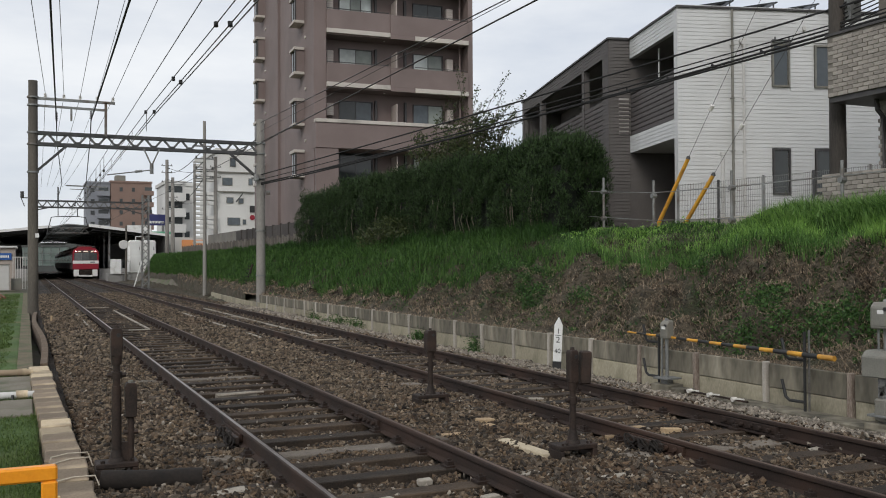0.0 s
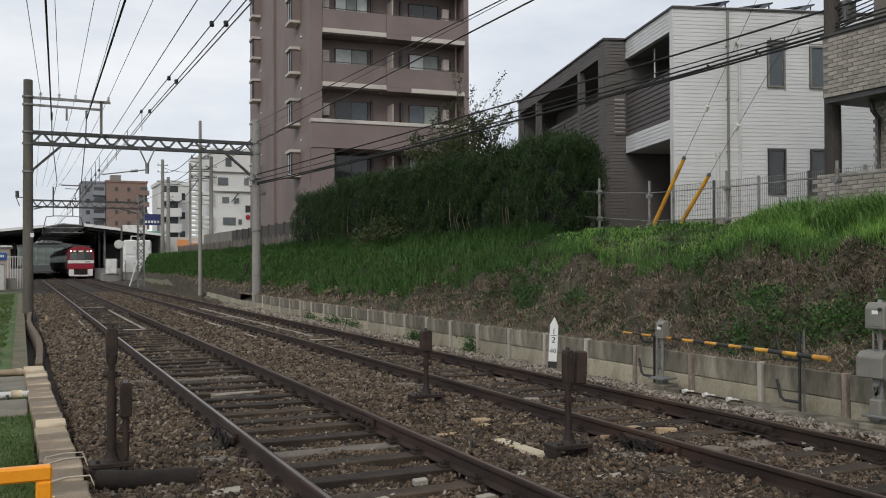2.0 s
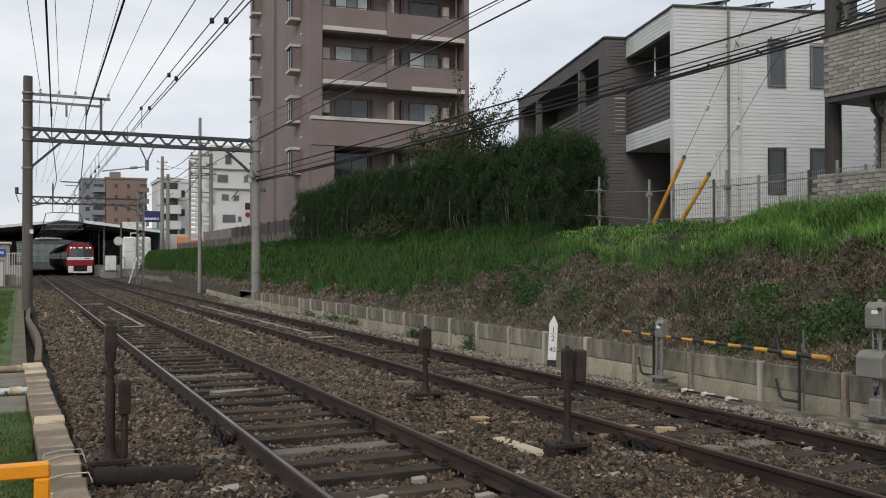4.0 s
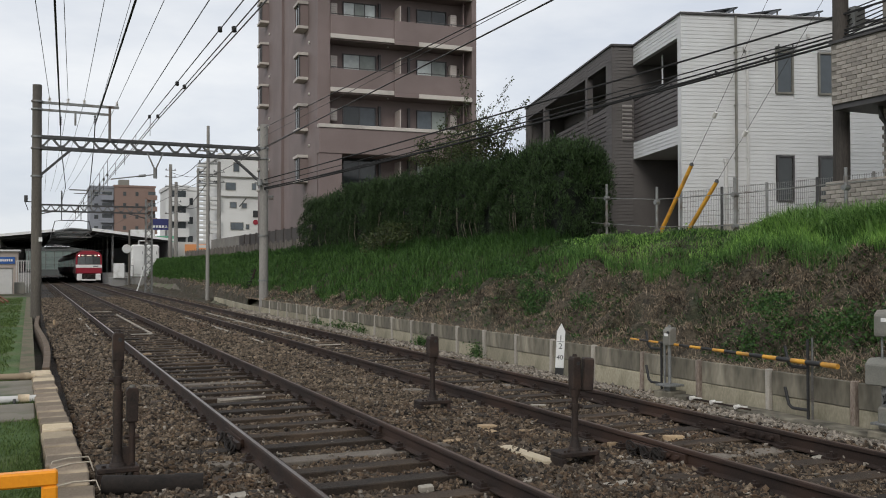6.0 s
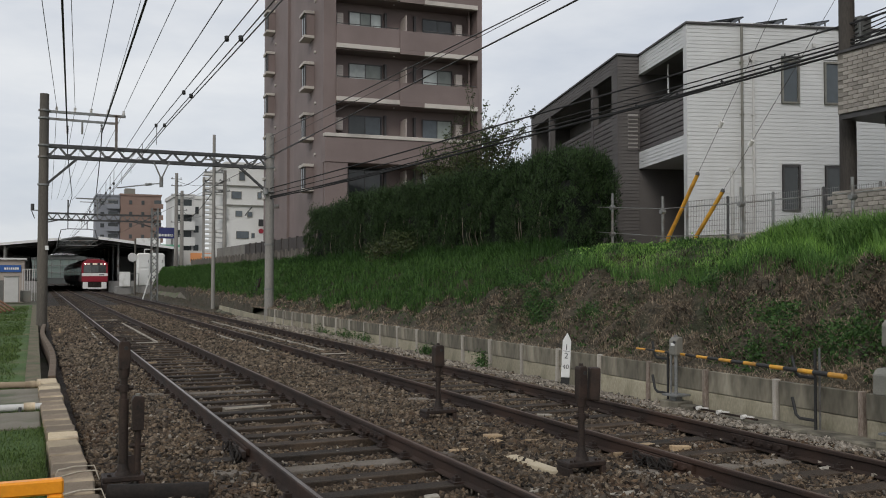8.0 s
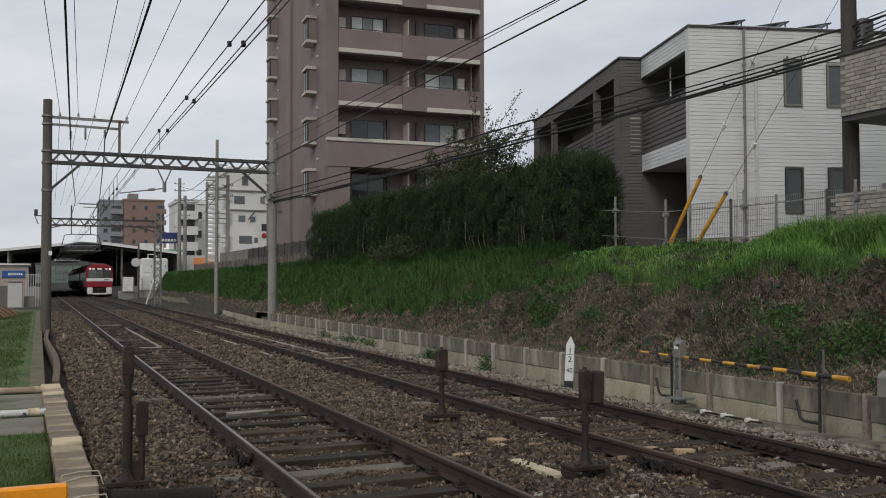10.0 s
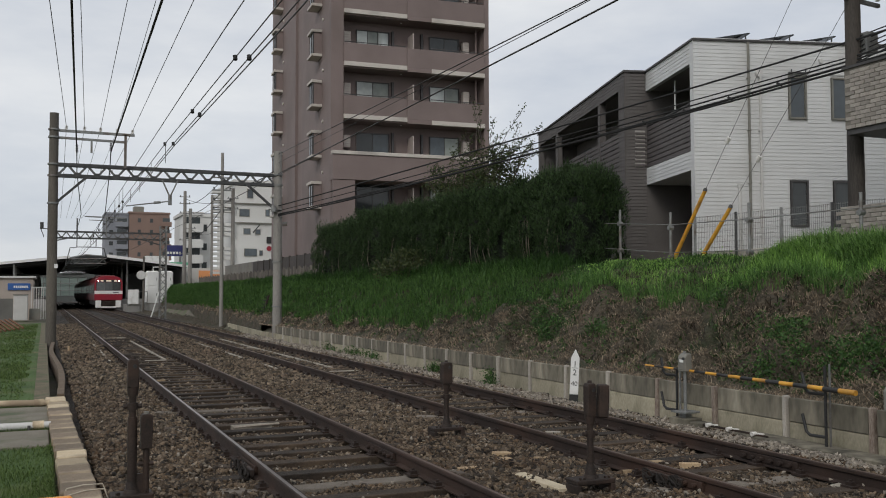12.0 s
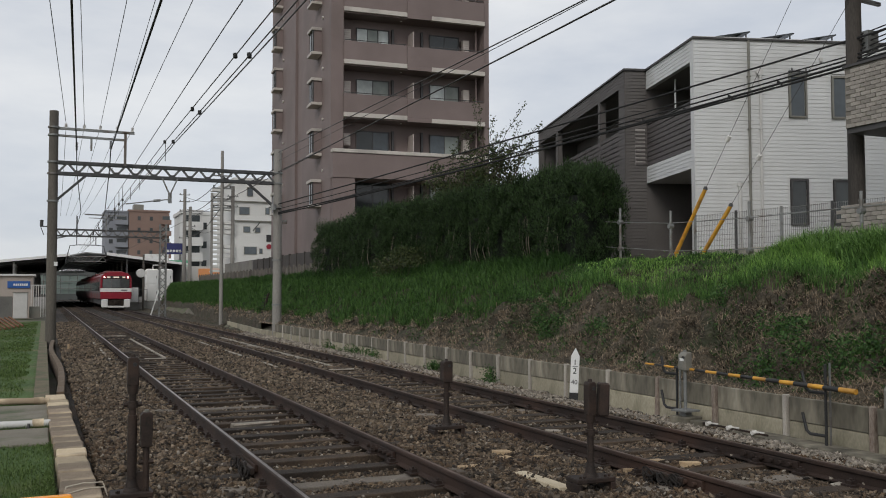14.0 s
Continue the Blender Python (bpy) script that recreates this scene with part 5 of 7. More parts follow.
for k in range(16):
    y = 17.6 + 1.14 * k
    o = part("plank", Geo().box(-0.06, 0.06, -0.56, 0.56, -0.2, 0.14), mat("plank_brown", (0.075, 0.052, 0.034), (0.15, 0.108, 0.073), 3, 0.9, 0, 0.4, 50) if k == 0 else bpy.data.materials["plank_brown"], edge, "weathered brown plank", bevel=0.01)
    o.matrix_basis = pose(0.29 + 0.07 * math.sin(k * 0.42), y, 0, 0, 0, -math.degrees(math.atan(0.07 * 0.42 / 1.14 * math.cos(k * 0.42))))
barrier = thing("barrier", "orange painted steel hoop barrier at the crossing", "barrier", pose(0, 6.0, 0))
part("rail", Geo().box(-1.7, 0.17, -0.04, 0.04, 0.53, 0.62), ORANGE, barrier, bevel=0.012)
for x in (-1.65, 0.125):
    part("leg", Geo().box(x - 0.045, x + 0.045, -0.04, 0.04, -0.1, 0.53), ORANGE, barrier, bevel=0.012)
cone = tagged(part("marker_peg", Geo().tube((0.19, 6.9, 0.0), (0.19, 6.9, 0.22), 0.03, 0.025, 10), mat("pale_peg", (0.55, 0.40, 0.2), (0.7, 0.55, 0.3), 5, 0.7), None, "pale yellow peg beside the edging"), category="peg")
for i, (y, z, y2, sag) in enumerate(((16.1, 0.14, 15.9, 0.0), (13.4, 0.10, 13.5, 0.0))):
    t = thing("drain_pipe", "cream plastic pipe lying across the grass", "pipe", group="pipes on the grass")
    part("pipe", Geo().tube((-2.2, y, z), (0.10, y2, z - 0.02), 0.05, n=12), PIPE_W if i else BEIGE_BLOCK, t, smooth=40)
    part("coupling", Geo().tube((-0.12, y2, z - 0.015), (0.02, y2, z - 0.015), 0.06, n=12), BEIGE_BLOCK, t, smooth=40)
    part("strap", Geo().path([(-0.16, y, z), (-0.17, y - 0.03, -0.08), (-0.12, y - 0.03, -0.2)], 0.02), STEEL_DARK, t)
CONCRETE_DARK = mat("old_slab", (0.125, 0.110, 0.082), (0.21, 0.19, 0.15), 2, 0.9, 0, 0.4, 60, (0.07, 0.085, 0.04, 1.5))
slab = tagged(part("slab", Geo().box(-3.0, 0.08, 14.0, 15.85, -0.2, 0.07).box(-3.0, 0.08, 11.9, 13.3, -0.2, 0.05), CONCRETE_DARK, None, "grey concrete drain slabs in the grass", 0.012), category="slab")
for x, y, h in ((0.72, 31.0, 0.22),):
    o = tagged(part("marker_peg", Geo().tube((x, y, -0.05), (x, y, h), 0.04, 0.035, 8), WOOD_PALE, None, "small yellow peg in the ballast"), category="peg")
rack = thing("rusty_grating", "rusty iron bars stacked on the grass", "grating", pose(-1.75, 49, 0.05, 0, -8, 20))
for k in range(6):
    part("bar", Geo().bar((-0.5 + 0.2 * k, -1.2, 0.1), (-0.3 + 0.2 * k, 1.2, 0.45), 0.07), mat("rusty_bar", (0.10, 0.045, 0.02), (0.20, 0.09, 0.045), 4, 0.9) if k == 0 else bpy.data.materials["rusty_bar"], rack)

# --- terrace fence, yellow guy guards ---
fence = thing("wire_fence", "thin wire fence on pale posts along the terrace edge", "fence")
for y, top in ((19.2, 3.87), (17.2, 3.64), (14.65, 3.63), (11.87, 3.56)):
    p = part("post", Geo().tube((13.0, y, TERRACE - 0.3), (13.0, y, top), 0.034, 0.03, 10), STEEL, fence, "pale steel post", smooth=40)
    for dz in (0.35, 1.0):
        part("clip", Geo().tube((12.94, y, top - dz), (13.06, y, top - dz), 0.055, n=8), STEEL, p)
for dz in (0.32, 0.95):
    part("strand", Geo().path([(13.0, 19.9, 3.9 - dz), (13.0, 17.2, 3.68 - dz), (13.0, 14.7, 3.62 - dz), (13.0, 9, 3.6 - dz)], 0.010, 5), STEEL, fence)
mesh_fence = thing("mesh_fence", "grey welded mesh fence before the white house", "fence")
for i in range(6):
    y = 17.6 - 1.25 * i
    x = 14.0 + 0.13 * i
    part("post", Geo().tube((x, y, TERRACE - 0.1), (x, y, 3.62), 0.028, n=8), STEEL_DARK if i % 2 else STEEL, mesh_fence, smooth=40)
    if i < 5:
        g = Geo()
        for k in range(9):
            g.bar((x, y, 2.62 + 0.12 * k), (x + 0.13, y - 1.25, 2.62 + 0.12 * k), 0.006)
        for k in range(1, 25):
            g.bar((x + 0.13 * k / 25, y - 0.05 * k, 2.60), (x + 0.13 * k / 25, y - 0.05 * k, 3.60), 0.005)
        part("mesh_panel", g, STEEL, mesh_fence)
tagged(part("kerb", Geo().box(14.15, 14.4, 11.0, 17.8, TERRACE - 0.2, TERRACE + 0.28), CONCRETE_PALE, None, "pale concrete kerb under the mesh fence", 0.01, kind="structure"), category="kerb")
for (x0, y0, z0), (x1, y1, z1) in (((13.3, 17.62, 2.42), (13.3, 16.36, 4.06)), ((13.3, 16.65, 2.45), (13.3, 15.55, 3.62))):
    t = thing("guy_guard", "yellow plastic sleeve on a slanting guy wire", "guy wire guard", group="guy guards")
    part("sleeve", Geo().tube((x0, y0, z0), (x1, y1, z1), 0.048, 0.042, 14), YELLOW, t, smooth=40)
    part("cap", Geo().tube((x1, y1, z1), (x1, y1 - 0.02, z1 + 0.06), 0.054, 0.03, 12), STEEL_DARK, t)
    d = (Vector((x1, y1, z1)) - Vector((x0, y0, z0))).normalized()
    e = Vector((x1, y1, z1)) + d * 6.0
    part("guy_wire", Geo().tube((x1, y1, z1), e, 0.005, n=5), WIRE, t)
    i = Vector((x1, y1, z1)) + d * 1.2
    part("insulator", Geo().tube(i, i + d * 0.13, 0.045, n=8), CERAMIC, t)
vent = thing("vent_pipe", "pale upright vent pipe behind the fence", "pipe")
part("pipe", Geo().tube((14.35, 16.45, TERRACE - 0.1), (14.35, 16.45, 4.18), 0.045, n=12), PIPE_W, vent, smooth=40)
part("cap", Geo().tube((14.35, 16.45, 4.18), (14.35, 16.45, 4.26), 0.065, n=12), PIPE_W, vent, smooth=40)

# --- pale boards that hold the ballast by the rails ---
GUARD = mat("pale_guard_board", (0.25, 0.225, 0.185), (0.39, 0.355, 0.30), 4, 0.85, 0, 0.3, 40, (0.14, 0.12, 0.095, 1.5))
for label, sides, ends in (("pale boards edging the ballast between the near rails", ((3.05, 26.2, 37.2), (1.63, 25.8, 35.3)), ((2.15, 3.1, 40.2), (2.5, 3.05, 26.1), (2.35, 2.9, 12.75))),
                           ("pale boards edging the ballast between the far rails", ((6.42, 21.8, 37.4), (5.12, 22.0, 35.0)), ((6.05, 6.80, 20.7), (5.75, 6.4, 31.0)))):
    t = thing("ballast_guard", label, "ballast board", group="ballast boards")
    for x, y0, y1 in sides:
        y = y0
        while y < y1:
            part("board", Geo().box(x - 0.03, x + 0.03, y, min(y + 1.9, y1), -0.08, 0.045), GUARD, t, bevel=0.005)
            y += 1.95
    for x0, x1, y in ends:
        part("board", Geo().box(x0, x1, y - 0.05, y + 0.05, -0.08, 0.04), GUARD, t, bevel=0.005)
r = random.Random(8)
for x, y, w, l in ((1.45, 7.35, 0.30, 0.13), (1.62, 6.72, 0.28, 0.12), (1.3, 10.0, 0.16, 0.06), (3.0, 7.05, 0.12, 0.08), (3.25, 6.35, 0.14, 0.09), (2.45, 6.6, 0.2, 0.08), (3.9, 6.9, 0.2, 0.1), (4.5, 6.5, 0.25, 0.08), (4.05, 8.8, 0.22, 0.09), (4.6, 9.1, 0.2, 0.1), (6.1, 10.6, 0.2, 0.07), (6.9, 6.6, 0.22, 0.1), (5.32, 14.0, 0.22, 0.1), (2.2, 20.2, 0.3, 0.09)):
    o = tagged(part("sleeper_chip", Geo().box(-w / 2, w / 2, -l / 2, l / 2, -0.03, 0.022), GUARD if r.random() < 0.7 else WOOD_PALE, None, "pale flat chip of sleeper lying in the ballast", 0.008), category="debris")
    o.matrix_world = pose(x, y, 0.006, r.uniform(-4, 4), r.uniform(-4, 4), r.uniform(-12, 12))

# --- vegetation ---
def blades(n, x, y, z, length, width, lean, down=0.0):
    """Bent grass blades as two-part strips; arrays hold one value per blade. Returns corners of quads."""
    a = rng.uniform(0, 2 * math.pi, n)
    t = rng.uniform(0.2, 1.0, n) * lean
    root = np.stack([x, y, z], -1)
    d1 = np.stack([np.cos(a) * t * 0.5, np.sin(a) * t * 0.5, np.ones(n)], -1)
    d2 = np.stack([np.cos(a) * t * 1.6, np.sin(a) * t * 1.6, 1.0 - t * down], -1)
    d1 /= np.linalg.norm(d1, axis=1)[:, None]
    d2 /= np.linalg.norm(d2, axis=1)[:, None]
    side = np.stack([-np.sin(a + rng.uniform(-1, 1, n)), np.cos(a), np.zeros(n)], -1) * (width / 2)[:, None]
    m = root + d1 * (length * 0.55)[:, None]
    e = m + d2 * (length * 0.45)[:, None]
    return np.stack([root - side, root + side, m + side * 0.8, m - side * 0.8, m - side * 0.8, m + side * 0.8, e + side * 0.12, e - side * 0.12], 1).reshape(-1, 3)


def patch(x, y, s, k):
    """Smooth random patches between 0 and 1."""
    v = np.sin(x * s + k) * np.sin(y * s * 0.73 + 2.1 * k) + 0.6 * np.sin(x * s * 2.3 - y * s * 1.9 + k * 3.3) + 0.4 * np.sin(y * s * 4.1 + k)
    return np.clip(v / 2.6 + 0.5, 0, 1)


def stuff(name, co, material, label, category):
    return tagged(new(name, raw_mesh(name, co, 4, material)), label, category, kind="stuff")


def near_y(n, lo, hi):
    """More of them close by than far off."""
    return lo * (hi / lo) ** rng.uniform(0, 1, n)


def slope_points(n, t0, t1, lo=6.0, hi=106.0):
    t, y = rng.uniform(t0, t1, n), near_y(n, lo, hi)
    off = wall_shift(y)
    x = 8.62 + off + (3.53 - off) * t
    return t, x, y, bank_z(x, y) - 0.02


# upper slope: lush green; the green reaches lower far off and in patches
t, x, y, z = slope_points(165000, 0.12, 1.22)
p = patch(x, y, 0.9, 1.0)
keep = t > 0.60 - 0.06 * (y < 10) - 0.48 * np.clip((y - 15) / 9, 0, 1) - 0.10 * (y > 40) + 0.26 * (0.5 - p)
t, x, y, z = t[keep], x[keep], y[keep], np.minimum(z[keep], TERRACE)
n = len(x)
far = np.clip(y / 14, 1, 4)
tall = rng.uniform(0.12, 0.34, n) * (0.8 + 0.6 * patch(x, y, 1.7, 4.0)) * np.where((t > 0.72) & (y > 13.0) & (y < 20.5), 0.34, 1.0)
wide = rng.uniform(0.007, 0.014, n) * far
# Crest blades take a lit green, blades below the hedge a shaded one.
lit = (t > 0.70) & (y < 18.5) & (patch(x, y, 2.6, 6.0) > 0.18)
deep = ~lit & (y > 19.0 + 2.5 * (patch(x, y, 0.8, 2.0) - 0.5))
for pick, material, text in ((~lit & ~deep, GRASS, "lush green grass on the upper slope"), (deep, GRASS_SHADED, "grass below the hedge, its green darkened as shade"), (lit, GRASS_BRIGHT, "grass along the crest in a brighter, lit green")):
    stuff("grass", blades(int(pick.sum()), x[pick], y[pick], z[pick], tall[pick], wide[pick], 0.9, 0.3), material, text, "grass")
t, x, y, z = slope_points(60000, 0.05, 1.15)
keep = patch(x, y, 1.4, 2.2) * (0.35 + t) + 0.2 * patch(x, y, 5.0, 1.2) > 0.60
t, x, y, z = t[keep], x[keep], y[keep], z[keep]
n = len(x)
stuff("grass", blades(n, x, y, z, rng.uniform(0.06, 0.20, n), rng.uniform(0.008, 0.016, n) * np.clip(y / 14, 1, 4), 1.2, 0.6), GRASS_DARK, "darker grass tufts scattered over the slope", "grass")


def tufts(n, each, t0, t1, lo, hi, bare):
    """Blades that spring from common roots; bare(t, x, y) says where a root stands."""
    t, x, y, z = slope_points(n, t0, t1, lo, hi)
    keep = bare(t, x, y)
    x, y = np.repeat(x[keep], each), np.repeat(y[keep], each)
    m = len(x)
    x, y = x + rng.normal(0, 0.035, m), y + rng.normal(0, 0.06, m)
    return m, x, y, bank_z(x, y) - 0.01


def brown_part(t, x, y):
    far = np.clip((y - 15) / 8, 0, 1)
    return (t < 0.66 - 0.46 * far) & (patch(x, y, 2.1, 5.5) + 0.55 * rng.uniform(-1, 1, len(x)) > 0.42)


m, x, y, z = tufts(11500, 12, 0.0, 0.70, 5.5, 75.0, brown_part)
stuff("dry_grass", blades(m, x, y, z, rng.uniform(0.05, 0.26, m), rng.uniform(0.005, 0.010, m) * np.clip(y / 15, 1, 2.6), 4.6, 0.85), STRAW, "matted pale dry grass on the lower slope", "dry grass")
m, x, y, z = tufts(4200, 12, 0.05, 0.85, 5.5, 40.0, lambda t, x, y: patch(x, y, 2.4, 9.1) > 0.45)
stuff("dead_scrub", blades(m, x, y, z, rng.uniform(0.05, 0.24, m), rng.uniform(0.006, 0.013, m) * np.clip(y / 15, 1, 2.2), 4.5, 0.6), DEAD, "dark dead stalks and roots on the earth slope", "dry grass")
t, x, y, z = slope_points(22000, 0.02, 0.78, 6.0, 40.0)
keep = patch(x, y, 2.7, 3.7) > 0.52 + 0.25 * (t - 0.3)
x, y, z = x[keep], y[keep], z[keep]
n = len(x)
stuff("creeper", blades(n, x, y, z + 0.02, rng.uniform(0.03, 0.09, n), rng.uniform(0.02, 0.045, n), 2.6, 0.9), WEED, "low dark creeping leaves over the slope", "weeds")
# straw hanging over the wall top
n = 9000
y = near_y(n, 5.5, 40)
x = 8.50 + rng.uniform(0, 0.25, n)
stuff("dry_grass", blades(n, x, y, np.full(n, 0.50), rng.uniform(0.04, 0.15, n), rng.uniform(0.005, 0.010, n) * np.clip(y / 12, 1, 3), 2.8, 1.6), STRAW, "dry grass lying over the wall top", "dry grass")
# tall reeds before the tiled house, and along the terrace edge
n = 24000
y = rng.uniform(6.5, 13.5, n)
x = 11.6 + rng.uniform(0, 1, n) ** 0.8 * 1.9
hump = np.clip((13.5 - y) / 1.3, 0.05, 1) * (0.65 + 0.35 * patch(x, y, 2.0, 7.0))
z = np.minimum(slope_z(x, y), TERRACE) - 0.02
stuff("tall_grass", blades(n, x, y, z, (0.22 + 0.42 * hump) * rng.uniform(0.5, 1.0, n), rng.uniform(0.012, 0.030, n), 1.2, 0.9), REED, "tall bright green reed grass at the terrace edge", "tall grass")
# The dark green here also carries the shade under the hedge.
n = 34000
y = near_y(n, 14.0, 60)
x = 11.7 + rng.uniform(0, 1.2, n)
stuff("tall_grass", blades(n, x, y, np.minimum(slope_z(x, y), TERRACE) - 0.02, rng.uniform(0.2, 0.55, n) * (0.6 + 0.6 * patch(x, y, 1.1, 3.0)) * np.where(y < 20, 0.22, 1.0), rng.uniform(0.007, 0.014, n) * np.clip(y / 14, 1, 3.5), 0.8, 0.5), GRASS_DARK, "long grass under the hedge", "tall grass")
# lawn
n = 60000
y = near_y(n, 6.2, 60)
x = -rng.uniform(0, 1, n) ** 1.6 * np.clip(0.12 * y, 0.9, 5) + 0.10
keep = ~(((y > 11.9) & (y < 13.3)) | ((y > 14.0) & (y < 15.85))) & ~((x > -0.34 - 0.05 * np.sin(y * 3)) & (y > 17))
x, y = x[keep], y[keep]
n = len(x)
stuff("grass", blades(n, x, y, np.full(n, 0.0), rng.uniform(0.04, 0.11, n), rng.uniform(0.005, 0.010, n) * np.clip(y / 10, 1, 4), 1.2, 0.5), LAWN_BLADE, "short lawn beside the track", "grass")


def leaf_cloud(centres, n_each, spread, size, flat=1.0):
    """Small leaf quads scattered round centres."""
    c = np.repeat(centres, n_each, axis=0)
    n = len(c)
    p = c + rng.normal(0, 1, (n, 3)) * np.asarray(spread)
    u = rng.normal(0, 1, (n, 3))
    u /= np.linalg.norm(u, axis=1)[:, None]
    v = np.cross(u, rng.normal(0, 1, (n, 3)))
    v /= np.linalg.norm(v, axis=1)[:, None] + 1e-9
    s = rng.uniform(0.6, 1.2, n)[:, None] * size
    u, v = u * s, v * s * flat
    return np.stack([p - u * 0.5, p + v * 0.35, p + u * 0.5, p - v * 0.35], 1).reshape(-1, 3)


# leafy weeds on the slope
for tt, yy, rad, num in ((0.34, 17.3, 0.42, 900), (0.28, 16.7, 0.30, 600), (0.22, 14.6, 0.28, 400), (0.30, 10.2, 0.30, 600), (0.20, 8.9, 0.38, 800), (0.30, 8.3, 0.40, 900), (0.22, 7.6, 0.40, 900), (0.45, 7.2, 0.5, 900),
                         (0.12, 9.7, 0.28, 420), (0.55, 20.5, 0.5, 700), (0.3, 24.0, 0.6, 600), (0.62, 7.9, 0.4, 600), (0.45, 18.8, 0.4, 520), (0.5, 12.4, 0.22, 260), (0.12, 6.6, 0.4, 500)):
    cx = 8.55 + 3.6 * tt
    k = 30
    cc = np.stack([cx + rng.normal(0, rad * 0.5, k), yy + rng.normal(0, rad * 0.8, k), np.zeros(k)], -1)
    cc[:, 2] = bank_z(cc[:, 0], cc[:, 1]) + rng.uniform(0.02, 0.17, k)
    tagged(new("weed", raw_mesh("weed", leaf_cloud(cc, num // k * 2, (0.085, 0.085, 0.065), 0.052, 0.8), 4, WEED)), "broad-leaved green weed patch on the slope", "weeds", kind="stuff")
for yy in (17.0, 19.9, 24.5, 26.0, 28.3):
    k = 12
    cc = np.stack([8.32 + rng.normal(0, 0.06, k), yy + rng.normal(0, 0.35 if yy > 24 else 0.1, k), rng.uniform(0.0, 0.2, k)], -1)
    tagged(new("weed", raw_mesh("weed", leaf_cloud(cc, 40, (0.07, 0.12, 0.06), 0.06, 0.6), 4, WEED)), "small green weed at the wall foot", "weeds", kind="stuff")


def hedge_shrub(y, width, height, x=13.0, depth=1.15):
    """A dense upright conifer shrub: sprays of fine leaf strips over a near-black core painted as inner shade, stems
    below.
    """
    t = thing("hedge_shrub", "dense dark green clipped conifer of the terrace hedge", "hedge", pose(x, y, TERRACE - 0.15), group="hedge shrubs")
    stem = Geo()
    for k in range(3):
        stem.tube((rng.uniform(-0.2, 0.2), rng.uniform(-0.5, 0.5), 0), (rng.uniform(-0.4, 0.4), rng.uniform(-0.8, 0.8), height * 0.8), 0.06, 0.02, 8)
    part("stem", stem, BARK, t)
    for k in range(4):
        a = rng.uniform(-0.45, 0.45) * width
        part("stem", Geo().path([(-depth * 0.62, a, 0.1), (-depth * 0.74, a + rng.uniform(-0.15, 0.15), height * 0.3), (-depth * 0.66, a + rng.uniform(-0.3, 0.3), height * 0.58)], 0.014, 5), BARK_PALE, t, "pale thin stem")
    n = int(300 * width / 3)
    plumes = np.arange(13) * 2 * math.pi / 13 + rng.uniform(-0.16, 0.16, 13)
    th, v = plumes[rng.integers(0, 13, n)], rng.uniform(0, 1, n) ** 0.8
    th = th + rng.normal(0, 0.085, n) * (0.6 + 0.9 * v)
    q = 1 - np.clip(v, 0, 1) ** 6 * 0.45
    bump = (0.95 + 0.10 * np.sin(np.sin(th) * width * 4.3 + y) + 0.05 * np.sin(v * 7 + y * 2 + th * 3)) * rng.uniform(0.80, 1.08, n)
    c, s = np.cos(th), np.sin(th)
    sq = (np.abs(c) ** 4 + np.abs(s) ** 4) ** -0.25
    px, py = c * sq * depth * 0.86 * q * bump, s * sq * width / 2 * 0.98 * q * bump
    pz = height * (0.04 + 0.86 * np.clip(v, 0, 1))
    top = rng.uniform(0, 1, n) < 0.28
    px, py = np.where(top, px * rng.uniform(0, 1, n) ** 0.5, px), np.where(top, py * rng.uniform(0, 1, n) ** 0.5, py)
    pz = np.where(top, height * (0.88 + 0.03 * np.sin(py * 3.1 + y) + 0.030 * rng.normal(0, 1, n)), pz)
    rad = rng.uniform(0.16, 0.34, n)
    k = 180 if y < 34 else 120
    m = n * k
    d = rng.normal(0, 1, (m, 3))
    d /= np.linalg.norm(d, axis=1)[:, None]
    d[:, 2] = np.abs(d[:, 2]) * 0.9 + d[:, 2] * 0.1
    root = np.repeat(np.stack([px, py, pz], -1), k, axis=0) + d * (np.repeat(rad, k) * rng.uniform(0.55, 1.05, m))[:, None] * (0.75, 0.75, 1.9)
    out = d + (0, 0, 0.7) + rng.normal(0, 0.35, (m, 3))
    out /= np.linalg.norm(out, axis=1)[:, None]
    side = np.cross(out, rng.normal(0, 1, (m, 3)))
    side /= np.linalg.norm(side, axis=1)[:, None] + 1e-9
    ln = rng.uniform(0.04, 0.10, m)[:, None]
    w = rng.uniform(0.007, 0.014, m)[:, None]
    co = np.stack([root - side * w, root + side * w, root + out * ln + side * w * 0.3, root + out * ln - side * w * 0.3], 1).reshape(-1, 3)
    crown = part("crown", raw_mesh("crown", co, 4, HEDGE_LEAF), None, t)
    # Solid near-black core: the shade inside the foliage, put into its colour.
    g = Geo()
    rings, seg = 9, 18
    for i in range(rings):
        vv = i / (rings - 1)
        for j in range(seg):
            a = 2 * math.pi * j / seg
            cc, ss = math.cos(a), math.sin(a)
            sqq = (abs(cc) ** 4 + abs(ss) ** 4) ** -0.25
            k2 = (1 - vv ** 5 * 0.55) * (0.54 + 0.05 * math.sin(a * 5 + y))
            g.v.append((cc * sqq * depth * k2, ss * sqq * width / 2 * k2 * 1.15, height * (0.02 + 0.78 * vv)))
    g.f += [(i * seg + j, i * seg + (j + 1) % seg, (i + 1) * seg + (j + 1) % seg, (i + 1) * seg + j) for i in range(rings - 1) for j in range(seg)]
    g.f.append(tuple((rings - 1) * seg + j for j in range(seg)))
    part("shade_core", g, HEDGE_SHADE, t, smooth=60)
    return t


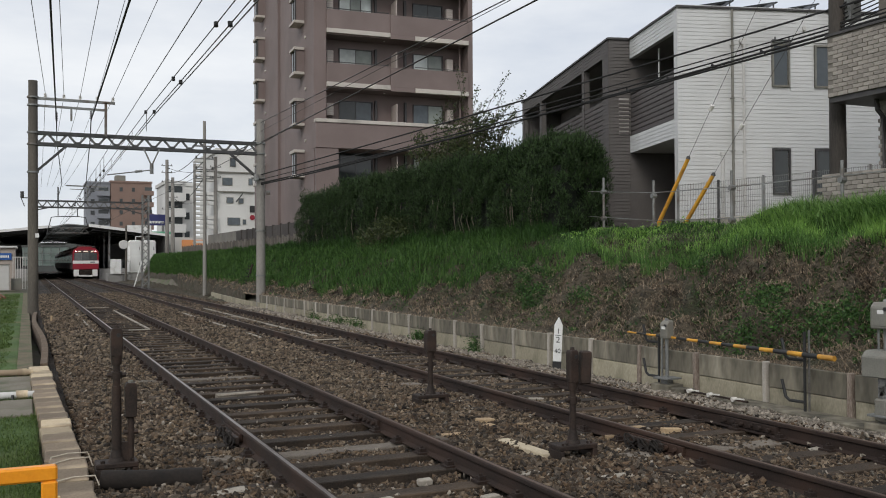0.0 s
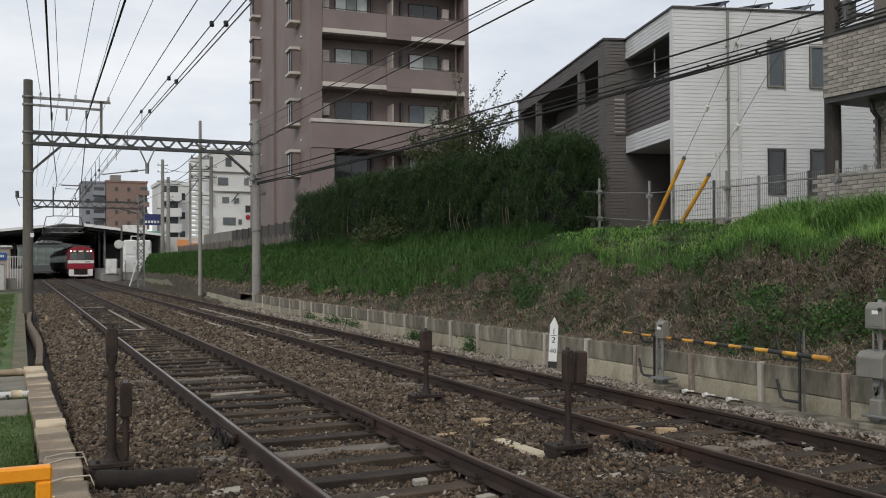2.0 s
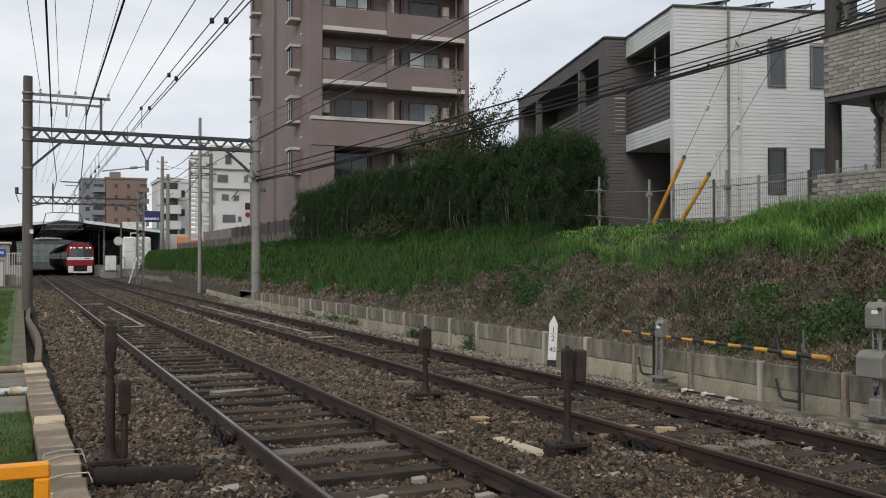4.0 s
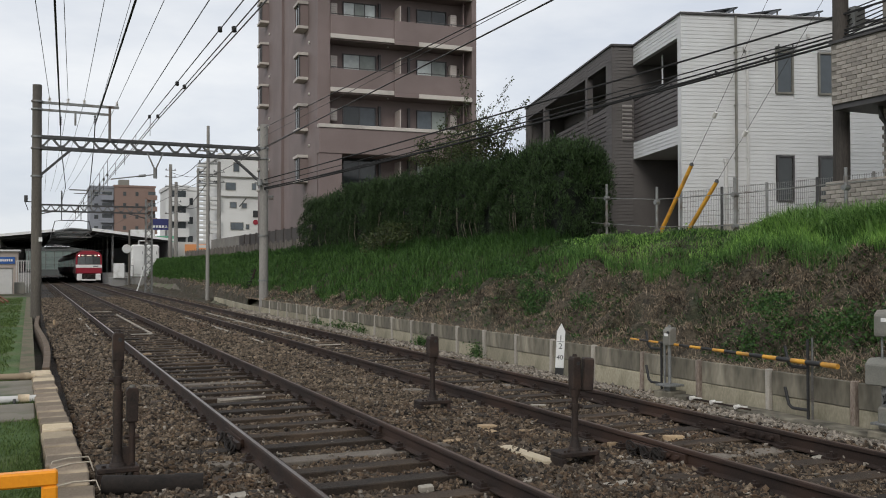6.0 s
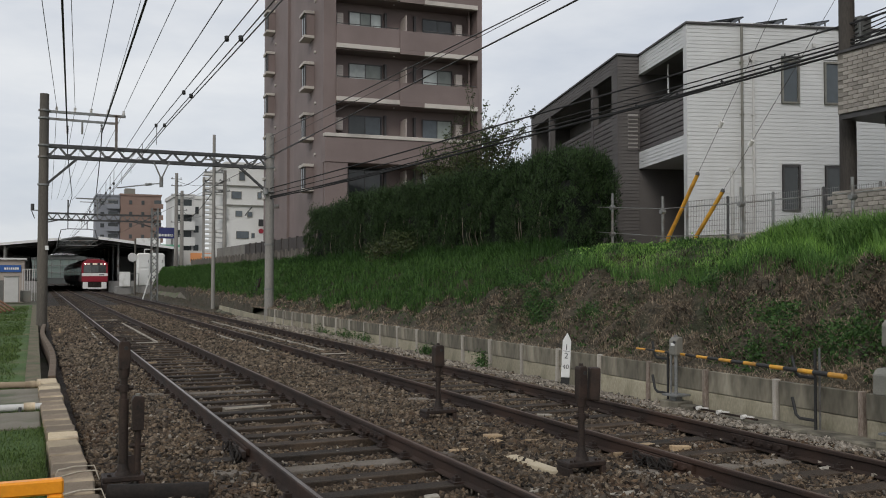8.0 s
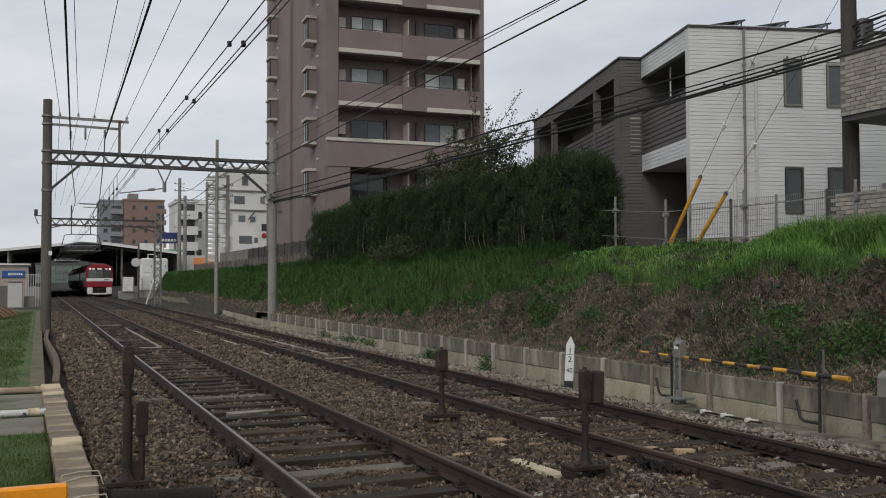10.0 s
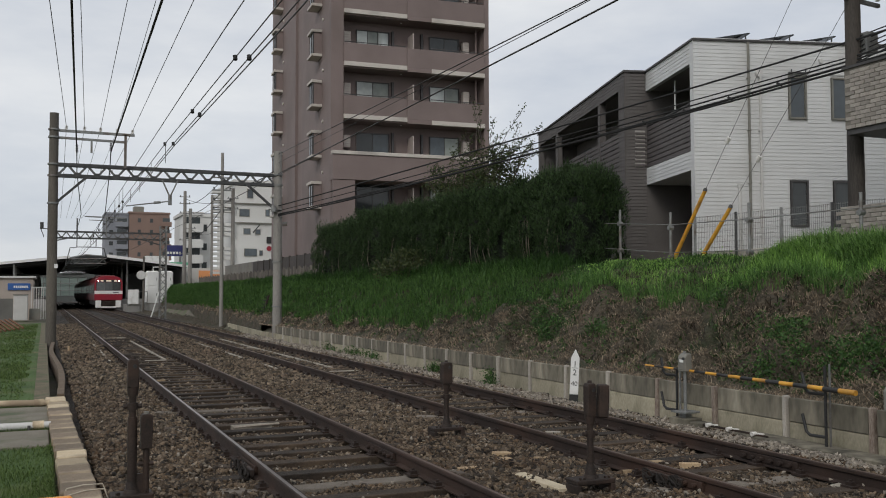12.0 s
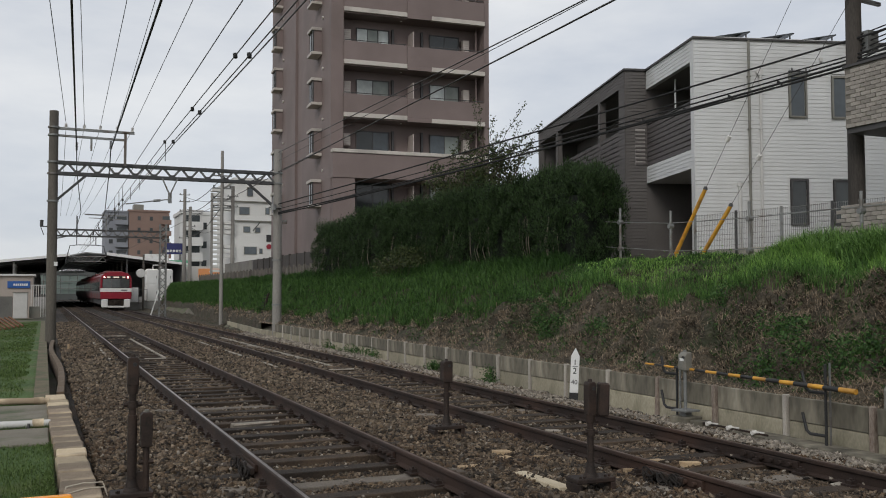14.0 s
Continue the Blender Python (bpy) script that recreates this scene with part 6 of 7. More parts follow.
HEDGE_SHADE = mat("hedge_inner_shade", (0.002, 0.004, 0.002), (0.006, 0.011, 0.004), 9, 0.9, 0, 1.0, 30, depth=0.05)
hs = random.Random(21)
for yy, w, hh in ((20.75, 2.0, 2.48), (22.0, 2.2, 2.70), (23.4, 1.8, 2.60), (24.9, 2.0, 2.46), (26.7, 2.3, 2.56), (28.9, 2.5, 2.64), (31.3, 2.8, 2.66), (33.9, 2.9, 2.74), (36.7, 3.1, 2.86), (39.7, 3.2, 2.62), (42.6, 3.2, 2.58)):
    hedge_shrub(yy, w * 1.06, hh, 13.05 + hs.uniform(-0.14, 0.14))
# a loose bush in front of the hedge
k = 60
cc = np.stack([11.9 + rng.normal(0, 0.3, k), 31.5 + rng.normal(0, 1.2, k), 2.5 + rng.uniform(0, 0.75, k)], -1)
t = thing("bush", "loose pale-stemmed bush before the hedge", "bush")
part("leaves", raw_mesh("leaves", leaf_cloud(cc, 45, (0.16, 0.22, 0.12), 0.11, 0.8), 4, TREE_LEAF), None, t)
g = Geo()
for i in range(16):
    g.tube((11.9 + rng.normal(0, 0.1), 31.5 + rng.normal(0, 0.5), 2.2), (11.9 + rng.normal(0, 0.4), 31.5 + rng.normal(0, 1.2), 3.1), 0.015, 0.006, 5)
part("stem", g, BARK, t)


def tree(x, y, z0, height, spread, shoots, label):
    """Trunk, limbs that fork twice, leaves set in clumps along them, whippy shoots on top."""
    t = thing("tree", label, "tree")
    g, pts = Geo(), []
    top = Vector((x, y, z0 + height * 0.45))
    g.path([(x, y, z0 - 0.2), (x + 0.05, y, z0 + height * 0.25), top], 0.11, 8)
    rr = random.Random(int(x * 10))
    for i in range(11):
        a = 2 * math.pi * i / 11 + rr.uniform(-0.2, 0.2)
        e = top + Vector((math.cos(a) * spread * rr.uniform(0.4, 1.0), math.sin(a) * spread * rr.uniform(0.4, 1.0), height * rr.uniform(0.05, 0.40)))
        s = Vector((x, y, z0 + height * rr.uniform(0.22, 0.45)))
        g.tube(s, e, 0.05, 0.018, 6)
        for j in range(6):
            f = s.lerp(e, rr.uniform(0.35, 1.0))
            h = f + Vector((rr.uniform(-0.6, 0.6), rr.uniform(-0.6, 0.6), rr.uniform(-0.05, 0.6)))
            g.tube(f, h, 0.014, 0.005, 5)
            pts += [f.lerp(h, q) for q in (0.3, 0.65, 1.0)]
    tips = []
    for i in range(shoots):
        s = top + Vector((rr.uniform(-0.5, 0.6) * spread, rr.uniform(-0.6, 0.6) * spread, height * rr.uniform(0.02, 0.2)))
        d = Vector((rr.uniform(-0.15, 0.75), rr.uniform(-0.7, 0.25), rr.uniform(0.6, 1.2)))
        e = s + d * rr.uniform(1.1, 2.3)
        mid = s.lerp(e, 0.55) + Vector((0, 0, 0.22))
        g.path([s, s.lerp(mid, 0.5) + Vector((0, 0, 0.05)), mid, e], 0.009, 5)
        tips += [s.lerp(mid, q) for q in (0.2, 0.45, 0.7, 1.0)] + [mid.lerp(e, q) for q in (0.2, 0.4, 0.6, 0.8, 1.0)]
    part("trunk", g, BARK, t, "dark bare branches")
    co = np.concatenate([leaf_cloud(np.array([tuple(p) for p in pts]), 26, (0.16, 0.16, 0.13), 0.10, 0.9), leaf_cloud(np.array([tuple(p) for p in tips]), 8, (0.07, 0.07, 0.06), 0.10, 0.8)])
    part("crown", raw_mesh("crown", co, 4, TREE_LEAF), None, t, "thin loose leaves")
    return t


tree(15.0, 30.0, TERRACE, 5.8, 1.25, 30, "loose leafy tree with whippy shoots behind the hedge")
tree(14.9, 33.2, TERRACE, 6.2, 1.45, 5, "olive-brown bushy tree behind the hedge")
# the far crest bushes and a hanging vine on the slope
k = 40
cc = np.stack([rng.uniform(12.0, 13.0, k), rng.uniform(14.8, 19.5, k), 2.34 + rng.uniform(0, 0.10, k)], -1)
tagged(new("bush", raw_mesh("bush", leaf_cloud(cc, 45, (0.2, 0.25, 0.10), 0.075, 0.7), 4, GRASS_BRIGHT)), "low leafy growth along the terrace edge", "bush", kind="stuff")

# --- overhead wires ---
def sagging(a, b, sag, n=14):
    a, b = Vector(a), Vector(b)
    return [a.lerp(b, k / n) - Vector((0, 0, 4 * sag * (k / n) * (1 - k / n))) for k in range(n + 1)]


def overhead(name, label, pts, r, category="wire", mat_=None):
    return tagged(part(name, Geo().path(pts, r, 6), mat_ or WIRE, None, label, smooth=60), category=category)


# feeders on the cross arm: at the portal, and how they run back over the camera
for (x0, z0), (x1, y1, z1), rad in (((0.63, 7.92), (0.10, 23.07, 7.85), 0.009), ((1.25, 7.92), (0.69, 22.8, 7.85), 0.008),
                                    ((1.80, 7.92), (1.515, 22.44, 7.85), 0.008), ((2.39, 7.92), (2.06, 22.18, 7.85), 0.007), ((2.93, 7.92), (2.745, 21.93, 7.85), 0.009)):
    d = 36.2 - y1
    end = (x0 + (x1 - x0) * 48 / d, 36.2 - 48, z0 + (z1 - z0) * 48 / d)
    overhead("feeder_wire", "thin feeder wire on the portal's cross arm", sagging((x0, 36.2, z0), end, 0.0), rad)
    overhead("feeder_wire", "thin feeder wire towards the station", sagging((x0, 36.2, z0), (x0 * 0.6 + 0.6, 72, 7.3), 0.35), rad)
for (x0, z0), (x1, y1, z1), rad in (((1.0, 6.95), (0.415, 19.1, 6.85), 0.022), ((2.17, 7.07), (1.82, 18.66, 6.90), 0.024)):
    d = 36.2 - y1
    overhead("feeder_cable", "thick dark feeder cable", sagging((x0, 36.2, z0), (x0 + (x1 - x0) * 46 / d, -9.8, z0 + (z1 - z0) * 46 / d), 0.0), rad, "cable", CABLE)
    overhead("feeder_cable", "dark feeder cable dropping to the track", [(x0, 36.2, z0), (x0 + 0.05, 37.5, z0 - 0.5), (x0 + 0.7, 52, 6.0), (x0 + 0.9, 71, 5.8)], rad * 0.8, "cable", CABLE)
    g = Geo()
    insulator(g, (x0, 36.2, z0 + 0.05), 5, 0.055, 0.06)
    tagged(part("insulator", g, STEEL_DARK, None, "dark insulator string under the cross arm"), category="insulator")
# catenary of the near track: messenger and contact wires
near_wires = (((15.7, 6.29), (31.9, 6.10), 0.011), ((14.68, 5.57), (24.05, 5.59), 0.010), ((12.13, 5.20), (21.97, 5.27), 0.011), ((13.57, 5.31), (22.38, 5.345), 0.010))
for (ya, za), (yb, zb), rad in near_wires:
    s = (zb - za) / (yb - ya)
    pts = [(2.72, -8, za + s * 0.25 * (-8 - ya)), (2.72, ya, za), (2.72, yb, zb), (2.75, 36.5, zb - 0.08), (2.9, 60, zb - 0.15), (2.75, 112, 5.0)]
    w = overhead("catenary_wire", "overhead line above the track", pts, rad)
for y, z in ((14.68, 5.57), (13.57, 5.31), (19.31, 5.557), (18.33, 5.312), (24.05, 5.59), (22.38, 5.345)):
    tagged(part("wire_clamp", Geo().tube((2.72, y, z - 0.035), (2.72, y + 0.02, z + 0.035), 0.036, n=10), CABLE, None, "round black clamp on the overhead wires", smooth=50), category="clamp")
for k in range(4):
    y = 24 + 3.4 * k
    tagged(part("dropper", Geo().tube((2.73, y, 5.1 - 0.015 * k), (2.73, y, 5.62 - 0.05 * k), 0.008, n=5), WIRE, None, "thin dropper between the overhead wires"), category="dropper")
overhead("catenary_wire", "overhead line above the far track", [(6.22, 22, 5.3), (6.22, 36.6, 5.25), (6.22, 72, 5.3), (6.22, 112, 5.2)], 0.010)
tagged(part("pull_off_arm", Geo().tube((4.34, 36.5, 5.35), (2.75, 36.6, 5.12), 0.022, n=8).tube((4.0, 36.5, 5.30), (3.75, 36.52, 5.27), 0.05, n=10), STEEL, None, "pull-off arm with insulator under the portal"), category="bracket")
for k, y in enumerate((38.5, 40.5, 43, 47, 51, 56, 62, 66)):
    tagged(part("dropper", Geo().tube((2.78, y, 5.02), (2.78, y, 6.02 - 0.012 * (y - 36)), 0.011, n=5).tube((2.78, y, 5.4), (2.78, y, 5.5), 0.04, n=8), WIRE, None, "dropper with clamp between the overhead wires"), category="dropper")
for a, b in (((9.04, 52.3, 8.2), (13.3, 99, 11.2)), ((9.04, 52.3, 7.5), (13.3, 99, 10.2)), ((13.3, 99, 10.5), (16.6, 90, 10.2)), ((14.2, 101.4, 8.8), (18.0, 110, 9.0)), ((9.04, 52.3, 6.6), (14.2, 101.4, 7.8)), ((8.6, 37, 6.9), (9.04, 52.3, 8.3)), ((13.3, 99, 11.7), (16.6, 90, 11.0))):
    overhead("service_wire", "slack service wire between the slim masts", sagging(a, b, 0.5), 0.022, "wire", CABLE)
# line along the wall side
overhead("feeder_wire", "thin wire along the wall side", [(8.6, 36.9, 6.66), (8.5, 14.66, 6.59), (8.42, -8, 6.6)], 0.017)
overhead("feeder_wire", "thin wire along the wall side", [(8.6, 36.9, 7.45), (9.3, 17.4, 7.39), (10.2, -8, 7.4)], 0.014)
overhead("feeder_wire", "thin wire along the wall side", [(8.6, 36.9, 7.1), (8.95, 17.0, 7.12), (9.4, -8, 7.2)], 0.008)
# cables from the pale mast to the utility pole
for z0, z1, sag, rad in ((4.95, 6.30, 0.14, 0.026), (4.99, 6.38, 0.10, 0.018), (5.02, 6.22, 0.12, 0.024), (5.15, 6.45, 0.05, 0.014), (5.35, 6.76, 0.05, 0.022)):
    overhead("cable", "black cable slung from mast to utility pole", sagging((8.6, 36.8, z0), (14.50, 13.25, z1), sag, 18) + [Vector((14.62, -6, z1 + 0.25))], rad, "cable", CABLE)
for s in (0.72, 0.78, 0.83, 0.88, 0.93):
    p = Vector((8.6, 36.8, 4.95)).lerp(Vector((14.50, 13.25, 6.30)), s) - Vector((0, 0, 4 * 0.14 * s * (1 - s)))
    tagged(part("cable_clip", Geo().tube(p - Vector((0, 0.06, 0.02)), p + Vector((0, 0.06, 0.05)), 0.028, n=8), CABLE, None, "small black clip on the cables"), category="clip")
# tangled leads at the utility pole
for k in range(6):
    g = Geo().path([(14.5, 13.3, 6.3 + 0.1 * k), (14.9 + 0.1 * k, 12.6, 6.6 + 0.12 * k), (15.2, 12.0, 6.9 - 0.1 * k), (15.6, 11.4, 6.5 + 0.1 * k)], 0.014, 5)
    part("lead", g, CABLE, upole, "loose black lead", smooth=60)


# --- slim masts on the wall side ---
def line_mast(x, y, z0, top, r, arms, label):
    t = thing("line_mast", label, "mast", group="line masts")
    part("pole", Geo().tube((x, y, z0), (x, y, top), r, r * 0.75, 10), POLE_CONC, t, smooth=40)
    for i, z in enumerate(arms):
        a = part("arm", Geo().bar((x - 0.55, y, z), (x + 0.55, y, z), 0.07), STEEL, t)
        for dx in (-0.45, 0.45):
            g = Geo()
            insulator(g, (x + dx, y, z + 0.04), 3, 0.06)
            part("insulator", g, STEEL_DARK, a)
    return t


line_mast(9.04, 52.3, 0, 9.7, 0.11, (7.0, 7.6, 8.3, 6.5), "slim grey mast with short cross arms")
line_mast(13.3, 99, TERRACE - 0.2, 12.5, 0.21, (10.2, 11.2, 11.9, 7.4, 6.0), "slim grey mast near the station")
line_mast(14.2, 101.4, TERRACE - 0.2, 10.9, 0.22, (8.8, 7.8), "slim grey mast near the station")
line_mast(16.6, 90, 2, 12.0, 0.22, (10, 11), "grey utility mast before the white flats")
mp = thing("short_mast", "dark slanting iron post on the slope", "post")
part("post", Geo().tube((9.1, 42.3, 0.6), (9.45, 42.2, 1.75), 0.05, n=8), IRON_BROWN, mp)
for k in range(6):
    part("rung", Geo().tube((9.1 + 0.05 * k - 0.1, 42.2, 0.85 + 0.16 * k), (9.1 + 0.05 * k + 0.16, 42.2, 0.9 + 0.16 * k), 0.02, n=6), BLACK, mp)

# --- crest fence and wall towards the station ---
FENCE_W = mat("weathered_fence", (0.085, 0.072, 0.062), (0.16, 0.14, 0.12), 2, 0.9, 0, 0.3, 20, spread=0.25)
crest = thing("board_fence", "weathered dark board fence along the crest", "fence")
for k in range(124):
    y = 44.2 + 0.31 * k
    part("board", Geo().box(12.35, 12.40, y, y + 0.20 + 0.05 * math.sin(k * 2.3), TERRACE - 0.5, TERRACE + 0.72 + 0.07 * math.sin(k * 1.7)), FENCE_W, crest)
tagged(part("block_wall", Geo().box(13.6, 13.8, 63.5, 77.0, TERRACE - 0.2, 4.08), mat("grey_block", (0.13, 0.12, 0.105), (0.23, 0.215, 0.19), 0.8, 0.9, 0, 0.2, 20, (0.20, 0.19, 0.175, 0.3)), None, "grey concrete block wall behind the crest", kind="structure"), category="wall")
yard_fence = thing("panel_fence", "dark brown sheet-panel fence behind the crest", "fence")
PANEL = mat("panel_brown", (0.030, 0.024, 0.021), (0.060, 0.050, 0.044), 2, 0.7, 0, 0.2, 20, spread=0.2)
for k in range(10):
    y = 45.4 + 1.7 * k
    part("panel", Geo().box(12.86, 12.90, y + 0.04, y + 1.66, TERRACE - 0.1, 3.93), PANEL, yard_fence)
    part("post", Geo().box(12.82, 12.94, y - 0.04, y + 0.04, TERRACE - 0.1, 3.98), PANEL, yard_fence)

# --- station ---
ROOF_UNDER = mat("canopy_underside", (0.05, 0.05, 0.05), (0.085, 0.085, 0.083), 0.5, 0.8, 0, 0.1, 10)
FASCIA = mat("canopy_fascia", (0.62, 0.62, 0.60), (0.74, 0.74, 0.72), 0.8, 0.5, 0, 0.05, 20)
PLATFORM = mat("platform", (0.20, 0.195, 0.185), (0.30, 0.29, 0.275), 0.8, 0.9, 0, 0.2, 20)
# Far wall colour lowered to stand in for the darkness under the roofs.
FAR_END_SHADE = mat("far_end_shade", (0.06, 0.065, 0.062), (0.10, 0.105, 0.10), 0.3, 0.8, 0, 0.1, 10)
station = thing("station_canopy", "dark platform canopy with white fascia over the tracks", "station canopy")
Y0, Y1 = 113.0, 196.0
rf = part("roof", Geo().prism([(6.6, 6.05), (15.6, 4.95), (15.6, 5.10), (6.6, 6.30)], Matrix.Translation((0, Y0, 0)), Y1 - Y0), ROOF_UNDER, station)
part("fascia", Geo().prism([(6.55, 6.02), (15.6, 4.92), (15.6, 5.20), (6.55, 6.36)], Matrix.Translation((0, Y0 - 0.2, 0)), 0.18), FASCIA, rf, "white roof edge")
rf = part("roof", Geo().prism([(2.6, 5.90), (-16, 3.85), (-16, 4.0), (2.6, 6.1)], Matrix.Translation((0, Y0, 0)), Y1 - Y0), ROOF_UNDER, station)
part("fascia", Geo().prism([(2.6, 5.86), (-16, 3.80), (-16, 4.06), (2.6, 6.16)], Matrix.Translation((0, Y0 - 0.2, 0)), 0.18), FASCIA, rf, "white roof edge")
part("middle_roof", Geo().prism([(2.6, 5.95), (4.4, 6.35), (6.6, 6.2), (6.6, 6.3), (4.4, 6.47), (2.6, 6.1)], Matrix.Translation((0, Y0 + 3, 0)), 78), leaf_mat("translucent_roof", (0.30, 0.31, 0.31), (0.38, 0.39, 0.38), 0.7, 0.45), station, "grey panel roof over the tracks")
for k in range(10):
    y = Y0 + 2 + 8 * k
    f = part("roof_truss", Geo().bar((2.6, y, 5.35), (6.6, y, 5.35), 0.10).bar((2.6, y, 5.9), (6.6, y, 5.95), 0.10), STEEL, station)
    g = Geo()
    for i in range(5):
        g.bar((2.6 + 0.8 * i, y, 5.38), (3.0 + 0.8 * i, y, 5.9), 0.06).bar((3.0 + 0.8 * i, y, 5.9), (3.4 + 0.8 * i, y, 5.38), 0.06)
    part("web", g, STEEL, f)
    for x, z in ((8.9, 5.7), (13.0, 5.15), (1.0, 5.65), (-3.2, 5.15)):
        part("column", Geo().bar((x, y, 0), (x, y, z), 0.2), PAINT_WHITE if x < 0 else STEEL, station)
    part("cross_beam", Geo().bar((7.0, y, 5.75), (15, y, 4.85), 0.14, 0.2).bar((2.0, y, 5.6), (-10, y, 4.25), 0.14, 0.2), STEEL_DARK, station)
part("far_end", Geo().box(-16, 16, 229, 229.5, -0.1, 1.4).box(-16, 16, 229, 229.5, 5.6, 6.6).box(-16, -2, 229, 229.5, 1.4, 5.6).box(9, 16, 229, 229.5, 1.4, 5.6), FAR_END_SHADE, station, "grey far end of the station")
part("end_glazing", Geo().box(-2, 9, 229.2, 229.3, 1.4, 5.6), leaf_mat("end_glass", (0.30, 0.36, 0.33), (0.34, 0.40, 0.37), 0.5, 0.5), station, "dull greenish glazing")
for k in range(7):
    part("end_post", Geo().bar((-2 + 1.8 * k, 228.8, 1.3), (-2 + 1.8 * k, 228.8, 5.7), 0.14), STEEL, station)
part("end_rail", Geo().bar((-2, 228.7, 2.6), (9, 228.7, 2.6), 0.12).bar((-2, 228.7, 4.2), (9, 228.7, 4.2), 0.12), STEEL, station)
for x0, x1 in ((7.75, 15.0), (-9.0, 1.2)):
    tagged(part("platform", Geo().box(x0, x1, Y0 + 1, Y1, -0.2, 1.15).box(x0 - 0.06 if x0 > 0 else x0, x1 if x0 > 0 else x1 + 0.06, Y0 + 1, Y1, 1.15, 1.22), PLATFORM, None, "grey concrete station platform", kind="structure"), category="platform")
# Grey darkened for the dim space under the canopy.
STATION_DIM = mat("station_shade_grey", (0.08, 0.08, 0.078), (0.14, 0.14, 0.135), 0.6, 0.8)
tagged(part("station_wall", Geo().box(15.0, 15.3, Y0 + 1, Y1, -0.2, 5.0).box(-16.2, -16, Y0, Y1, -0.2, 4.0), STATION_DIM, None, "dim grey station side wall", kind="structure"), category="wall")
# Added backdrop boxes: their dark grey stands in for shade beneath the roof.
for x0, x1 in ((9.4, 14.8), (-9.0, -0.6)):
    tagged(part("platform_backdrop", Geo().box(x0, x1, Y0 + 12, Y1 - 4, 1.2, 4.3), STATION_DIM, None, "added dark backdrop box for the shade under the canopy", kind="structure"), category="building")
# fittings at the platform end
end = thing("platform_gate", "white panel and grey gate at the platform end", "gate")
part("panel", Geo().box(7.85, 8.9, 100.0, 100.12, 0.75, 2.25), PAINT_WHITE, end, bevel=0.02)
g = Geo()
for x in (8.95, 9.35, 9.75):
    g.bar((x, 100, 0.1), (x, 100, 2.1), 0.07)
g.bar((8.95, 100, 2.05), (9.75, 100, 2.05), 0.06).bar((8.95, 100, 0.9), (9.75, 100, 0.9), 0.06)
part("gate", g, STEEL, end)
part("footing", Geo().box(7.7, 12.5, 100.2, 104, -0.1, 0.75), PLATFORM, end)
mirror = thing("mirror_post", "round white mirror on a dark post", "mirror")
part("post", Geo().tube((8.97, 95.7, -0.1), (8.97, 95.7, 5.5), 0.10, 0.09, 10), POLE_DARK, mirror, smooth=40)
part("disc", Geo().tube((8.72, 95.6, 3.65), (8.72, 95.5, 3.65), 0.44, 0.41, 24), PIPE_W, mirror, "white disc", smooth=40)
part("arm", Geo().bar((8.72, 95.62, 3.65), (8.97, 95.7, 3.65), 0.06), STEEL, mirror)
for x0, x1 in ((9.65, 11.0), (11.05, 12.4)):
    t = thing("equipment_cabinet", "tall white equipment cabinet at the platform end", "cabinet", group="white cabinets")
    part("body", Geo().box(x0, x1, 100.5, 101.8, 0.75, 4.2), PAINT_WHITE, t, bevel=0.18)
    part("plinth", Geo().box(x0, x1, 100.5, 101.8, 0.6, 0.85), GREY_BOX, t)
    for z in (1.1, 2.7):
        part("door", Geo().box(x0 + 0.15, x1 - 0.15, 100.46, 100.5, z, z + 1.4), FASCIA, t, bevel=0.01)
        part("handle", Geo().box(x1 - 0.3, x1 - 0.26, 100.42, 100.46, z + 0.5, z + 0.8), STEEL_DARK, t)
pipe = thing("vent_hoop", "white pipe hoop above the cabinets", "pipe")
part("hoop", Geo().path([(10.4, 100.9, 4.1), (10.4, 100.9, 4.6), (11.2, 100.9, 4.6), (11.2, 100.9, 4.1)], 0.07), PAINT_WHITE, pipe)
# office hut and boxes on the grass side
BEIGE_W = mat("beige_wall", (0.34, 0.29, 0.25), (0.42, 0.365, 0.32), 0.8, 0.8, 0, 0.1, 20)
hut = thing("station_hut", "low beige station hut with a blue sign", "hut")
part("wall", Geo().box(-9.0, -0.75, 74.0, 82, -0.1, 3.0), BEIGE_W, hut)
part("roof", Geo().box(-9.2, -0.6, 73.8, 82.2, 3.0, 3.12), FASCIA, hut)
sg = part("sign", Geo().box(-2.45, -0.95, 73.90, 73.98, 2.10, 2.60), mat("sign_blue", (0.02, 0.09, 0.30), (0.03, 0.11, 0.36), 2, 0.5), hut, "blue sign with white bars", 0.01)
for k in range(7):
    part("bar", Geo().box(-2.05 + 0.14 * k, -1.95 + 0.14 * k, 73.88, 73.90, 2.27, 2.43), PAINT_WHITE, sg)
cab = thing("equipment_cabinet", "grey-white cabinet beside the hut", "cabinet")
part("body", Geo().box(-1.95, -1.05, 70.5, 71.4, 0.0, 1.75), PIPE_W, cab, bevel=0.03)
part("lid", Geo().box(-2.0, -1.0, 70.45, 71.45, 1.75, 1.82), GREY_BOX, cab)
part("low_box", Geo().box(-0.95, -0.25, 71.0, 71.6, 0.0, 0.8), GREY_BOX, cab, bevel=0.02)
fn = thing("railing", "pale railing beside the hut", "railing")
for k in range(7):
    part("upright", Geo().bar((-0.85 + 0.16 * k, 73.2, 0), (-0.85 + 0.16 * k, 73.2, 2.3), 0.05), PIPE_W, fn)
part("top_rail", Geo().bar((-0.9, 73.2, 2.3), (0.2, 73.2, 2.3), 0.06), PIPE_W, fn)
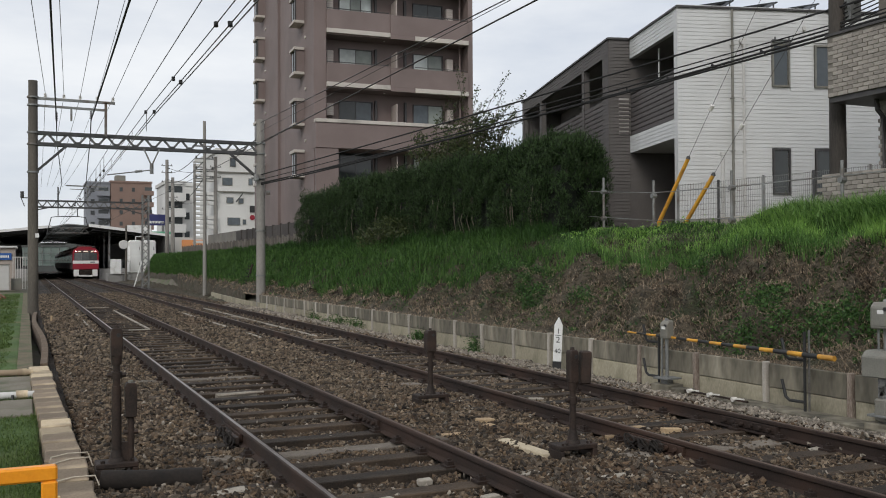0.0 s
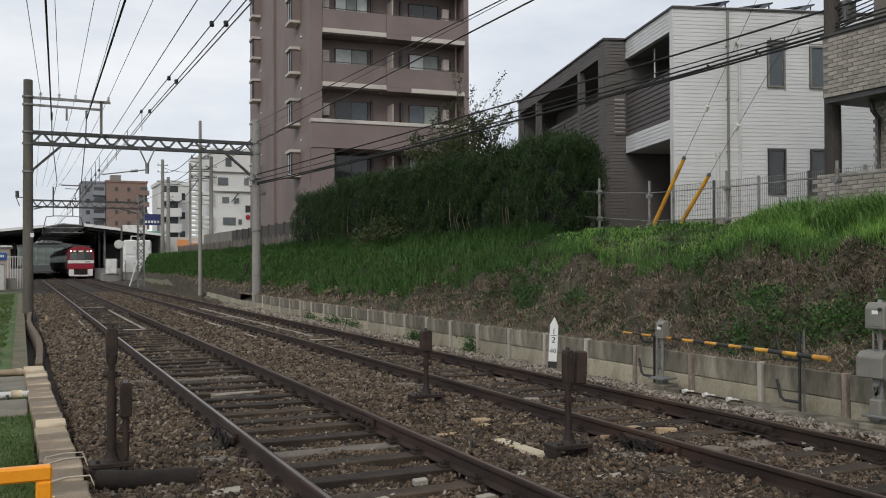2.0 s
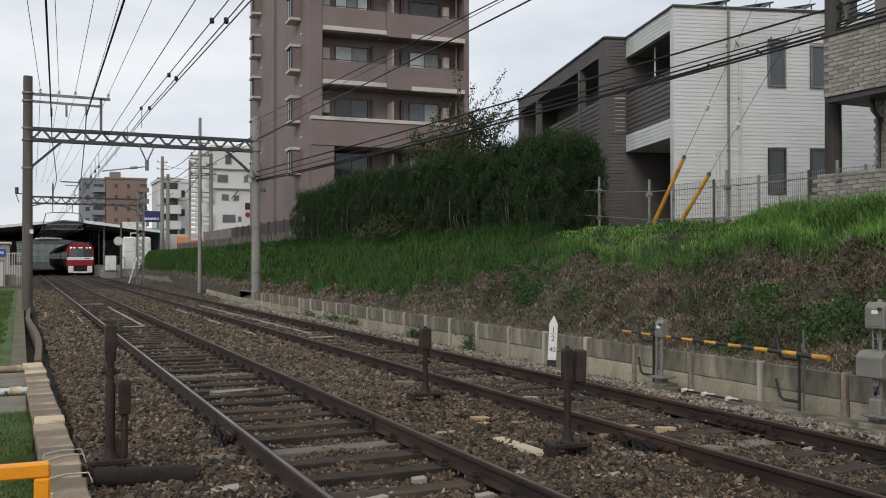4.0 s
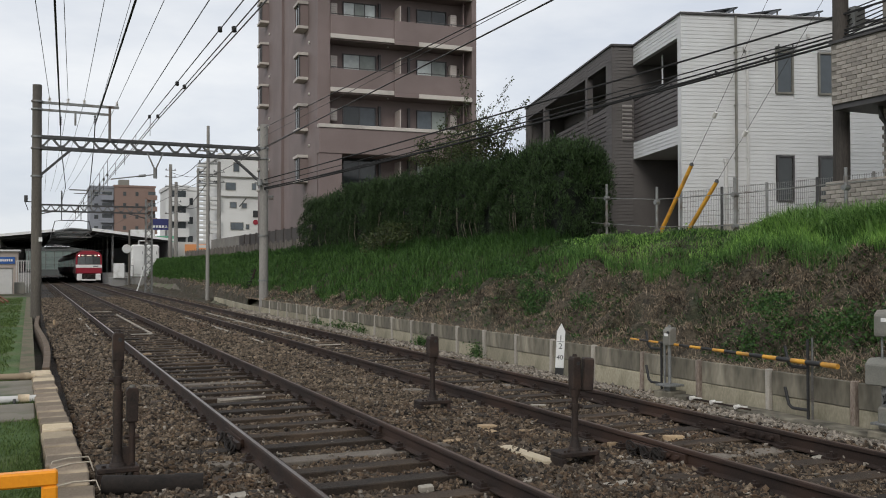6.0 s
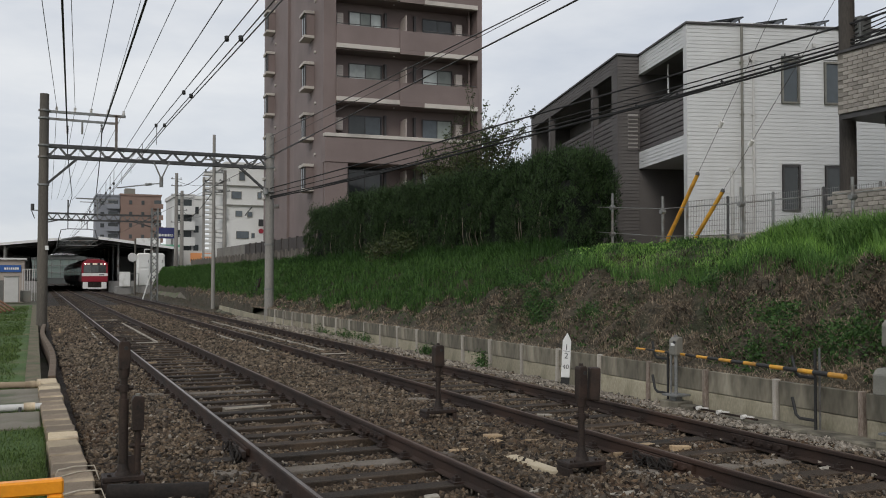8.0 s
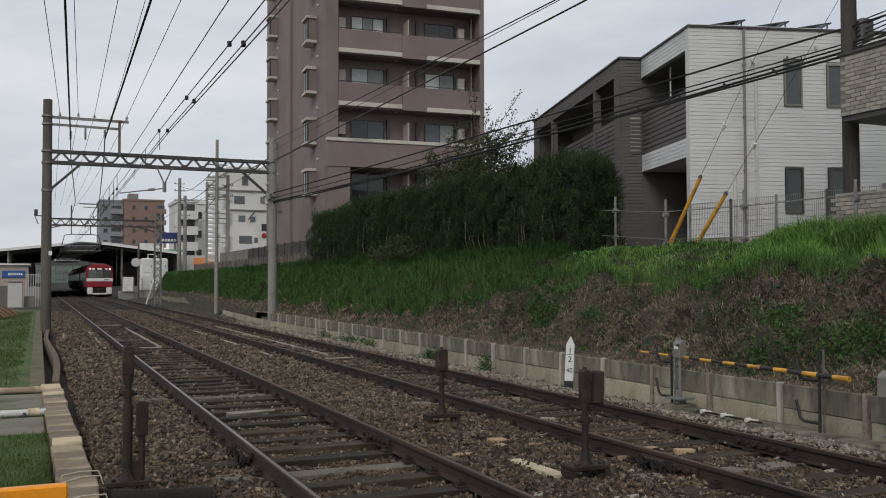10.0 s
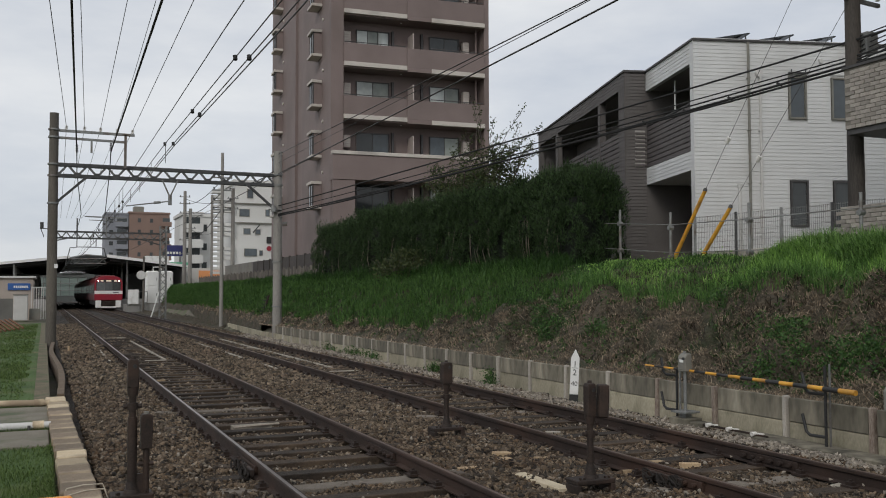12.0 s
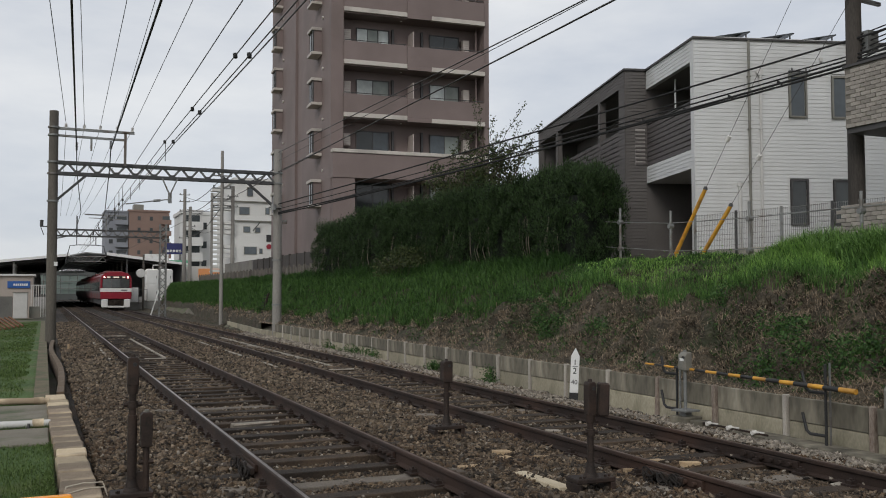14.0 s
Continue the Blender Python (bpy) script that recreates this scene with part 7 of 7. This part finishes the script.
tagged(part("yard_wall", Geo().box(-6.0, -1.75, 62.0, 62.25, -0.1, 1.55), mat("dark_wall", (0.10, 0.095, 0.09), (0.17, 0.16, 0.15), 1, 0.9, 0, 0.2, 20), None, "dark grey yard wall beside the grass", kind="structure"), category="wall")

# --- the town behind ---
BRICK_RED = mat("red_brown_tile", (0.19, 0.125, 0.10), (0.235, 0.16, 0.13), 0.3, 0.8, 0, 0.1, 8)
GREY_BLUE = mat("blue_grey_panel", (0.19, 0.20, 0.225), (0.25, 0.26, 0.285), 0.3, 0.8, 0, 0.1, 8)
CREAM = mat("cream_wall", (0.56, 0.555, 0.53), (0.66, 0.655, 0.63), 0.25, 0.8, 0, 0.1, 8, (0.50, 0.49, 0.47, 0.12))


def block(label, x0, x1, y0, y1, z0, z1, wall, storeys, cols, balcony=None, ww=0.5):
    """A far block of flats with its storeys of windows."""
    t = thing("apartment_building", label, "apartment building", group="far buildings")
    part("wall", Geo().box(x0, x1, y0, y1, z0, z1), wall, t)
    part("parapet", Geo().box(x0 - 0.2, x1 + 0.2, y0 - 0.2, y1 + 0.2, z1, z1 + 0.5), wall, t)
    st = (z1 - 2) / storeys
    for k in range(storeys):
        z = 1.8 + st * k
        for c in cols:
            x = x0 + (x1 - x0) * c
            w = part("window", Geo().box(x - ww, x + ww, y0 - 0.06, y0 + 0.02, z + 0.9, z + 2.0), TRIM_D, t)
            part("pane", Geo().box(x - ww + 0.08, x + ww - 0.08, y0 - 0.10, y0 - 0.06, z + 0.98, z + 1.92), GLASS, w)
        if balcony:
            b0, b1 = x0 + (x1 - x0) * balcony[0], x0 + (x1 - x0) * balcony[1]
            b = part("balcony", Geo().box(b0, b1, y0 - 1.4, y0, z - 0.1, z + 0.1).box(b0, b1, y0 - 1.4, y0 - 1.25, z + 0.1, z + 1.15), wall, t)
            part("opening", Geo().box(b0 + 0.3, b1 - 0.3, y0 - 0.05, y0 + 0.01, z + 0.1, z + 2.2), GLASS, b)
    return t


block("red-brown tiled block of flats behind the station", 20.5, 30.9, 260, 275, 0, 23.3, BRICK_RED, 7, (0.25, 0.55), (0.80, 1.04), 0.4)
block("blue-grey flats with balconies behind the station", 14.6, 20.4, 261, 275, 0, 23.0, GREY_BLUE, 7, (0.25,), (0.45, 0.98))
tagged(part("roof_tank", Geo().box(22.0, 24.6, 264, 268, 23.8, 25.6), GREY_BOX, None, "grey roof tank house", 0.05), category="roof tank")
block("narrow white building with outside stairs", 21.6, 24.6, 150, 160, 0, 14.0, CREAM, 4, (0.5,))
wf = block("white block of flats with spiral stairs", 20.5, 28.5, 110, 122, 0, 14.8, CREAM, 4, ())
for x0, x1, z0, z1 in ((22.0, 22.6, 13.2, 14.2), (21.1, 22.2, 11.0, 11.8), (24.2, 24.6, 11.1, 11.8), (21.6, 22.3, 8.9, 9.5), (23.0, 23.5, 8.9, 9.4), (21.7, 23.1, 6.3, 7.1), (23.5, 23.8, 6.4, 6.9)):
    w = part("window", Geo().box(x0 - 0.06, x1 + 0.06, 109.93, 110.02, z0 - 0.06, z1 + 0.06), GREY_BOX, wf)
    part("pane", Geo().box(x0, x1, 109.90, 109.93, z0, z1), GLASS_BLUE, w)
part("crane_arm", Geo().bar((22.6, 109.6, 9.0), (23.4, 109.6, 10.0), 0.12), STEEL_DARK, wf, "dark slanting bracket")
for k in range(20):
    z = 3.0 + 0.56 * k
    part("stair_flight", Geo().box(17.9, 19.2, 110.2, 111.5, z, z + 0.10).box(17.9, 19.2, 110.1, 110.2, z, z + 0.30), CREAM, wf, "outside stair flight")
    if k % 5 < 3:
        part("balcony", Geo().box(19.3, 20.5, 109.6, 111.0, z, z + 0.34), CREAM, wf)
part("stair_post", Geo().bar((17.9, 110.2, 0), (17.9, 110.2, 13.4), 0.25).bar((19.0, 110.2, 0), (19.0, 110.2, 13.4), 0.25), POLE_CONC, wf)
for z in (10.2, 12.5):
    part("ledge", Geo().box(20.5, 28.5, 109.75, 110.0, z - 0.06, z + 0.06), GREY_BOX, wf)
block("grey-white flats with stacked balconies", 18.6, 21.3, 140, 150, 0, 13.4, CREAM, 5, (), (0.0, 1.0))
low = thing("shop_building", "low building with an orange band", "shop")
part("wall", Geo().box(15.8, 24.0, 118, 126, 0, 5.0), CREAM, low)
part("orange_band", Geo().box(17.6, 20.3, 117.9, 118.0, 3.6, 4.7), mat("orange_band_paint", (0.70, 0.28, 0.10), (0.78, 0.34, 0.14), 1, 0.6), low, "orange sign band")
bs = thing("shop_sign", "dark blue roof sign with pale bars", "sign")
part("panel", Geo().box(16.0, 18.6, 139.8, 140.0, 7.3, 8.9), mat("sign_navy", (0.02, 0.025, 0.10), (0.03, 0.035, 0.14), 1, 0.6), bs)
part("leg", Geo().bar((16.4, 139.9, 0), (16.4, 139.9, 7.3), 0.3), STEEL, bs)
part("leg", Geo().bar((18.2, 139.9, 0), (18.2, 139.9, 7.3), 0.3), STEEL, bs)
for k in range(5):
    part("bar", Geo().box(16.3 + 0.42 * k, 16.6 + 0.42 * k, 139.74, 139.8, 7.6, 7.95), PAINT_WHITE, bs)
rs = thing("roof_signs", "white roof hut and green sign above the platform", "sign")
part("hut", Geo().box(12.4, 15.4, 130, 132, 5.6, 6.9), PAINT_WHITE, rs)
part("green_band", Geo().box(15.5, 18.2, 130, 130.2, 5.3, 6.1), mat("sign_green", (0.12, 0.36, 0.22), (0.16, 0.42, 0.27), 1, 0.6), rs)
part("base", Geo().box(12.4, 18.2, 130.3, 132, 0, 5.6), GREY_BOX, rs)
part("red_disc", Geo().tube((24.6, 110.05, 7.2), (24.6, 109.9, 7.2), 0.30, n=16), TRAIN_RED, wf, "small red disc sign")
part("dark_panel", Geo().box(24.3, 24.9, 109.9, 110.05, 7.8, 8.6), BLACK, wf, "dark sign panel")
block("pale tower far down the line", -22.5, -19.5, 300, 310, 0, 12.5, CREAM, 4, (0.3, 0.7))
# plain fringe of distant roofs
for k in range(26):
    x = -170 + 15 * k + 5 * math.sin(k * 2.2)
    h = 5 + 2.0 * math.sin(k * 1.3) + (k % 3)
    if -30 < x < 40:
        h = 4.0
    t = thing("far_house", "plain pale house in the distance", "house", group="distant houses")
    part("wall", Geo().box(x, x + 11, 330, 340, -0.1, h), CREAM if k % 3 else GREY_BOX, t)
    part("roof", Geo().prism([(x - 0.5, h), (x + 11.5, h), (x + 5.5, h + 2.2)], Matrix.Translation((0, 329.5, 0)), 11), SIDING_D, t)

# --- loose ballast stones ---
def stone_shape(k):
    r = np.random.default_rng(100 + k)
    v = np.array([(x, y, z) for x in (-1, 1) for y in (-1, 1) for z in (-1, 1)], float)
    v *= r.uniform(0.30, 1.25, (8, 3))
    q = [(0, 1, 3, 2), (4, 6, 7, 5), (0, 4, 5, 1), (2, 3, 7, 6), (0, 2, 6, 4), (1, 5, 7, 3)]
    return v, q


SHAPES = [stone_shape(k) for k in range(12)]
QUADS = np.array(SHAPES[0][1])


def scatter_stones(name, x, y, z, size, material, label):
    n = len(x)
    base = np.stack([s[0] for s in SHAPES])[rng.integers(0, 12, n)]
    yaw = rng.uniform(0, math.pi, n)
    q = np.stack([np.cos(yaw), rng.normal(0, 0.38, n), rng.normal(0, 0.38, n), np.sin(yaw)], -1)
    q /= np.linalg.norm(q, axis=1)[:, None]
    a, b, c, d = q.T
    R = np.stack([1 - 2 * (c * c + d * d), 2 * (b * c - a * d), 2 * (b * d + a * c), 2 * (b * c + a * d), 1 - 2 * (b * b + d * d), 2 * (c * d - a * b),
                  2 * (b * d - a * c), 2 * (c * d + a * b), 1 - 2 * (b * b + c * c)], -1).reshape(n, 3, 3)
    v = np.einsum("nij,nkj->nki", R, base * np.stack([size * 1.15, size * 0.85, size * 0.42], -1)[:, None, :])
    v += np.stack([x, y, z], -1)[:, None, :]
    me = bpy.data.meshes.new(name)
    me.vertices.add(n * 8)
    me.vertices.foreach_set("co", v.astype(np.float32).ravel())
    idx = (QUADS[None] + 8 * np.arange(n)[:, None, None]).astype(np.int32).ravel()
    me.loops.add(len(idx))
    me.loops.foreach_set("vertex_index", idx)
    me.polygons.add(n * 6)
    me.polygons.foreach_set("loop_start", np.arange(0, len(idx), 4, dtype=np.int32))
    me.polygons.foreach_set("loop_total", np.full(n * 6, 4, np.int32))
    me.update(calc_edges=True)
    me.materials.append(material)
    ob = new(name, me)
    ob.parent = bed
    return tagged(ob, label, kind="stuff")


def stone_field(n, y0, y1, s0, s1, dense=True):
    y = near_y(n, y0, y1)
    x = rng.uniform(0.50, 8.36, n)
    keep = np.ones(n, bool)
    for rx in (NEAR_L, NEAR_R, FAR_L, FAR_R):
        keep &= np.abs(x - rx) > 0.085
    for mid, start, bare in (((NEAR_L + NEAR_R) / 2, 4.3, 0.95), ((FAR_L + FAR_R) / 2, 4.0, 0.35)):
        on = np.abs((y - start + 0.31) % 0.62 - 0.31) < 0.125
        keep &= ~(on & (np.abs(x - mid) < 0.72) & (rng.uniform(0, 1, n) < bare))
        keep &= ~(on & (np.abs(x - mid) < 1.0) & (rng.uniform(0, 1, n) < 0.45))
    keep &= (0.41 * x + 0.912 * y > 6.9) & (x < 1.2 * y + 0.3)
    x, y = x[keep], y[keep]
    size = rng.uniform(s0, s1, len(x)) * rng.choice([0.75, 1.0, 1.25], len(x))
    between = (np.abs(x - 2.716) < 0.75) | (np.abs(x - 6.22) < 0.75)
    z = bed_z(x, y) + rng.uniform(-0.2, 0.9, len(x)) * size * np.where(between, 0.7, 1.0) + np.where(between, 0.006, 0.012)
    return x, y, z, size


x, y, z, size = stone_field(175000, 5.2, 20.0, 0.0115, 0.026)
# The paler stone takes a larger share farther from the camera.
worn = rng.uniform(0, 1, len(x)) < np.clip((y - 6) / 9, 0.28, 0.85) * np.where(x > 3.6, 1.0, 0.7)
for pick, material, text in ((~worn, STONE, "loose brown-grey ballast stones"), (worn, STONE_FAR, "paler grey ballast stones")):
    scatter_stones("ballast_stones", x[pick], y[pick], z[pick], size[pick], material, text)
x, y, z, size = stone_field(24000, 5.2, 20.0, 0.008, 0.020)
scatter_stones("ballast_stones", x, y, z + 0.008, size, STONE_MID, "paler chips among the ballast")
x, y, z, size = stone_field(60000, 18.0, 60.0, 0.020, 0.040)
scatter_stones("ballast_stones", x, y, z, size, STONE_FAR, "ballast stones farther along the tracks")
# paler fresh stones along the wall
n = 9000
y = near_y(n, 5.4, 40)
x = 8.0 + rng.normal(0, 0.17, n)
keep = (x < 8.40) & (x > 7.5)
x, y = x[keep], y[keep]
size = rng.uniform(0.02, 0.036, len(x)) * np.clip(y / 16, 1, 2)
scatter_stones("ballast_stones", x, y, bed_z(x, y) + rng.uniform(0, 1, len(x)) * size + 0.02, size, STONE_PALE, "paler stones heaped along the wall")
n = 1500
y = near_y(n, 5.4, 30)
x = rng.uniform(0.6, 8.0, n)
size = rng.uniform(0.010, 0.022, n)
scatter_stones("ballast_stones", x, y, bed_z(x, y) + 0.045, size, STONE_PALE, "scattered pale stones")
# single stones nearest to the crossing
ONE = []
for k in range(6):
    me = bpy.data.meshes.new("stone")
    me.from_pydata((SHAPES[k][0] * (0.030, 0.024, 0.02)).tolist(), [], [tuple(q) for q in SHAPES[k][1]])
    me.materials.append(STONE_ONE)
    ONE.append(me)
r = random.Random(5)
placed = 0
while placed < 260:
    sx, sy = r.uniform(0.6, 5.2), r.uniform(5.6, 8.6)
    if any(abs(sx - q) < 0.10 for q in (NEAR_L, NEAR_R)) or (1.9 < sx < 3.5):
        continue
    o = part("stone", ONE[placed % 6], None, bed)
    o.matrix_basis = pose(sx, sy, float(bed_z(sx, sy)) + 0.045, r.uniform(0, 360), r.uniform(0, 360), r.uniform(0, 360))
    placed += 1


def motions():
    """The train waits at the platform end, then pulls out."""
    rows = [(0, 113.0), (4, 113.0), (7.4, 113.0), (8.4, 112.7), (9.5, 111.3), (10.5, 109.0), (11, 107.5), (11.5, 105.7), (12, 103.8),
            (12.5, 101.4), (13, 98.8), (13.5, 95.8), (14, 92.4)]
    walk(train, [(t, pose(TRAIN_X, y, RAIL_Z)) for t, y in rows])


motions()
